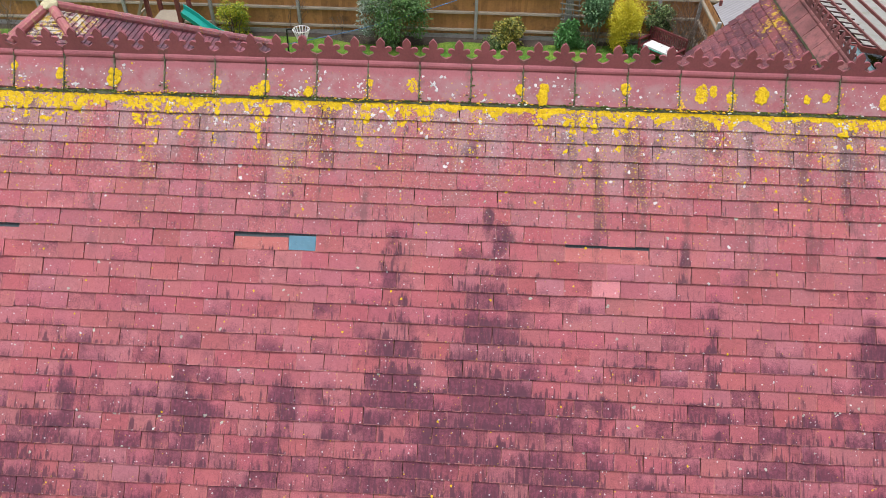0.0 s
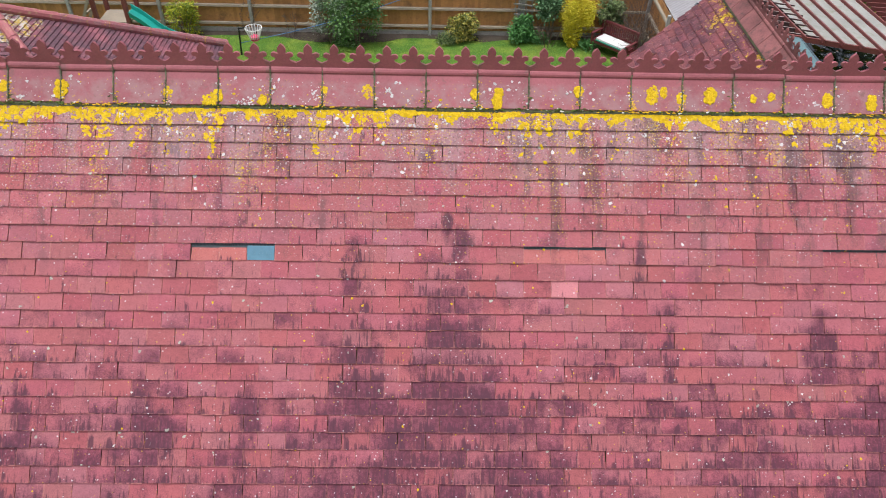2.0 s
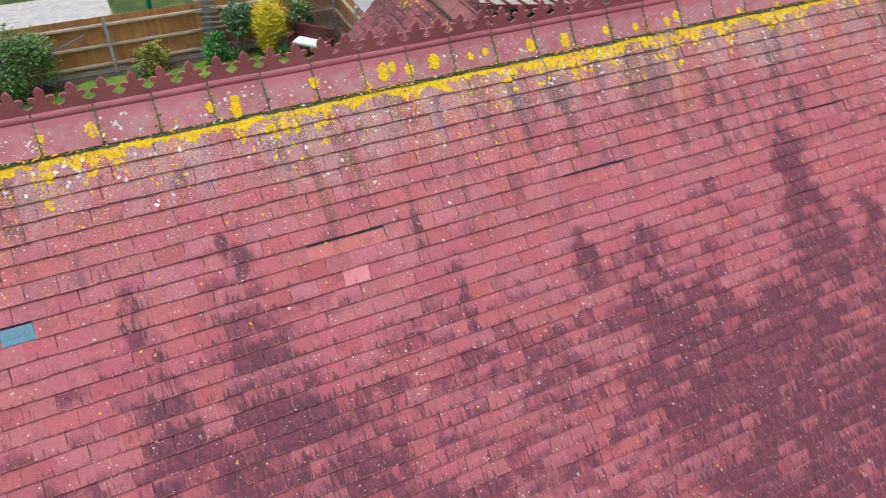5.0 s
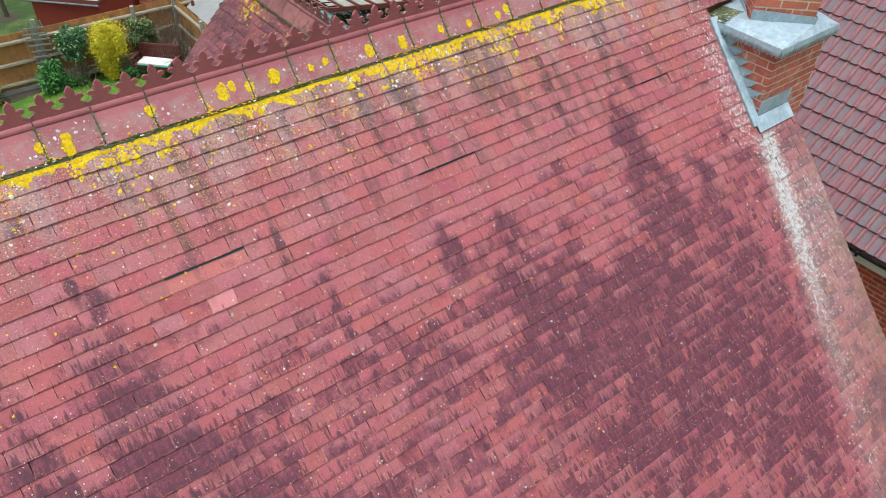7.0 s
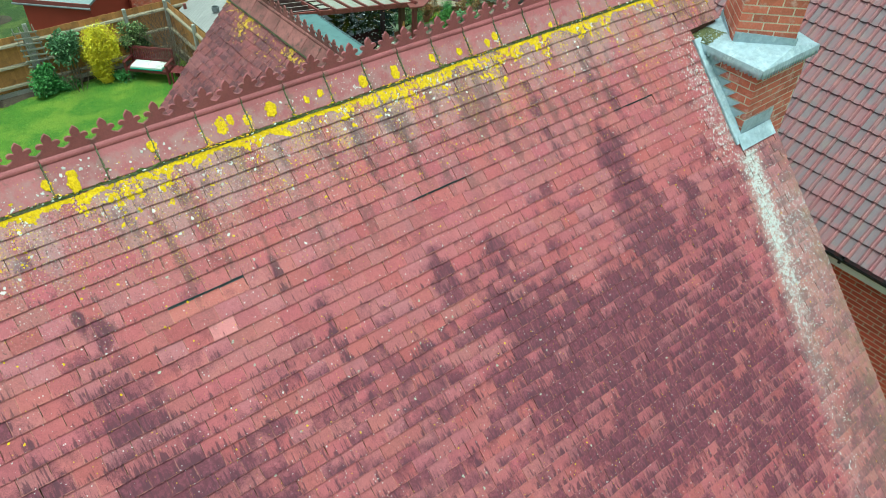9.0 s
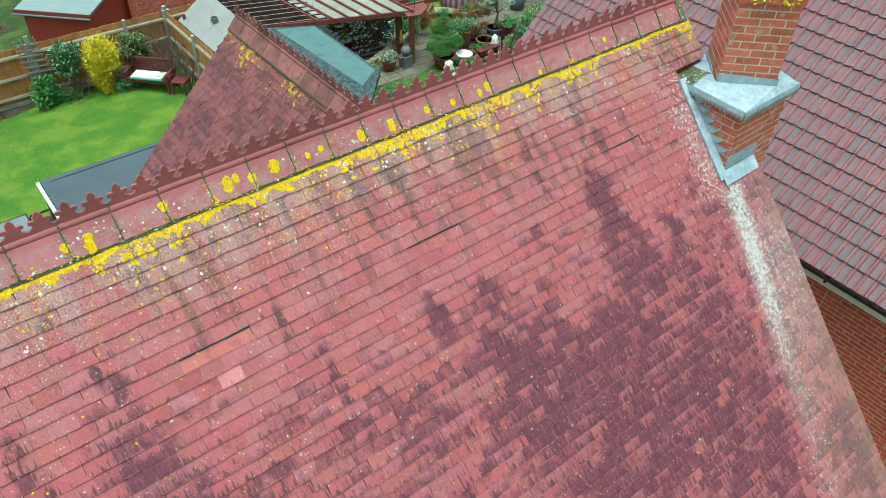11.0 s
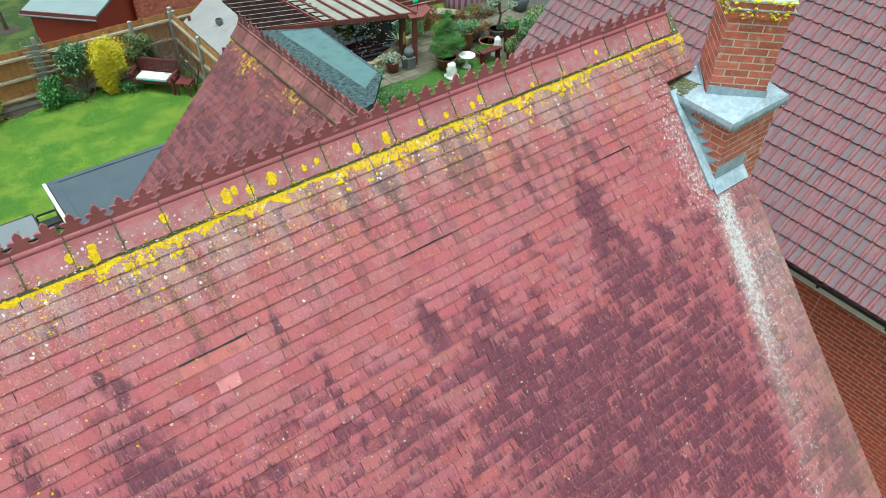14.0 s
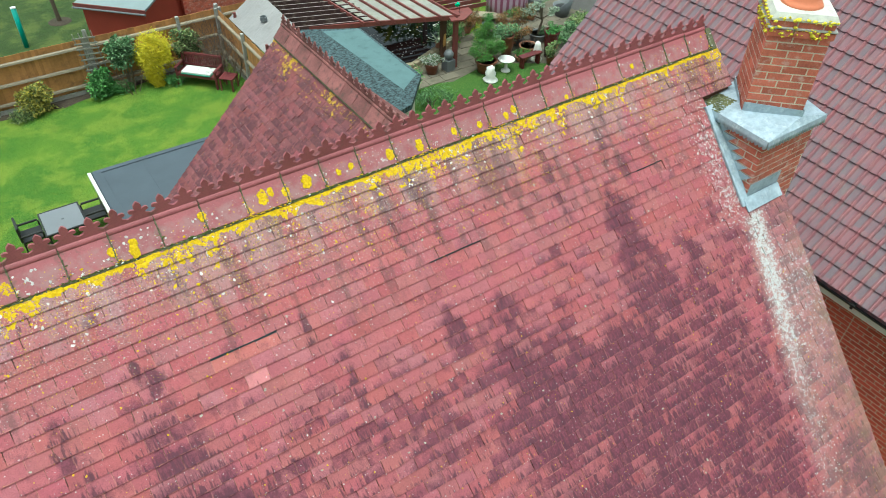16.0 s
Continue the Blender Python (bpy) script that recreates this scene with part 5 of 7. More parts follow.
M_WICKER = plain("black woven rattan", (0.018, 0.018, 0.02), 0.5, 0.6, 60)
M_CUSHION = plain("white cushion", (0.60, 0.60, 0.58), 0.85, 0.1)
M_CUSHION2 = plain("green cushion edge", (0.04, 0.33, 0.24), 0.7, 0.15)
M_GLASS = plain("frosted table glass", (0.17, 0.18, 0.20), 0.35, 0.1)
M_BLUE = plain("blue rope", (0.07, 0.16, 0.30), 0.6, 0.2)


def felt_teal():
    k = Nodes("weathered teal felt")
    st = k.noise(1.0, 5, 0.75, k.scaled(7.0, 34.0, 1.0))
    c = k.mix(k.ramp(k.math("ADD", k.math("MULTIPLY", st, 0.7), k.math("MULTIPLY", k.noise(9, 5, 0.7), 0.3)), 0.43, 0.57), (0.008, 0.012, 0.016), (0.080, 0.124, 0.134))
    return k.done(c, 0.9, k.noise(60), 0.4, 0.004)


M_TEALFELT = felt_teal()
M_TEALFELT2 = plain("pale teal felt", (0.095, 0.16, 0.168), 0.85, 0.35, 40, 2, dirt=(0.06, 0.105, 0.112))


def water():
    k = Nodes("dark pond water")
    return k.done((0.004, 0.006, 0.006), 0.02, k.noise(7.0, 3, 0.5), 0.06, 0.02, spec=0.35)


M_WATER = water()


# ---------------------------------------------------------------- plants
def leaf(bm, p, d, up, size, width=0.5):
    """One folded leaf of two triangles pairs."""
    side = d.cross(up)
    if side.length < 1e-4:
        side = Vector((1, 0, 0))
    side.normalize()
    n = side.cross(d).normalized()
    a = bm.verts.new(p)
    t = bm.verts.new(p + d * size)
    m = p + d * size * 0.5
    l = bm.verts.new(m + side * size * width * 0.5 + n * size * 0.12)
    r = bm.verts.new(m - side * size * width * 0.5 + n * size * 0.12)
    bm.faces.new((a, l, t))
    bm.faces.new((a, t, r))


def crown(rng, at, radii, count, size, width=0.55, clumps=14, fill=0.5, droop=0.2):
    """Leaves gathered in uneven clumps inside an egg shape, with gaps between."""
    vs, fs = [], []
    cs = []
    for i in range(clumps):
        d = Vector((rng.gauss(0, 1), rng.gauss(0, 1), rng.gauss(0, 1))).normalized()
        q = rng.uniform(fill, 1.0)
        cs.append((Vector((d.x * radii[0], d.y * radii[1], d.z * radii[2])) * q * 0.86, rng.uniform(0.18, 0.44)))
    for i in range(count):
        c, r = cs[i % clumps]
        d = Vector((rng.gauss(0, 1), rng.gauss(0, 1), rng.gauss(0, 1))).normalized()
        q = r * rng.uniform(0.35, 1.15)
        p = c + Vector((d.x * radii[0], d.y * radii[1], d.z * radii[2])) * q
        p += Vector(at)
        if p.z < 0.03:
            p.z = rng.uniform(0.03, 0.12)
        out = (d + Vector((rng.gauss(0, 0.6), rng.gauss(0, 0.6), rng.gauss(0, 0.5) - droop))).normalized()
        side = out.cross(Vector((rng.gauss(0, 0.5), rng.gauss(0, 0.5), 1)))
        if side.length < 1e-3:
            continue
        side.normalize()
        n = side.cross(out)
        s = size * rng.uniform(0.6, 1.3)
        b = len(vs)
        m = p + out * s * 0.5
        vs += [p, m + side * s * width * 0.5 + n * s * 0.12, p + out * s, m - side * s * width * 0.5 + n * s * 0.12]
        fs += [(b, b + 1, b + 2), (b, b + 2, b + 3)]
    return vs, fs


def leaves(name, parent, mat, vs, fs, label=""):
    me = bpy.data.meshes.new(name)
    m = world_of(parent).inverted()
    me.from_pydata([tuple(m @ Vector(v)) for v in vs], [], fs)
    me.materials.append(mat)
    ob = new(name, me)
    ob.parent = parent
    return tagged(ob, label) if label else ob


def shrub(label, category, at, radii, mat, count=2600, size=0.07, seed=1, stems=7, lift=None, name="shrub", clumps=16, width=0.55, fill=0.5):
    rng = random.Random(seed)
    th = thing(name, label, category, at)
    radii = (radii[0] * 1.25, radii[1] * 1.15, radii[2] * 1.12)
    zc = at[2] + (radii[2] * 0.9 if lift is None else lift)
    vs, fs = crown(rng, (at[0], at[1], zc), radii, int(count * 1.3), size, width, clumps, fill)
    bm = B()
    for i in range(stems):
        a = rng.uniform(0, 6.28)
        q = rng.uniform(0.2, 0.7)
        foot = (at[0] + 0.12 * math.cos(a) * radii[0], at[1] + 0.12 * math.sin(a) * radii[1], at[2] - 0.02)
        mid = (at[0] + 0.4 * q * math.cos(a) * radii[0], at[1] + 0.4 * q * math.sin(a) * radii[1], at[2] + (zc - at[2]) * 0.8)
        tip = (at[0] + q * math.cos(a) * radii[0], at[1] + q * math.sin(a) * radii[1], zc + radii[2] * 0.5)
        tube(bm, foot, mid, 0.018, 0.013, 6)
        tube(bm, mid, tip, 0.013, 0.005, 5)
    part("stem", bm, M_TWIG, th)
    leaves("crown", th, mat, vs, fs)
    return th


def twiggy(label, at, h, spread, seed, count=16, name="bare_shrub"):
    rng = random.Random(seed)
    th = thing(name, label, "shrub", at)
    bm = B()

    def grow(p, d, l, r, depth):
        q = p + d * l
        tube(bm, p, q, r, r * 0.7, 5, False)
        if depth == 0:
            return
        for j in range(rng.choice((2, 3))):
            nd = (d + Vector((rng.gauss(0, 0.4), rng.gauss(0, 0.4), rng.gauss(0.1, 0.25)))).normalized()
            grow(q, nd, l * rng.uniform(0.55, 0.85), r * 0.62, depth - 1)
    for i in range(count):
        a = rng.uniform(0, 6.28)
        d = Vector((math.cos(a) * spread, math.sin(a) * spread, 1)).normalized()
        grow(Vector(at) + Vector((math.cos(a) * 0.15, math.sin(a) * 0.15, -0.02)), d, h * rng.uniform(0.25, 0.42), 0.012, 3)
    part("branchwork", bm, M_TWIG, th)
    return th


# ---------------------------------------------------------------- fences
def fence_bay(x0, x1, y, rng):
    """A closeboard bay along x, its rails and post towards the house."""
    f = thing("fence_bay", "orange brown closeboard fence bay with grey rails and concrete post", "fence", (x0, y, 0), 0.0, "closeboard fence bays")
    bm = B()
    box(bm, x0 - 0.05, x0 + 0.05, y - 0.10, y, -0.1, 1.84, None, 0.012)
    part("post", bm, M_CONC, f, "grey weathered concrete post")
    bm = B()
    box(bm, x0 + 0.055, x1 - 0.055, y - 0.035, y + 0.005, 0.0, 0.16)
    part("gravel_board", bm, M_CONC, f)
    for z in (0.32, 0.92, 1.55):
        bm = B()
        prism(bm, [(y - 0.075, z - 0.035), (y - 0.002, z - 0.045), (y - 0.002, z + 0.045), (y - 0.06, z + 0.02)], x0 + 0.055, x1 - 0.055, "x")
        part("rail", bm, M_RAIL, f)
    x = x0 + 0.055
    me = None
    while x < x1 - 0.06:
        if me is None:
            bm = B()
            prism(bm, [(0, 0.0), (0.112, 0.012), (0.112, 0.017), (0, 0.016)], 0.165, 1.79, "z")
            me = bpy.data.meshes.new("board")
            bmesh.ops.recalc_face_normals(bm, faces=bm.faces)
            bm.to_mesh(me)
            bm.free()
            me.materials.append(M_FENCE)
        o = new("board", me)
        o.parent = f
        o.matrix_basis = pose(x - x0, 0.003, rng.uniform(-0.008, 0.008), 0, rng.gauss(0, 0.15), 0)
        x += 0.1
    return f


def fences():
    rng = random.Random(5)
    y = 19.86
    xs = [-0.58 + 2.93 * k for k in range(-7, 3)]
    for x in xs:
        x1 = min(x + 2.93, 6.62)
        fence_bay(x, x1, y, rng)
    fence_bay(6.70, 9.4, y, rng)
    # the fence that runs back to the house
    for i in range(4):
        f = fence_bay(0, 2.2, 0, rng)
        f.matrix_basis = pose(6.62, 19.80 - 2.2 * i, 0, 0, 0, -90)
    bm = B()
    box(bm, 6.56, 6.68, 19.80, 19.92, -0.1, 1.95, None, 0.012)
    solo("corner_post", bm, M_CONC, "grey concrete corner post of the fence", "post")
    # planting bed
    bm = B()
    rngb = random.Random(2)
    n = 40
    lo, hi = [], []
    for i in range(n + 1):
        x = -20 + 26.5 * i / n
        lo.append(bm.verts.new((x, 19.56 + rngb.gauss(0, 0.06) - (0.3 if -5 < x < -1.6 else 0) - (0.3 if x > 4.4 else 0), 0.006)))
        hi.append(bm.verts.new((x, 19.84, 0.03)))
    for i in range(n):
        bm.faces.new((lo[i], lo[i + 1], hi[i + 1], hi[i]))
    solo("flower_bed", bm, M_SOIL, "bare soil strip along the fence", kind="structure")


fences()


# ---------------------------------------------------------------- shrubs along the fence
shrub("round lime yellow shrub in front of the fence", "shrub", (-8.5, 19.25, 0), (0.55, 0.5, 0.62), L_LIME, 3200, 0.06, 11)
shrub("large leafy evergreen shrub against the fence", "shrub", (-3.0, 19.1, 0), (0.95, 0.6, 1.05), L_GREEN, 5200, 0.085, 12, clumps=26)
shrub("grey leaved shrub growing into the evergreen", "shrub", (-3.75, 19.2, 0), (0.55, 0.45, 1.0), L_SILVER, 3000, 0.065, 13, clumps=20)
shrub("cream variegated evergreen shrub", "shrub", (0.50, 19.45, 0), (0.42, 0.3, 0.48), L_VAR, 2800, 0.09, 14, clumps=30, fill=0.3)
shrub("small tufted plant with pale leaves", "plant", (-0.05, 19.25, 0), (0.26, 0.22, 0.17), L_PALE, 420, 0.11, 15, 4, width=0.2)
shrub("glossy green shrub at the foot of the trellis", "shrub", (2.50, 19.45, 0), (0.46, 0.28, 0.42), L_LOW, 2200, 0.10, 16, clumps=30, fill=0.3)
shrub("low green shrub beside the trellis", "shrub", (3.00, 19.45, 0), (0.36, 0.24, 0.22), L_LOW, 900, 0.075, 17)
shrub("tall grey green leggy shrub", "shrub", (3.35, 19.48, 0), (0.42, 0.26, 0.52), L_GREY, 2300, 0.10, 18, lift=1.3, clumps=22, fill=0.3)
shrub("tall golden yellow privet", "shrub", (4.2, 19.3, 0), (0.50, 0.42, 0.92), L_YELLOW, 14000, 0.05, 19, clumps=70, fill=0.55)
shrub("low green plant under the golden privet", "plant", (4.75, 19.0, 0), (0.4, 0.3, 0.18), L_LOW, 900, 0.07, 20)
shrub("pale green rounded shrub in the corner", "shrub", (5.30, 19.45, 0), (0.40, 0.3, 0.48), L_PALE, 2000, 0.09, 21, lift=1.0)
twiggy("bare brown twigs of a climber in the corner", (6.15, 19.0, 0), 1.9, 0.30, 22, 26)
twiggy("leafless tangle of brown twigs by the fence", (5.85, 19.4, 0), 1.0, 0.35, 23, 18)
twiggy("leafless twigs beside the side fence", (6.3, 18.2, 0), 1.4, 0.35, 24, 20)
twiggy("bare climber on the fence post", (-6.6, 19.6, 0), 1.5, 0.25, 25, 7)
twiggy("bare climber on the fence boards", (-5.2, 19.65, 0), 1.2, 0.15, 26, 4)
twiggy("thin bare stems below the grey green shrub", (3.3, 19.2, 0), 0.8, 0.4, 27, 8)


# ---------------------------------------------------------------- garden things
M_TRELLIS = plain("silvered trellis batten", (0.24, 0.23, 0.20), 0.9, 0.4, 30, 4)


def trellis():
    t = thing("trellis", "weathered grey wooden trellis panel leaning on the fence", "trellis", (2.45, 19.72, 0))
    for i in range(4):
        x = 2.18 + 0.18 * i
        bm = B()
        bar(bm, (x + 0.10, 19.70, 0.30), (x - 0.08, 19.74, 2.05), 0.042, 0.022)
        part("upright", bm, M_TRELLIS, t)
    for i in range(9):
        bm = B()
        bar(bm, (2.20 - 0.018 * i, 19.685 + 0.004 * i, 0.50 + 0.175 * i), (2.86 - 0.018 * i, 19.685 + 0.004 * i, 0.43 + 0.175 * i), 0.022, 0.046)
        part("crossbar", bm, M_TRELLIS, t)
    bm = B()
    box(bm, 2.40, 2.52, 19.75, 19.80, 0.0, 2.1, None, 0.01)
    part("post", bm, M_CONC, t)


trellis()


def bench():
    b = thing("garden_bench", "maroon stained wooden garden bench with slatted back", "bench", (5.33, 18.62, 0), -46.0)
    m = world_of(b)

    def p(name, boxes, mat=M_MAROON, label="", bev=0.006):
        bm = B()
        for q in boxes:
            box(bm, *q, None, bev)
        bm.transform(m)
        return part(name, bm, mat, b, label)
    w = 0.70
    for s in (-1, 1):
        x = s * (w - 0.03)
        p("leg", [(x - 0.03, x + 0.03, -0.30, -0.24, 0, 0.62)])
        p("leg", [(x - 0.03, x + 0.03, 0.22, 0.28, 0, 0.92)])
        p("armrest", [(x - 0.04, x + 0.04, -0.33, 0.26, 0.61, 0.645)])
        p("side_rail", [(x - 0.02, x + 0.02, -0.26, 0.24, 0.33, 0.40)])
    for i in range(6):
        y = -0.29 + 0.09 * i
        p("seat_slat", [(-w + 0.02, w - 0.02, y, y + 0.07, 0.41, 0.435)], bev=0.004)
    p("front_rail", [(-w + 0.06, w - 0.06, -0.285, -0.255, 0.33, 0.40)])
    p("top_rail", [(-w, w, 0.235, 0.28, 0.85, 0.93)])
    p("lower_rail", [(-w + 0.06, w - 0.06, 0.24, 0.275, 0.48, 0.54)])
    for i in range(17):
        x = -w + 0.12 + (2 * w - 0.24) * i / 16
        p("back_slat", [(x - 0.022, x + 0.022, 0.25, 0.265, 0.54, 0.85)], bev=0.0)
    c = thing("bench_cushion", "white bench cushion with a green edge on the maroon bench", "cushion", (5.33, 18.62, 0.437), -46.0)
    mc = world_of(c)
    for name, q, mat in (("cushion_pad", (-0.5, 0.5, -0.30, 0.16, 0.03, 0.085), M_CUSHION), ("cushion_edge", (-0.51, 0.51, -0.315, 0.17, 0.0, 0.032), M_CUSHION2)):
        bm = B()
        box(bm, *q, None, 0.014)
        bm.transform(mc)
        part(name, bm, mat, c)
    t = thing("side_table", "small maroon wooden side table beside the bench", "table", (5.97, 17.83, 0), -46.0)
    mt = world_of(t)
    for i in range(5):
        bm = B()
        y = -0.23 + 0.094 * i
        box(bm, -0.23, 0.23, y, y + 0.084, 0.43, 0.45, mt, 0.004)
        part("top_slat", bm, M_MAROON, t)
    for sx in (-1, 1):
        for sy in (-1, 1):
            bm = B()
            box(bm, sx * 0.2 - 0.022, sx * 0.2 + 0.022, sy * 0.2 - 0.022, sy * 0.2 + 0.022, 0, 0.43, mt)
            part("leg", bm, M_MAROON, t)
        bm = B()
        box(bm, sx * 0.2 - 0.012, sx * 0.2 + 0.012, -0.18, 0.18, 0.36, 0.42, mt)
        part("apron", bm, M_MAROON, t)


bench()


def rattan_chair(at, turn):
    c = thing("rattan_chair", "black woven rattan chair drawn up to the table", "chair", at, turn, "chairs round the garden table")
    m = world_of(c)
    for name, q in (("seat", (-0.25, 0.25, -0.25, 0.25, 0.40, 0.46)), ("backrest", (-0.26, 0.26, 0.22, 0.28, 0.46, 0.90)),
                    ("armrest", (-0.29, -0.24, -0.22, 0.26, 0.60, 0.65)), ("armrest", (0.24, 0.29, -0.22, 0.26, 0.60, 0.65))):
        bm = B()
        box(bm, *q, m, 0.02)
        part(name, bm, M_WICKER, c)
    for sx in (-1, 1):
        for sy in (-1, 1):
            bm = B()
            tube(bm, m @ Vector((sx * 0.25, sy * 0.23, 0)), m @ Vector((sx * 0.26, sy * 0.23, 0.6 if sy < 0 else 0.46)), 0.02, 0.02, 8)
            part("leg", bm, M_WICKER, c)


def garden_table():
    t = thing("garden_table", "square patio table with grey frosted glass top", "table", (-0.21, 12.83, 0))
    x0, x1, y0, y1 = -0.69, 0.26, 12.33, 13.33
    bm = B()
    box(bm, x0 + 0.03, x1 - 0.03, y0 + 0.03, y1 - 0.03, 0.70, 0.722, None, 0.004)
    part("tabletop", bm, M_GLASS, t, "grey frosted glass top")
    for q in ((x0, x1, y0, y0 + 0.04), (x0, x1, y1 - 0.04, y1), (x0, x0 + 0.04, y0 + 0.04, y1 - 0.04), (x1 - 0.04, x1, y0 + 0.04, y1 - 0.04)):
        bm = B()
        box(bm, *q, 0.68, 0.727, None, 0.005)
        part("frame_rail", bm, M_WICKER, t)
    for x in (x0 + 0.06, x1 - 0.06):
        for y in (y0 + 0.06, y1 - 0.06):
            bm = B()
            box(bm, x - 0.03, x + 0.03, y - 0.03, y + 0.03, 0, 0.68)
            part("leg", bm, M_WICKER, t)
    bm = B()
    lathe(bm, [(0.03, 0.722), (0.03, 0.732), (0.02, 0.734)], 12, Matrix.Translation((-0.21, 12.83, 0)))
    part("parasol_hole", bm, M_GREYPOT, t)
    rattan_chair((-0.95, 13.0, 0), 90)
    rattan_chair((0.52, 13.05, 0), -90)


garden_table()


def flat_extension():
    e = thing("flat_roof_extension", "low extension with a dark grey felt flat roof and white gutter", "extension", (0.6, 9.3, 0))
    bm = B()
    box(bm, 0.85, 6.4, 8.2, 11.35, 0, 2.45)
    part("wall", bm, M_WALL, e)
    bm = B()
    box(bm, 0.63, 6.45, 8.2, 11.50, 2.45, 2.58, None, 0.02)
    r = part("roof", bm, M_FELT, e, "dark grey felt with lapped seams")
    for x in (1.74, 2.85, 3.96):
        bm = B()
        box(bm, x - 0.05, x + 0.05, 8.2, 11.40, 2.582, 2.588)
        part("felt_lap", bm, M_FELT, r)
    for q in ((0.64, 6.45, 11.36, 11.48), (0.65, 0.83, 8.2, 11.36)):
        bm = B()
        box(bm, *q, 2.582, 2.60, None, 0.006)
        part("felt_trim", bm, M_FELT, r)
    bm = B()
    box(bm, 0.55, 0.62, 8.2, 11.52, 2.46, 2.57, None, 0.012)
    part("gutter", bm, M_WHITE, e, "white plastic gutter")
    bm = B()
    box(bm, 0.555, 0.615, 8.3, 11.46, 2.571, 2.573)
    part("fascia", bm, M_WHITE, e)


flat_extension()


def teal_extension():
    e = thing("felt_roof_extension", "extension with a weathered teal grey felt roof", "extension", (8.0, 11.5, 0))
    o = [(6.9, 9.3), (7.36, 9.5), (7.74, 9.6), (8.72, 10.7), (8.72, 13.85), (7.3, 14.6), (6.9, 14.6)]
    bm = B()
    prism(bm, o, 2.86, 3.0, "z")
    part("roof", bm, M_TEALFELT, e, "dark streaked teal felt")
    bm = B()
    prism(bm, [(7.93, 10.28), (8.62, 10.78), (8.66, 13.8), (7.72, 14.2)], 3.003, 3.009, "z")
    part("felt_sheet", bm, M_TEALFELT2, e, "paler teal felt sheet")
    bm = B()
    prism(bm, [(6.9, 9.4), (7.66, 9.75), (8.6, 10.8), (8.6, 13.75), (7.3, 14.4), (6.9, 14.4)], 0.0, 2.86, "z")
    part("wall", bm, plain("pale render", (0.5, 0.47, 0.42), 0.9, 0.2), e)


teal_extension()


def white_leanto():
    w = thing("lean_to_roof", "white corrugated plastic lean-to roof behind the fence", "lean-to", (7.2, 18, 0))
    bm = B()
    n = 44
    a = [Vector((6.67, 18.9, 1.80)), Vector((6.67, 16.0, 1.80))]
    b = [Vector((8.1, 19.9, 2.1)), Vector((8.0, 16.8, 2.1))]
    top = []
    for i in range(n + 1):
        f = i / n
        lift = 0.007 if i % 2 else 0.0
        p, q = a[0].lerp(a[1], f), b[0].lerp(b[1], f)
        top.append((bm.verts.new(p + Vector((0, 0, lift))), bm.verts.new(q + Vector((0, 0, lift)))))
    for (p, q), (r, s) in zip(top, top[1:]):
        bm.faces.new((p, q, s, r))
    ob = part("sheet", bm, M_SHEETW, w)
    ob.modifiers.new("thick", "SOLIDIFY").thickness = 0.006
    bm = B()
    lathe(bm, [(0.11, 2.0), (0.11, 2.12), (0.09, 2.12), (0.09, 2.03)], 14, Matrix.Translation((7.40, 17.75, 0.02)))
    part("flue", bm, M_GREYPOT, w, "dark flue pipe")
    for x, y in ((6.85, 18.8), (6.8, 16.2), (7.95, 19.7), (7.9, 17.0)):
        bm = B()
        box(bm, x - 0.04, x + 0.04, y - 0.04, y + 0.04, 0, 2.0)
        part("post", bm, M_MAROON2, w)


white_leanto()


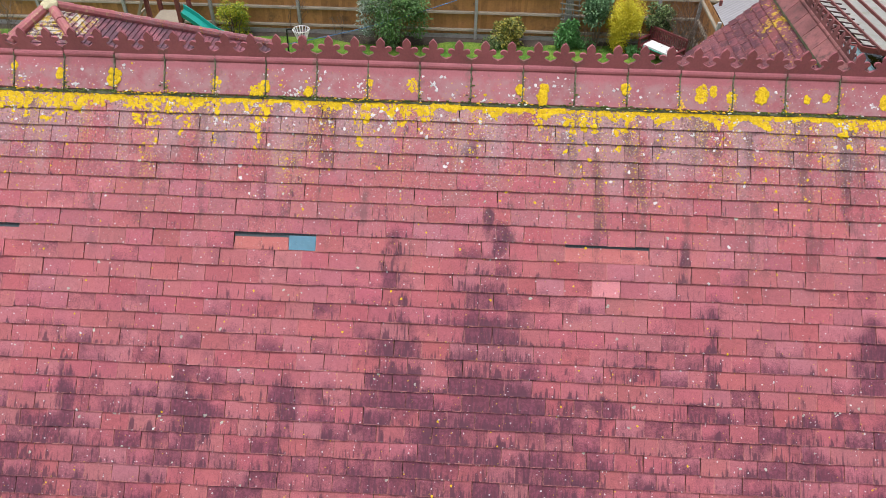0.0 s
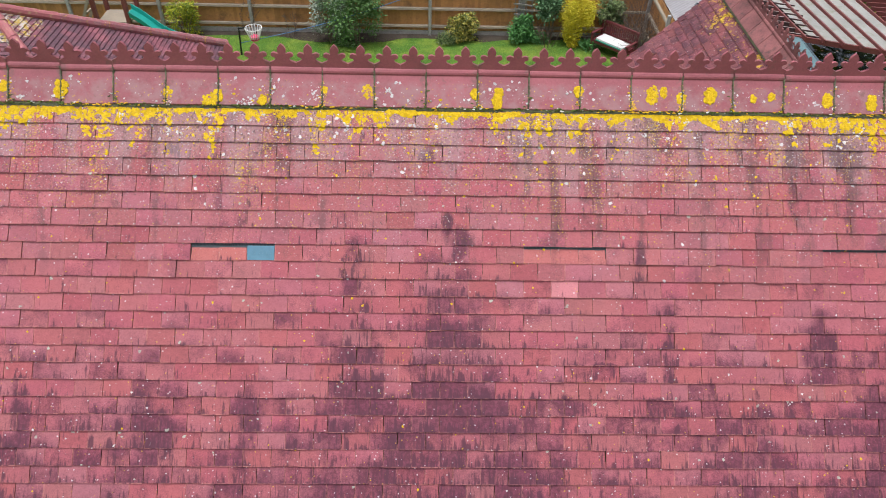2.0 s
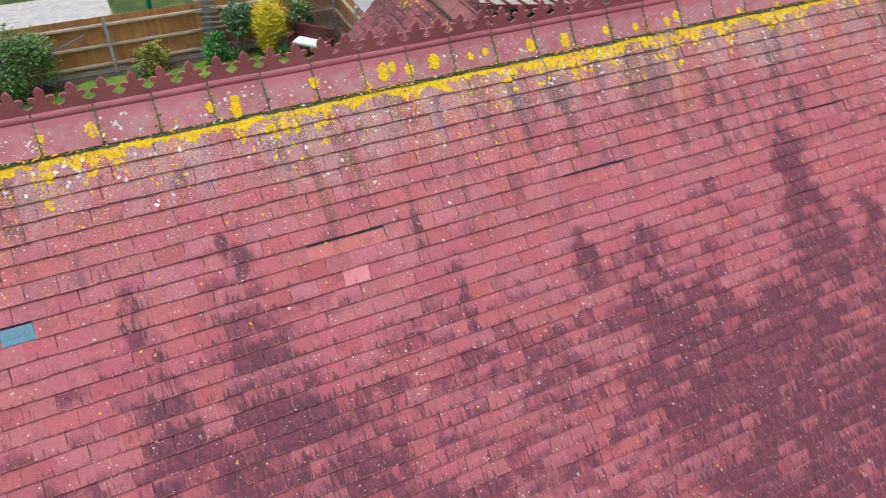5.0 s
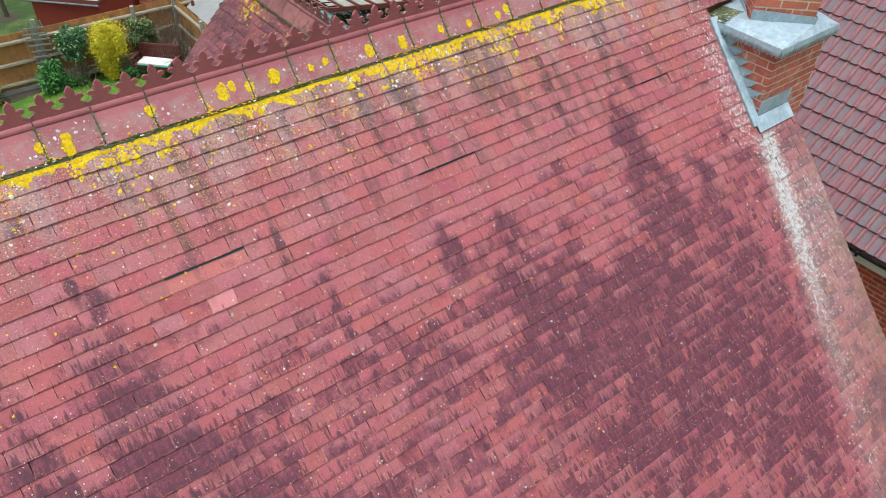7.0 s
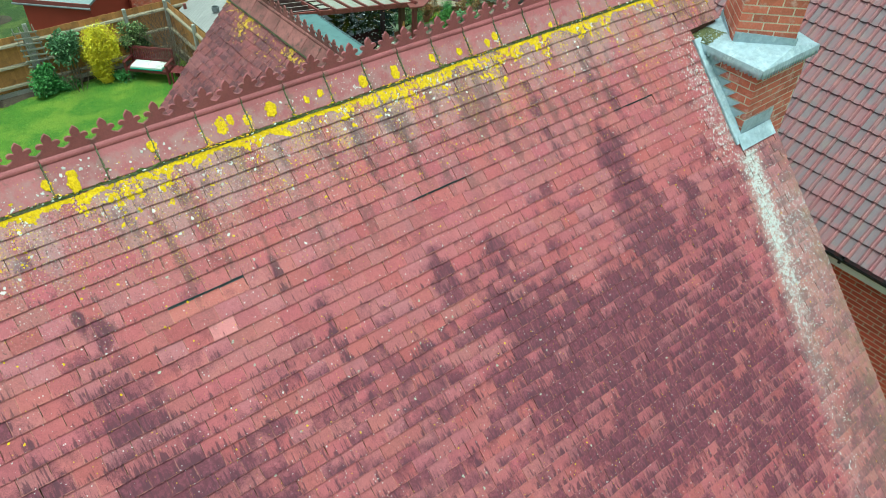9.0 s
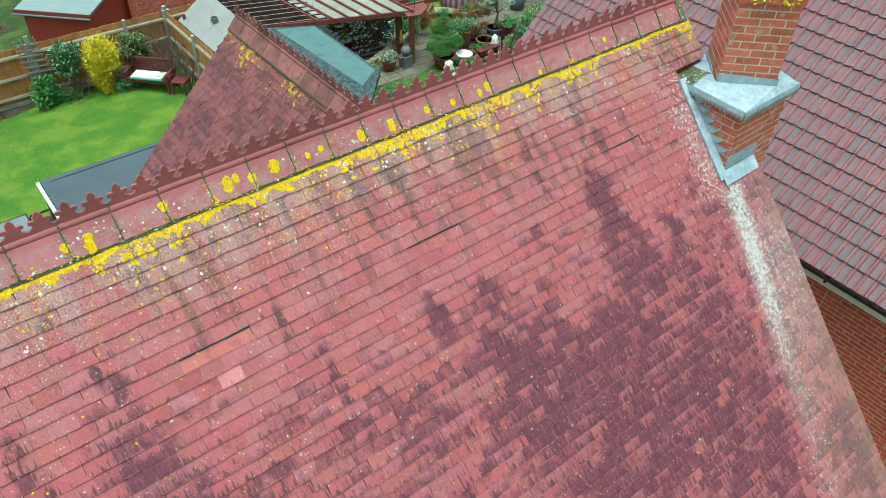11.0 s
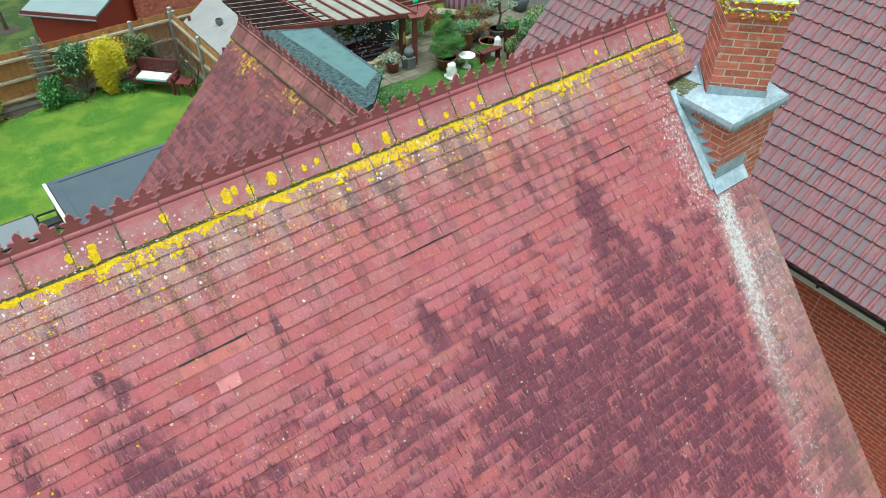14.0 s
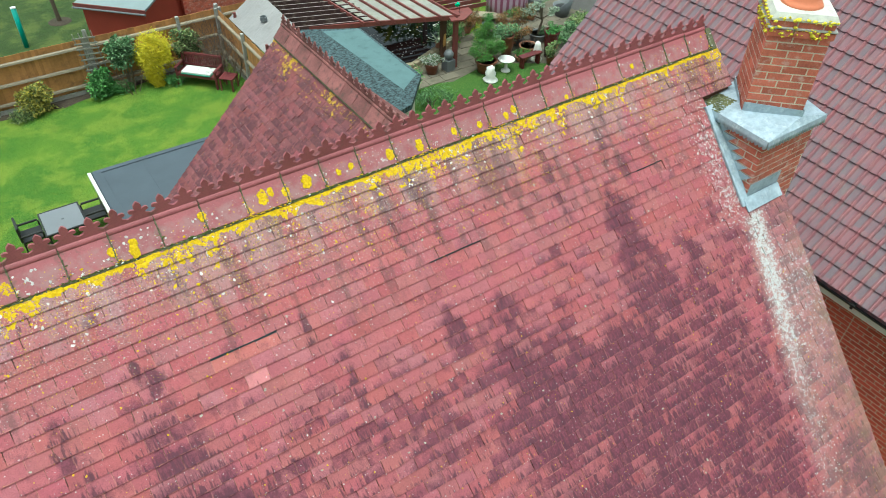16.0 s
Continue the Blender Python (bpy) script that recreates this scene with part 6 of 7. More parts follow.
def pergola():
    p = thing("pergola", "red brown timber pergola with open slats and white roof sheets", "pergola", (11.0, 17.0, 0))
    zt = 1.80
    for x, y in ((13.0, 15.15), (8.5, 16.9), (14.6, 19.4), (8.5, 20.0), (12.0, 20.2)):
        bm = B()
        box(bm, x - 0.07, x + 0.07, y - 0.07, y + 0.07, -0.02, zt - 0.06, None, 0.01)
        part("post", bm, M_MAROON2, p)

    def front(x):
        return 15.28 + (13.1 - x) * 0.385
    bm = B()
    bar(bm, (8.3, front(8.3), zt - 0.06), (13.2, front(13.2), zt - 0.06), 0.06, 0.15)
    part("front_beam", bm, M_MAROON2, p)
    bm = B()
    bar(bm, (8.2, 20.1, zt - 0.06), (14.7, 19.9, zt - 0.06), 0.06, 0.15)
    part("back_beam", bm, M_MAROON2, p)
    for i in range(11):
        y = 16.60 + i * 0.36
        bm = B()
        bar(bm, (8.15, y + 0.55, zt - 0.03), (10.65, y - 0.28, zt - 0.03), 0.036, 0.15, 0.005)
        slat = part("slat", bm, M_SLAT, p)
        # added pale strip: the highlight on the slat's top, put into its colour
        bm = B()
        bar(bm, (8.15, y + 0.55, zt + 0.05), (10.65, y - 0.28, zt + 0.05), 0.028, 0.006)
        part("top_edge", bm, M_SLAT_HIGHLIGHT, slat, "pale strip painted as the highlight on the slat's top edge")
    bm = B()
    bar(bm, (9.75, 16.6, zt - 0.13), (9.75, 20.1, zt - 0.13), 0.05, 0.07)
    part("cross_beam", bm, M_MAROON2, p)
    for i in range(13):
        y = 15.75 + i * 0.34
        bm = B()
        bar(bm, (13.05, y, zt - 0.02), (14.55, y - 0.5 + 0.3, zt - 0.02), 0.035, 0.13)
        part("slat", bm, M_MAROON2, p)
    xs = [10.15, 10.62, 11.1, 11.57, 12.05, 12.55, 13.05]
    for i, x in enumerate(xs):
        bm = B()
        bar(bm, (x, front(x) - 0.16, zt + 0.03), (x - 0.32, 20.1, zt + 0.03), 0.05, 0.12, 0.006)
        part("rafter", bm, M_MAROON2, p)
        if i < len(xs) - 1:
            x2 = xs[i + 1]
            bm = B()
            q = [(x + 0.03, front(x) + 0.05), (x2 - 0.03, front(x2) + 0.05), (x2 - 0.35, 20.0), (x - 0.29, 20.0)]
            if i == 0:
                q[0], q[3] = (x + 0.2, front(x) + 0.05), (x - 0.15, 20.0)
            prism(bm, q, zt + 0.0, zt + 0.008, "z")
            part("roof_sheet", bm, M_SHEET, p, "clouded white roof sheet")
    bm = B()
    prism(bm, [(12.75, 15.05), (13.15, 14.9), (13.75, 15.25), (13.85, 15.65), (13.3, 15.8), (12.9, 15.5)], zt - 0.06, zt - 0.01, "z")
    part("corner_shelf", bm, M_MAROON2, p)
    bm = B()
    box(bm, 12.80, 12.97, 15.62, 15.79, 0.0, zt - 0.1, None, 0.02)
    part("inner_post", bm, M_WOODDARK, p)
    c = thing("wall_sculpture", "carved golden wood figure on the pergola post", "carving", (12.87, 15.6, 0.5))
    bm = B()
    blob(bm, (12.87, 15.585, 0.85), 0.09, (0.6, 0.4, 2.6), 2, 0.3, 3.0)
    part("carving", bm, plain("golden wood", (0.50, 0.27, 0.08), 0.6, 0.3), c)
    o = thing("garden_ornament", "green glass ornament on a spike", "ornament", (13.3, 15.4, zt - 0.01))
    bm = B()
    tube(bm, (13.3, 15.4, zt - 0.02), (13.3, 15.4, zt + 0.3), 0.008, 0.008, 6)
    part("spike", bm, M_BLACK, o)
    bm = B()
    blob(bm, (13.22, 15.4, zt + 0.3), 0.07, (1.2, 0.8, 1), 2, 0.3, 5.0)
    part("glass", bm, plain("green glass", (0.02, 0.45, 0.22), 0.15, 0.3), o)


pergola()


def pond():
    p = thing("pond", "dark raised pond with a stone edge", "pond", (13.0, 17.5, 0), kind="structure")
    o = [(9.2, 16.4), (10.6, 15.95), (11.7, 15.75), (12.5, 16.1), (14.1, 16.75), (15.6, 17.6), (15.0, 19.6), (9.2, 20.2)]
    bm = B()
    prism(bm, o, 0.05, 0.2, "z")
    part("water", bm, M_WATER, p, "dark still water")
    rng = random.Random(3)
    for (a, b) in zip(o, o[1:6]):
        a, b = Vector((*a, 0)), Vector((*b, 0))
        n = max(2, int((b - a).length / 0.26))
        for i in range(n):
            for r in range(2):
                f = (i + (0.5 if r else 0)) / n
                if f > 1:
                    continue
                c = a.lerp(b, f)
                bm = B()
                box(bm, -0.125, 0.125, -0.10, 0.10, 0.0, 0.135, Matrix.Translation((c.x, c.y - 0.06, 0.145 * r)) @ Matrix.Rotation(math.atan2((b - a).y, (b - a).x) + rng.gauss(0, 0.05), 4, "Z"), 0.02)
                part("stone", bm, M_STONE, p)


def petals():
    """Pale leaves and petals lying on the pond."""
    rng = random.Random(44)
    vs, fs = [], []
    for i in range(420):
        x, y = rng.uniform(9.6, 14.6), rng.uniform(16.4, 19.5)
        a, r = rng.uniform(0, 6.28), rng.uniform(0.012, 0.035)
        b = len(vs)
        vs += [(x + r * math.cos(a + q * 1.2566), y + r * math.sin(a + q * 1.2566), 0.203 + 0.004 * (q % 2)) for q in range(5)]
        fs.append(tuple(range(b, b + 5)))
    me = bpy.data.meshes.new("petals")
    me.from_pydata(vs, [], fs)
    me.materials.append(leaf_mat("fallen pale leaf", (0.45, 0.42, 0.36), (0.7, 0.68, 0.62), (0.3, 0.12, 0.04), 0.15))
    tagged(new("petals", me), "pale fallen leaves floating on the pond", "leaves", kind="stuff")


pond()
petals()


def side_lawn():
    bm = B()
    prism(bm, [(8.7, 9.0), (17.5, 9.0), (17.5, 13.2), (14.3, 14.9), (12.4, 14.5), (10.8, 15.0), (8.7, 15.6)], -0.1, 0.004, "z")
    solo("side_lawn", bm, M_GRASS3, "fresh green lawn beside the paving", kind="structure")


side_lawn()


def patio():
    p = tagged(new("pavement"), "buff stone paving beside the pond", kind="structure")
    rng = random.Random(6)
    bm = B()
    prism(bm, [(10.9, 14.9), (12.4, 14.35), (14.2, 14.75), (17.0, 13.0), (20.5, 13.0), (20.5, 17.8), (15.8, 17.4), (14.2, 16.5), (12.5, 15.8)], -0.02, 0.006, "z")
    part("bedding", bm, M_PAVE, p)
    bm = B()
    box(bm, -0.29, 0.29, -0.19, 0.19, 0.0, 0.03, None, 0.006)
    me = bpy.data.meshes.new("slab")
    bmesh.ops.recalc_face_normals(bm, faces=bm.faces)
    bm.to_mesh(me)
    bm.free()
    me.materials.append(M_PAVE)
    for i in range(13):
        for j in range(9):
            x, y = 11.0 + 0.6 * i + (0.3 if j % 2 else 0), 14.3 + 0.4 * j
            t = (x - 11.0)
            if y < 14.45 + (0.12 * t if t < 3 else 0.2) or y > 15.7 + 0.28 * t or y > 17.4:
                continue
            o = new("slab", me)
            o.parent = p
            o.matrix_basis = pose(x, y, rng.uniform(-0.012, 0.0), 0, 0, rng.gauss(0, 1.2))


patio()


def pot(label, at, r, h, mat, category="pot", rim=True, name="plant_pot"):
    bm = B()
    pr = [(r * 0.72, 0), (r * 0.92, h * 0.6), (r, h * 0.9), (r * 1.08, h * 0.92), (r * 1.08, h), (r * 0.92, h), (r * 0.9, h * 0.9)]
    lathe(bm, pr, 18, Matrix.Translation(at))
    p = thing(name, label, category, at)
    part("vessel", bm, mat, p, "", True)
    bm = B()
    lathe(bm, [(r * 0.9, h * 0.86), (r * 0.9, h * 0.9)], 14, Matrix.Translation(at))
    part("compost", bm, M_SOIL, p)
    return p


def potted():
    z = 0.02
    # agave
    pot("terracotta pot holding a striped agave", (13.05, 16.2, 0.29), 0.13, 0.22, M_TERRA2)
    a = thing("agave", "spiky cream striped agave in a pot", "plant", (13.05, 16.2, 0.47))
    rng = random.Random(9)
    for i in range(15):
        t, e = rng.uniform(0, 6.28), rng.uniform(0.5, 1.3)
        d = Vector((math.cos(t) * math.cos(e), math.sin(t) * math.cos(e), math.sin(e)))
        s = Vector((-math.sin(t), math.cos(t), 0))
        bm = B()
        pts = []
        l = rng.uniform(0.35, 0.55)
        for f, w in ((0, 0.03), (0.35, 0.04), (0.7, 0.025), (1, 0.002)):
            c = Vector((13.05, 16.2, 0.47)) + d * l * f + Vector((math.cos(t), math.sin(t), -0.4)) * 0.12 * f * f
            pts.append((bm.verts.new(c - s * w), bm.verts.new(c + Vector((0, 0, -0.012))), bm.verts.new(c + s * w)))
        for q, r in zip(pts, pts[1:]):
            bm.faces.new((q[0], q[1], r[1], r[0]))
            bm.faces.new((q[1], q[2], r[2], r[1]))
        part("agave_leaf", bm, L_AGAVE, a)
    pot("brown planter of white flowers", (12.1, 15.2, z), 0.24, 0.38, M_TERRA)
    shrub("white flowering trailing plant in the planter", "plant", (12.1, 15.2, 0.38), (0.34, 0.3, 0.14), leaf_mat("white blossom", (0.5, 0.5, 0.45), (0.72, 0.72, 0.68), (0.10, 0.17, 0.06), 0.5), 900, 0.06, 31, 3, name="flowering_plant")
    s = thing("stone_sphere", "grey stone ball on a square pedestal", "ornament", (12.72, 15.1, z))
    bm = B()
    box(bm, 12.55, 12.89, 14.93, 15.27, z, 0.42, None, 0.015)
    part("pedestal", bm, M_GREYPOT, s)
    bm = B()
    bmesh.ops.create_uvsphere(bm, u_segments=20, v_segments=12, radius=0.17, matrix=Matrix.Translation((12.72, 15.1, 0.58)))
    part("ball", bm, M_GREYPOT, s, "", True)
    # the collection of pots towards the neighbour
    pot("large brown glazed pot with a clipped juniper", (13.75, 14.35, z), 0.36, 0.42, M_TERRA)
    shrub("bright green juniper in a brown pot", "shrub", (13.75, 14.35, 0.40), (0.55, 0.50, 0.28), L_PINE, 5200, 0.055, 32, width=0.32, name="potted_shrub", lift=0.42)
    shrub("bright green juniper standing behind", "shrub", (14.75, 15.55, 0.0), (0.46, 0.42, 0.34), L_PINE, 4600, 0.055, 33, width=0.32, name="potted_shrub", lift=0.75)
    pot("tall brown chimney style planter", (14.95, 14.75, z), 0.22, 0.85, M_TERRA)
    shrub("grey leaved plant in the tall planter", "plant", (14.95, 14.75, 0.82), (0.42, 0.36, 0.22), L_GREY, 900, 0.07, 34, 4, name="potted_plant")
    shrub("rusty bronze dwarf maple", "shrub", (15.9, 15.4, 0.0), (0.55, 0.5, 0.5), L_RUST, 2400, 0.06, 35, name="potted_shrub", lift=0.7)
    pot("grey pot under the bronze maple", (15.9, 15.4, z), 0.28, 0.3, M_GREYPOT)
    pot("wide shallow terracotta bowl of earth", (15.95, 14.75, z), 0.32, 0.22, M_TERRA2)
    twiggy("leafless bonsai in a terracotta bowl", (15.95, 14.75, 0.2), 0.7, 0.6, 36, 6, name="bonsai")
    pot("tall dark red glazed jar", (16.35, 14.05, z), 0.26, 0.95, M_GLAZE)
    shrub("green plant in the red jar", "plant", (16.35, 14.05, 0.9), (0.28, 0.26, 0.16), L_LOW, 420, 0.08, 37, 3, name="potted_plant")
    pot("slate grey bowl of bonsai", (16.75, 15.2, z), 0.32, 0.3, M_GREYPOT)
    cl = thing("cloud_tree", "cloud pruned silver green bonsai tree", "tree", (17.6, 15.85, 0.26))
    bm = B()
    tube(bm, (17.6, 15.85, 0.26), (17.7, 15.8, 0.8), 0.05, 0.04, 8)
    tube(bm, (17.7, 15.8, 0.8), (17.6, 15.9, 1.4), 0.04, 0.025, 8)
    for q in ((17.2, 16.1, 1.05), (18.0, 15.6, 1.1), (17.3, 15.7, 1.5), (17.9, 16.1, 1.55)):
        tube(bm, (17.68, 15.82, 0.85), q, 0.025, 0.012, 6)
    part("trunk", bm, M_BARK, cl)
    vs, fs = [], []
    for i, (q, r) in enumerate((((17.2, 16.1, 1.1), 0.3), ((18.05, 15.6, 1.15), 0.3), ((17.3, 15.7, 1.5), 0.28), ((17.9, 16.1, 1.6), 0.26), ((17.6, 15.9, 1.65), 0.28))):
        v2, f2 = crown(random.Random(50 + i), q, (r, r, r * 0.55), 420, 0.06, 0.6, 6, 0.3)
        fs += [tuple(len(vs) + j for j in f) for f in f2]
        vs += v2
    leaves("crown", cl, L_SILVER, vs, fs)
    cl.matrix_basis = pose(16.75, 15.2, 0.26)
    pot("low terracotta pot holding green succulents", (15.3, 14.3, z), 0.24, 0.18, M_TERRA2)
    shrub("low green succulent in its pot", "plant", (15.3, 14.3, 0.17), (0.28, 0.25, 0.12), L_PINE, 500, 0.06, 38, 2, name="potted_plant")
    shrub("pale green plants at the edge of the paving", "plant", (18.5, 14.9, 0.0), (0.5, 0.5, 0.35), L_PALE, 1200, 0.09, 39, name="potted_plant")
    shrub("grey green plants beside the paving", "plant", (17.6, 14.3, 0.0), (0.45, 0.4, 0.4), L_GREY, 1100, 0.09, 40, name="potted_plant")
    shrub("marginal plants at the pond edge", "plant", (14.2, 16.9, 0.2), (0.5, 0.4, 0.3), L_PALE, 900, 0.09, 41, width=0.25, name="pond_plant")
    shrub("bronze marginal plants at the pond edge", "plant", (15.2, 17.2, 0.2), (0.4, 0.35, 0.35), L_RUST, 700, 0.09, 42, width=0.25, name="pond_plant")
    shrub("straggling plant beside the felt roof", "plant", (10.6, 14.3, 0.0), (0.45, 0.4, 0.5), L_LOW, 1100, 0.08, 43, name="climber")
    shrub("wispy grey herb beside the wall", "plant", (10.9, 13.4, 0.0), (0.7, 0.4, 0.3), L_GREY, 900, 0.09, 44, width=0.2, name="herb")
    pot("round grey bowl with a small conifer", (16.9, 16.8, z), 0.26, 0.22, M_GREYPOT)
    shrub("small green conifer in a grey bowl", "plant", (16.9, 16.8, 0.2), (0.28, 0.26, 0.2), L_PINE, 500, 0.06, 45, 3, name="potted_plant")
    # small pots crowded on the paving and along the pond wall
    rng = random.Random(71)
    mats = (L_PINE, L_LOW, L_GREY, L_PALE, L_RUST, L_LIME)
    words = ("feathery green", "glossy green", "grey green", "pale green", "bronze", "yellow green")
    for i, (x, y) in enumerate(((13.3, 16.55), (13.9, 16.35), (14.6, 16.6), (15.4, 16.55), (14.3, 15.0), (15.4, 15.2), (16.1, 16.6), (17.0, 15.1), (16.9, 14.4), (15.9, 15.4), (18.2, 14.2), (17.7, 16.7), (14.9, 16.1), (16.0, 13.6), (19.2, 15.3), (18.6, 13.6))):
        q = rng.randrange(6)
        r, h = rng.uniform(0.13, 0.2), rng.uniform(0.15, 0.3)
        zz = 0.29 if i < 4 else z
        pot("small %s pot on the paving" % ("grey stoneware", "brown glazed", "worn terracotta")[i % 3], (x, y, zz), r, h, (M_GREYPOT, M_TERRA, M_TERRA2)[i % 3])
        shrub("small %s plant in a pot" % words[q], "plant", (x, y, zz + h * 0.9), (r * 1.5, r * 1.4, rng.uniform(0.14, 0.3)), mats[q], 520, 0.07, 300 + i, 3, name="potted_plant", width=rng.choice((0.25, 0.5)))
    # white figures become plain shapes
    for i, (x, y, h, r) in enumerate(((13.5, 13.75, 0.52, 0.26), (15.75, 14.05, 0.72, 0.2), (17.0, 13.75, 0.4, 0.2))):
        bm = B()
        lathe(bm, [(r, z), (r * 0.95, 0.12 * h), (r * 0.6, 0.3 * h), (r * 0.75, 0.55 * h), (r * 0.5, 0.75 * h), (r * 0.55, 0.9 * h), (r * 0.2, h)], 14, Matrix.Translation((x, y, 0)))
        for v in bm.verts:
            v.co += noise.noise_vector(v.co * 5) * 0.04
            v.co.z = max(v.co.z, z)
        solo("statue", bm, M_STATUE, "white cast stone garden ornament on the paving", "statue", smooth=True)
    bath = thing("bird_bath", "white cast stone bird bath on a short stem", "bird bath", (14.35, 14.0, z))
    bm = B()
    lathe(bm, [(0.17, z), (0.15, z + 0.04), (0.06, z + 0.08), (0.05, z + 0.30), (0.09, z + 0.34)], 16, Matrix.Translation((14.35, 14.0, 0)))
    part("stem", bm, M_STATUE, bath, "", True)
    bm = B()
    lathe(bm, [(0.08, z + 0.34), (0.24, z + 0.39), (0.29, z + 0.44), (0.26, z + 0.44), (0.10, z + 0.40)], 20, Matrix.Translation((14.35, 14.0, 0)))
    part("bowl", bm, M_STATUE, bath, "", True)
    b = thing("log_table", "dark red lacquered low table", "table", (14.8, 14.3, z))
    bm = B()
    box(bm, 14.85, 15.75, 13.75, 14.0, 0.4, 0.45, None, 0.01)
    part("tabletop", bm, M_GLAZE, b)
    for x in (14.95, 15.65):
        bm = B()
        box(bm, x - 0.04, x + 0.04, 13.78, 13.96, z, 0.4)
        part("leg", bm, M_GLAZE, b)


potted()


def drum_and_chairs():
    d = thing("water_tank", "large translucent tank with faded purple stripes", "tank", (17.3, 17.6, 0))
    bm = B()
    lathe(bm, [(0.80, 0.03), (0.82, 0.5), (0.84, 1.35), (0.82, 1.36), (0.79, 0.6)], 32, Matrix.Translation((17.3, 17.75, 0)))
    k = Nodes("striped tank")
    s = k.n("SeparateXYZ", {0: k.pos()}).outputs
    ang = k.math("ARCTAN2", k.math("SUBTRACT", s[1], 17.75), k.math("SUBTRACT", s[0], 17.3))
    st = k.math("SINE", k.math("MULTIPLY", ang, 22.0))
    c = k.mix(k.ramp(k.math("ADD", st, k.math("MULTIPLY", k.noise(6), 0.8)), 0.2, 0.9), (0.36, 0.27, 0.33), (0.20, 0.06, 0.11))
    part("vessel", bm, k.done(c, 0.4, k.noise(20), 0.2), d, "", True)
    bm = B()
    lathe(bm, [(0.85, 1.33), (0.88, 1.35), (0.88, 1.40), (0.83, 1.40), (0.83, 1.34)], 32, Matrix.Translation((17.3, 17.75, 0)))
    part("rim", bm, M_MAROON2, d)
    for x, y, t in ((18.35, 17.35, 200), (19.0, 16.4, 220)):
        c = thing("tub_chair", "dark grey woven tub chair on the paving", "chair", (x, y, 0.01), t, "tub chairs on the paving")
        m = world_of(c)
        bm = B()
        rings = []
        n = 20
        for r, zz in ((0.26, 0.0), (0.33, 0.25), (0.40, 0.42), (0.37, 0.42), (0.30, 0.30)):
            rings.append([bm.verts.new((r * math.cos(2 * math.pi * i / n), r * math.sin(2 * math.pi * i / n), zz + (0.42 if zz > 0.4 else 0.1 * (zz > 0.24)) * max(0, math.sin(2 * math.pi * i / n) * 0.8 + 0.2))) for i in range(n)])
        for a, b in zip(rings, rings[1:]):
            for i in range(n):
                bm.faces.new((a[i], a[(i + 1) % n], b[(i + 1) % n], b[i]))
        bm.faces.new(rings[0][::-1])
        bm.faces.new(rings[-1])
        bm.transform(m)
        part("shell", bm, M_GREYPOT, c, "", True)
        bm = B()
        lathe(bm, [(0.29, 0.28), (0.30, 0.34), (0.26, 0.36)], 18, m)
        part("seat_pad", bm, M_WICKER, c, "", True)
    w = thing("white_board", "white panel leaning beside the paving", "panel", (19.8, 16.6, 0))
    bm = B()
    box(bm, -0.7, 0.7, -0.03, 0.03, 0.0, 1.3, pose(19.9, 16.4, 0, -8, 0, -55), 0.01)
    part("panel", bm, M_SHEETW, w)
    p = thing("planks", "grey boards laid over the pond edge", "boards", (16.0, 18.0, 0))
    bm = B()
    bar(bm, (15.3, 18.2, 0.25), (16.9, 16.9, 0.25), 0.5, 0.04)
    part("board", bm, M_RAIL, p)
    r = thing("rock", "pale rock beside the pond", "rock", (16.2, 19.0, 0))
    bm = B()
    blob(bm, (15.9, 18.9, 0.3), 0.5, (1, 0.7, 0.8), 3, 0.25, 7.0)
    part("stone", bm, plain("pale limestone", (0.42, 0.41, 0.38), 0.9, 0.4, 12, 3), r)


drum_and_chairs()


# ---------------------------------------------------------------- beyond the fence
def shed():
    s = thing("shed", "red painted timber shed with a pale felt roof", "shed", (4.6, 23.0, 0), -45.0)
    m = world_of(s)
    bm = B()
    box(bm, -1.15, 1.15, -1.0, 1.4, 0, 1.62, m)
    part("wall", bm, M_RED, s)
    bm = B()
    prism(bm, [(-1.18, 1.56), (1.55, 1.85), (1.55, 1.92), (-1.18, 1.63)], -1.28, 1.28, "x")
    bm.transform(m)
    part("roof", bm, M_SHEDFELT, s, "pale grey felt roof")
    bm = B()
    box(bm, -1.3, 1.3, -1.22, -1.185, 1.46, 1.64, m)
    part("fascia", bm, M_MAROON2, s)
    bm = B()
    a, b = m @ Vector((-1.32, -1.26, 1.50)), m @ Vector((1.32, -1.26, 1.50))
    tube(bm, a, b, 0.035, 0.035, 8)
    part("gutter", bm, M_GREYPOT, s)


shed()


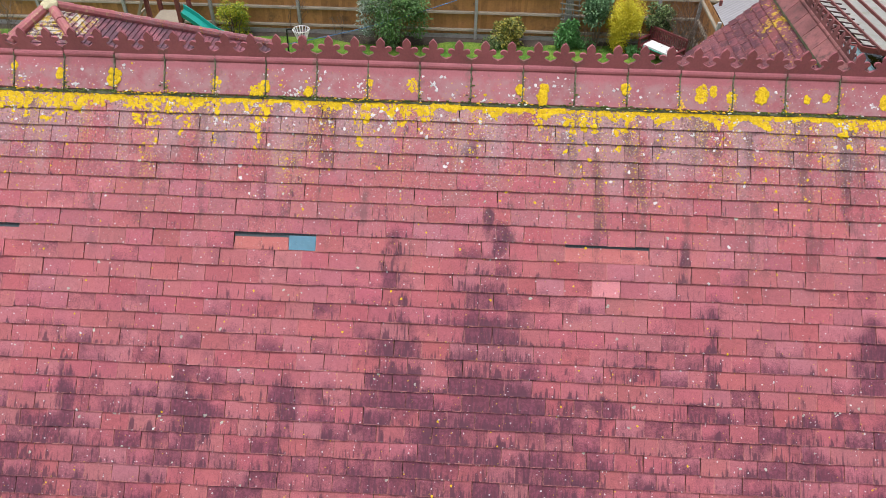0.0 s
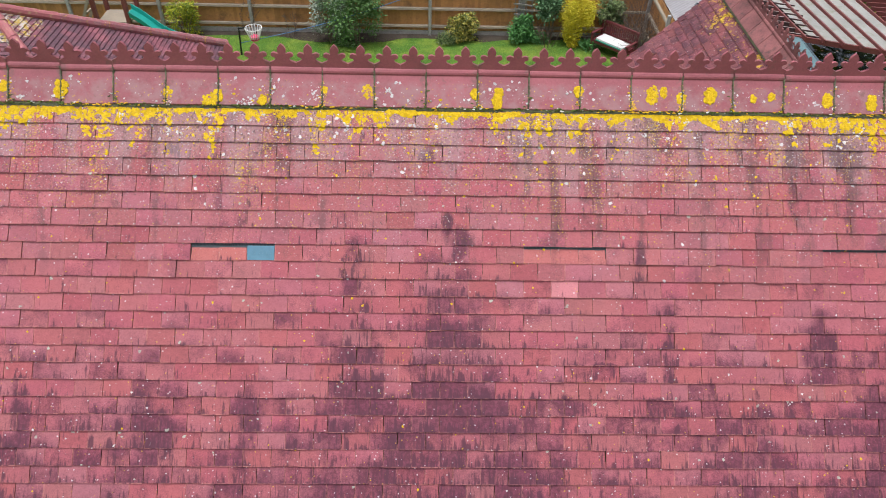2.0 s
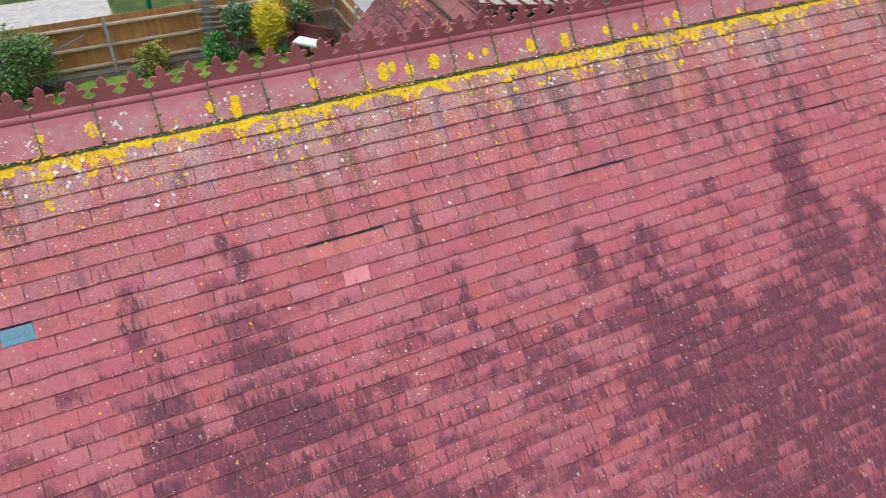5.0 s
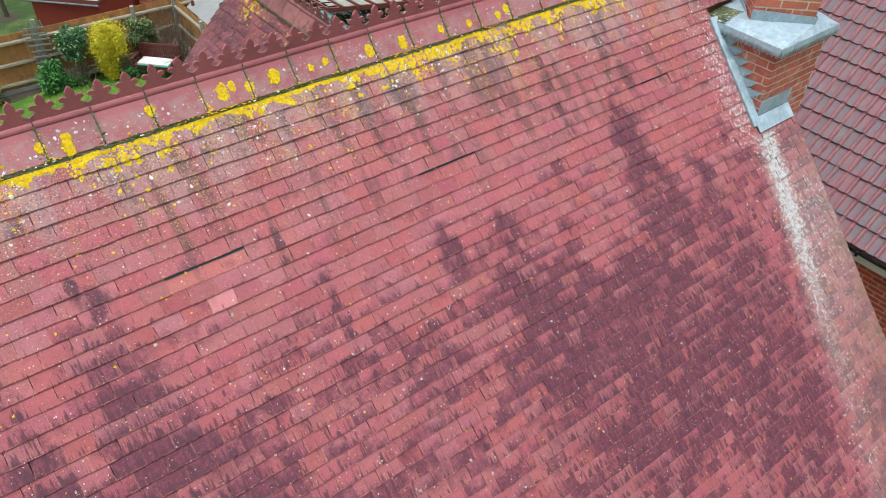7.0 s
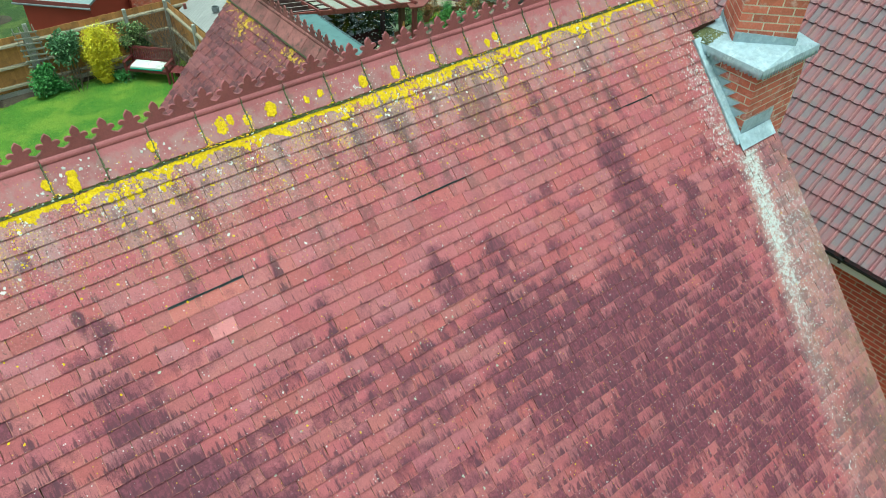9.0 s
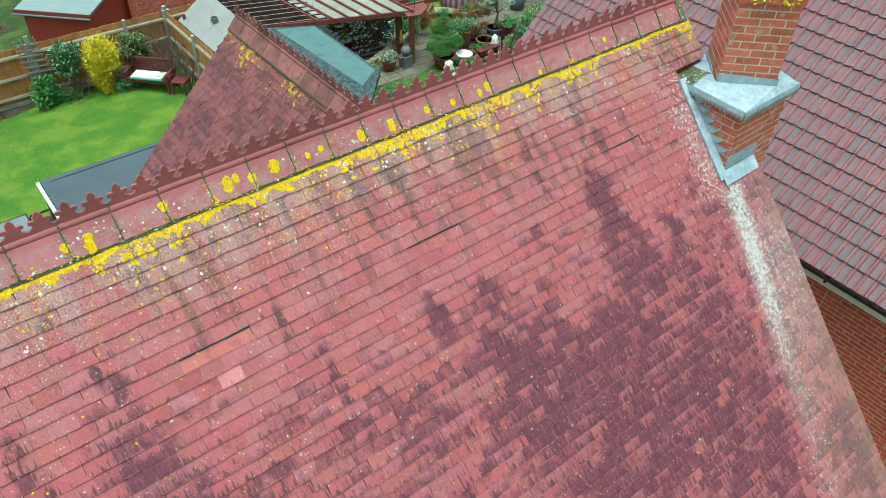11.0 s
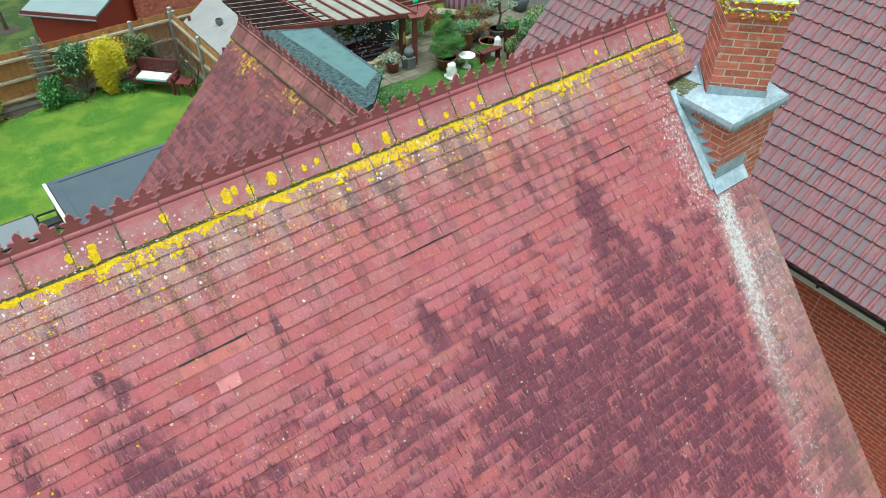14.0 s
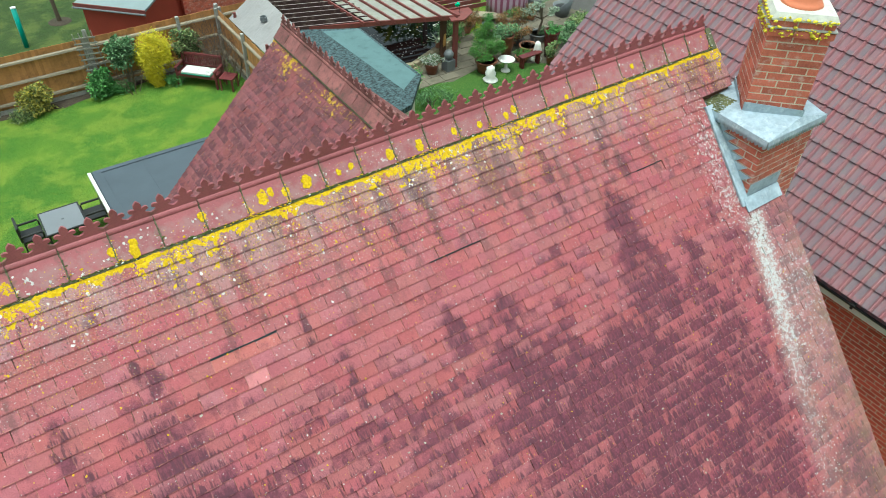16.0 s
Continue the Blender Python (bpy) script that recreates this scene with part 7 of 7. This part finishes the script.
def next_garden():
    bm = B()
    box(bm, -60, 60, 19.95, 120, -0.3, 0.004)
    solo("rough_lawn", bm, M_GRASS2, "darker grass of the garden beyond the fence", kind="structure")
    p = thing("goal_post", "teal painted post standing in the grass", "post", (1.1, 24.2, 0))
    bm = B()
    tube(bm, (1.1, 24.2, -0.05), (1.12, 24.2, 1.42), 0.085, 0.085, 14)
    part("pole", bm, M_TEAL, p, "", True)
    bm = B()
    lathe(bm, [(0.09, 1.41), (0.09, 1.44), (0.06, 1.45)], 14, Matrix.Translation((1.12, 24.2, 0)))
    part("cap", bm, plain("white cap", (0.6, 0.62, 0.6), 0.5), p)
    t = thing("young_tree", "young bare tree in a bed of soil", "tree", (2.55, 25.7, 0))
    bm = B()
    tube(bm, (2.55, 25.7, -0.05), (2.5, 25.7, 1.2), 0.085, 0.06, 8)
    tube(bm, (2.5, 25.7, 1.2), (2.3, 25.8, 2.6), 0.06, 0.03, 8)
    tube(bm, (2.5, 25.7, 1.1), (2.8, 25.6, 2.4), 0.04, 0.02, 8)
    part("trunk", bm, M_BARK, t)
    bm = B()
    lathe(bm, [(0.42, 0.0), (0.36, 0.03), (0.1, 0.05)], 14, Matrix.Translation((2.55, 25.7, 0)))
    solo("tree_bed", bm, M_SOIL, "round bed of bare soil under the young tree", "soil bed")
    bm = B()
    box(bm, -4.5, -0.2, 22.2, 26.5, 0.006, 0.04)
    solo("concrete_pad", bm, M_CONC, "pale concrete yard beyond the fence", kind="structure")
    bm = B()
    box(bm, 6.4, 12.0, 22.9, 23.2, 0, 3.5)
    w = tagged(mesh_ob("brick_wall", bm, M_BRICK2), "plain red brick wall beyond the gardens", "wall", kind="structure")
    rng = random.Random(14)
    me = None
    for r in range(25):
        for i in range(12):
            if me is None:
                bm = B()
                box(bm, 0.005, 0.22, -0.008, 0.02, 0.005, 0.07)
                me = bpy.data.meshes.new("brick")
                bm.to_mesh(me)
                bm.free()
                me.materials.append(M_BRICK)
            if len(w.children) >= 300:
                break
            o = new("brick", me)
            o.parent = w
            o.matrix_basis = pose(6.4 + 0.225 * i + (0.1125 if r % 2 else 0), 22.9, r * 0.075)
    for i, (x, y, h, c) in enumerate(((-7.2, 24.2, 1.2, (0.30, 0.10, 0.12)), (-6.0, 24.6, 0.8, (0.10, 0.22, 0.36)), (-5.2, 24.9, 0.9, (0.55, 0.53, 0.50)), (-9.0, 24.5, 1.3, (0.45, 0.44, 0.45)))):
        bm = B()
        lathe(bm, [(0.4, 0.0), (0.46, h * 0.5), (0.42, h), (0.36, h)], 14, Matrix.Translation((x, y, 0)))
        solo("garden_tub", bm, plain("faded tub paint", c, 0.6, 0.3), "faded garden tub standing beyond the fence", "tub", smooth=True)


next_garden()


def playset():
    p = thing("climbing_frame", "dark red wooden climbing frame with ladder and teal slide", "climbing frame", (-10.2, 18.6, 0))
    for x, y, h in ((-9.75, 18.1, 2.3), (-10.7, 18.1, 2.3), (-9.75, 19.0, 2.3), (-10.7, 19.0, 2.3)):
        bm = B()
        box(bm, x - 0.06, x + 0.06, y - 0.06, y + 0.06, 0, h, None, 0.01)
        part("post", bm, M_MAROON2, p)
    bm = B()
    box(bm, -10.7, -9.75, 18.1, 19.0, 1.02, 1.08)
    part("platform", bm, M_RAIL, p)
    for z in (1.5, 1.75):
        bm = B()
        box(bm, -10.7, -9.75, 18.96, 19.02, z, z + 0.12)
        part("rail", bm, M_MAROON2, p)
    for dx in (0.0, 0.5):
        bm = B()
        bar(bm, (-11.6 + dx * 0.3, 17.85 + dx, 0.0), (-10.72, 17.95 + dx, 1.9), 0.06, 0.08)
        part("ladder_rail", bm, M_RAIL, p)
    for i in range(6):
        f = (i + 0.7) / 6.5
        bm = B()
        bar(bm, (-11.6 + 0.88 * f, 17.9 + 0.1 * f, 1.9 * f), (-11.45 + 0.73 * f, 18.4 + 0.1 * f, 1.9 * f), 0.05, 0.04)
        part("rung", bm, M_RAIL, p)
    bm = B()
    n = 12
    pts = []
    for i in range(n + 1):
        f = i / n
        x = -9.75 + 1.75 * f
        z = 1.12 * (1 - f) ** 1.3 + 0.22 + 0.04 * math.sin(f * 9)
        pts.append((x, z))
    prev = None
    for x, z in pts:
        ring = [bm.verts.new((x, 18.3 + dy, z + dz)) for dy, dz in ((-0.26, 0.14), (-0.22, 0.14), (-0.2, 0.0), (0.2, 0.0), (0.22, 0.14), (0.26, 0.14), (0.23, -0.04), (-0.23, -0.04))]
        if prev:
            for i in range(8):
                bm.faces.new((prev[i], prev[(i + 1) % 8], ring[(i + 1) % 8], ring[i]))
        else:
            bm.faces.new(ring[::-1])
        prev = ring
    bm.faces.new(prev)
    part("slide", bm, M_TEAL, p, "teal plastic slide")
    h = thing("netball_hoop", "short black post with a white and pink net ring", "hoop", (-6.54, 18.25, 0))
    bm = B()
    tube(bm, (-6.54, 18.25, 0), (-6.5, 18.25, 0.9), 0.03, 0.025, 8)
    bar(bm, (-6.52, 18.25, 0.88), (-6.30, 18.27, 0.9), 0.03, 0.03)
    part("post", bm, M_BLACK, h)
    bm = B()
    for i in range(16):
        a, b = 2 * math.pi * i / 16, 2 * math.pi * (i + 1) / 16
        c = Vector((-6.05, 18.27, 0.9))
        tube(bm, c + Vector((0.26 * math.cos(a), 0.26 * math.sin(a), 0)), c + Vector((0.26 * math.cos(b), 0.26 * math.sin(b), 0)), 0.012, 0.012, 5)
        tube(bm, c + Vector((0.26 * math.cos(a), 0.26 * math.sin(a), 0)), c + Vector((0.14 * math.cos(a), 0.14 * math.sin(a), -0.34)), 0.016, 0.012, 5)
    part("net", bm, M_STATUE, h, "white net on its ring")
    bm = B()
    lathe(bm, [(0.13, 0.50), (0.15, 0.6), (0.14, 0.62)], 14, Matrix.Translation((-6.05, 18.27, 0)))
    part("net_band", bm, plain("pink band", (0.55, 0.05, 0.13), 0.6), h)
    r = thing("washing_line", "thin blue washing line strung across the lawn", "rope", (-3.0, 18.5, 0))
    bm = B()
    a, b = Vector((-6.5, 18.25, 0.4)), Vector((-1.2, 19.3, 1.55))
    for i in range(14):
        f, g = i / 14, (i + 1) / 14
        s1, s2 = -0.12 * math.sin(math.pi * f), -0.12 * math.sin(math.pi * g)
        tube(bm, a.lerp(b, f) + Vector((0, 0, s1)), a.lerp(b, g) + Vector((0, 0, s2)), 0.012, 0.012, 5)
    part("rope", bm, M_BLUE, r)
    f = thing("bird_feeder", "small white bird feeder hung on the fence", "feeder", (-7.3, 19.7, 1.3))
    bm = B()
    lathe(bm, [(0.04, 1.25), (0.07, 1.27), (0.07, 1.45), (0.05, 1.5), (0.01, 1.55)], 10, Matrix.Translation((-7.3, 19.70, 0)))
    part("feeder", bm, plain("cream feeder", (0.55, 0.5, 0.38), 0.6), f)
    bm = B()
    tube(bm, (-7.3, 19.70, 1.54), (-7.3, 19.80, 1.6), 0.006, 0.006, 5)
    part("hook", bm, M_BLACK, f)


playset()
twiggy("bare grey tree beside the outbuilding", (-15.5, 17.5, 0), 2.4, 0.35, 61, 8, name="bare_tree")
shrub("dark broad leaved palms behind the pond", "shrub", (16.5, 21.0, 0), (2.0, 0.8, 1.2), L_GREEN, 2600, 0.35, 62, width=0.22, name="palm_clump", clumps=18)
shrub("yellow green banana leaves behind the pergola", "plant", (14.2, 20.8, 0), (0.7, 0.5, 0.9), L_LIME, 60, 0.8, 63, width=0.35, name="banana_plant", clumps=6)
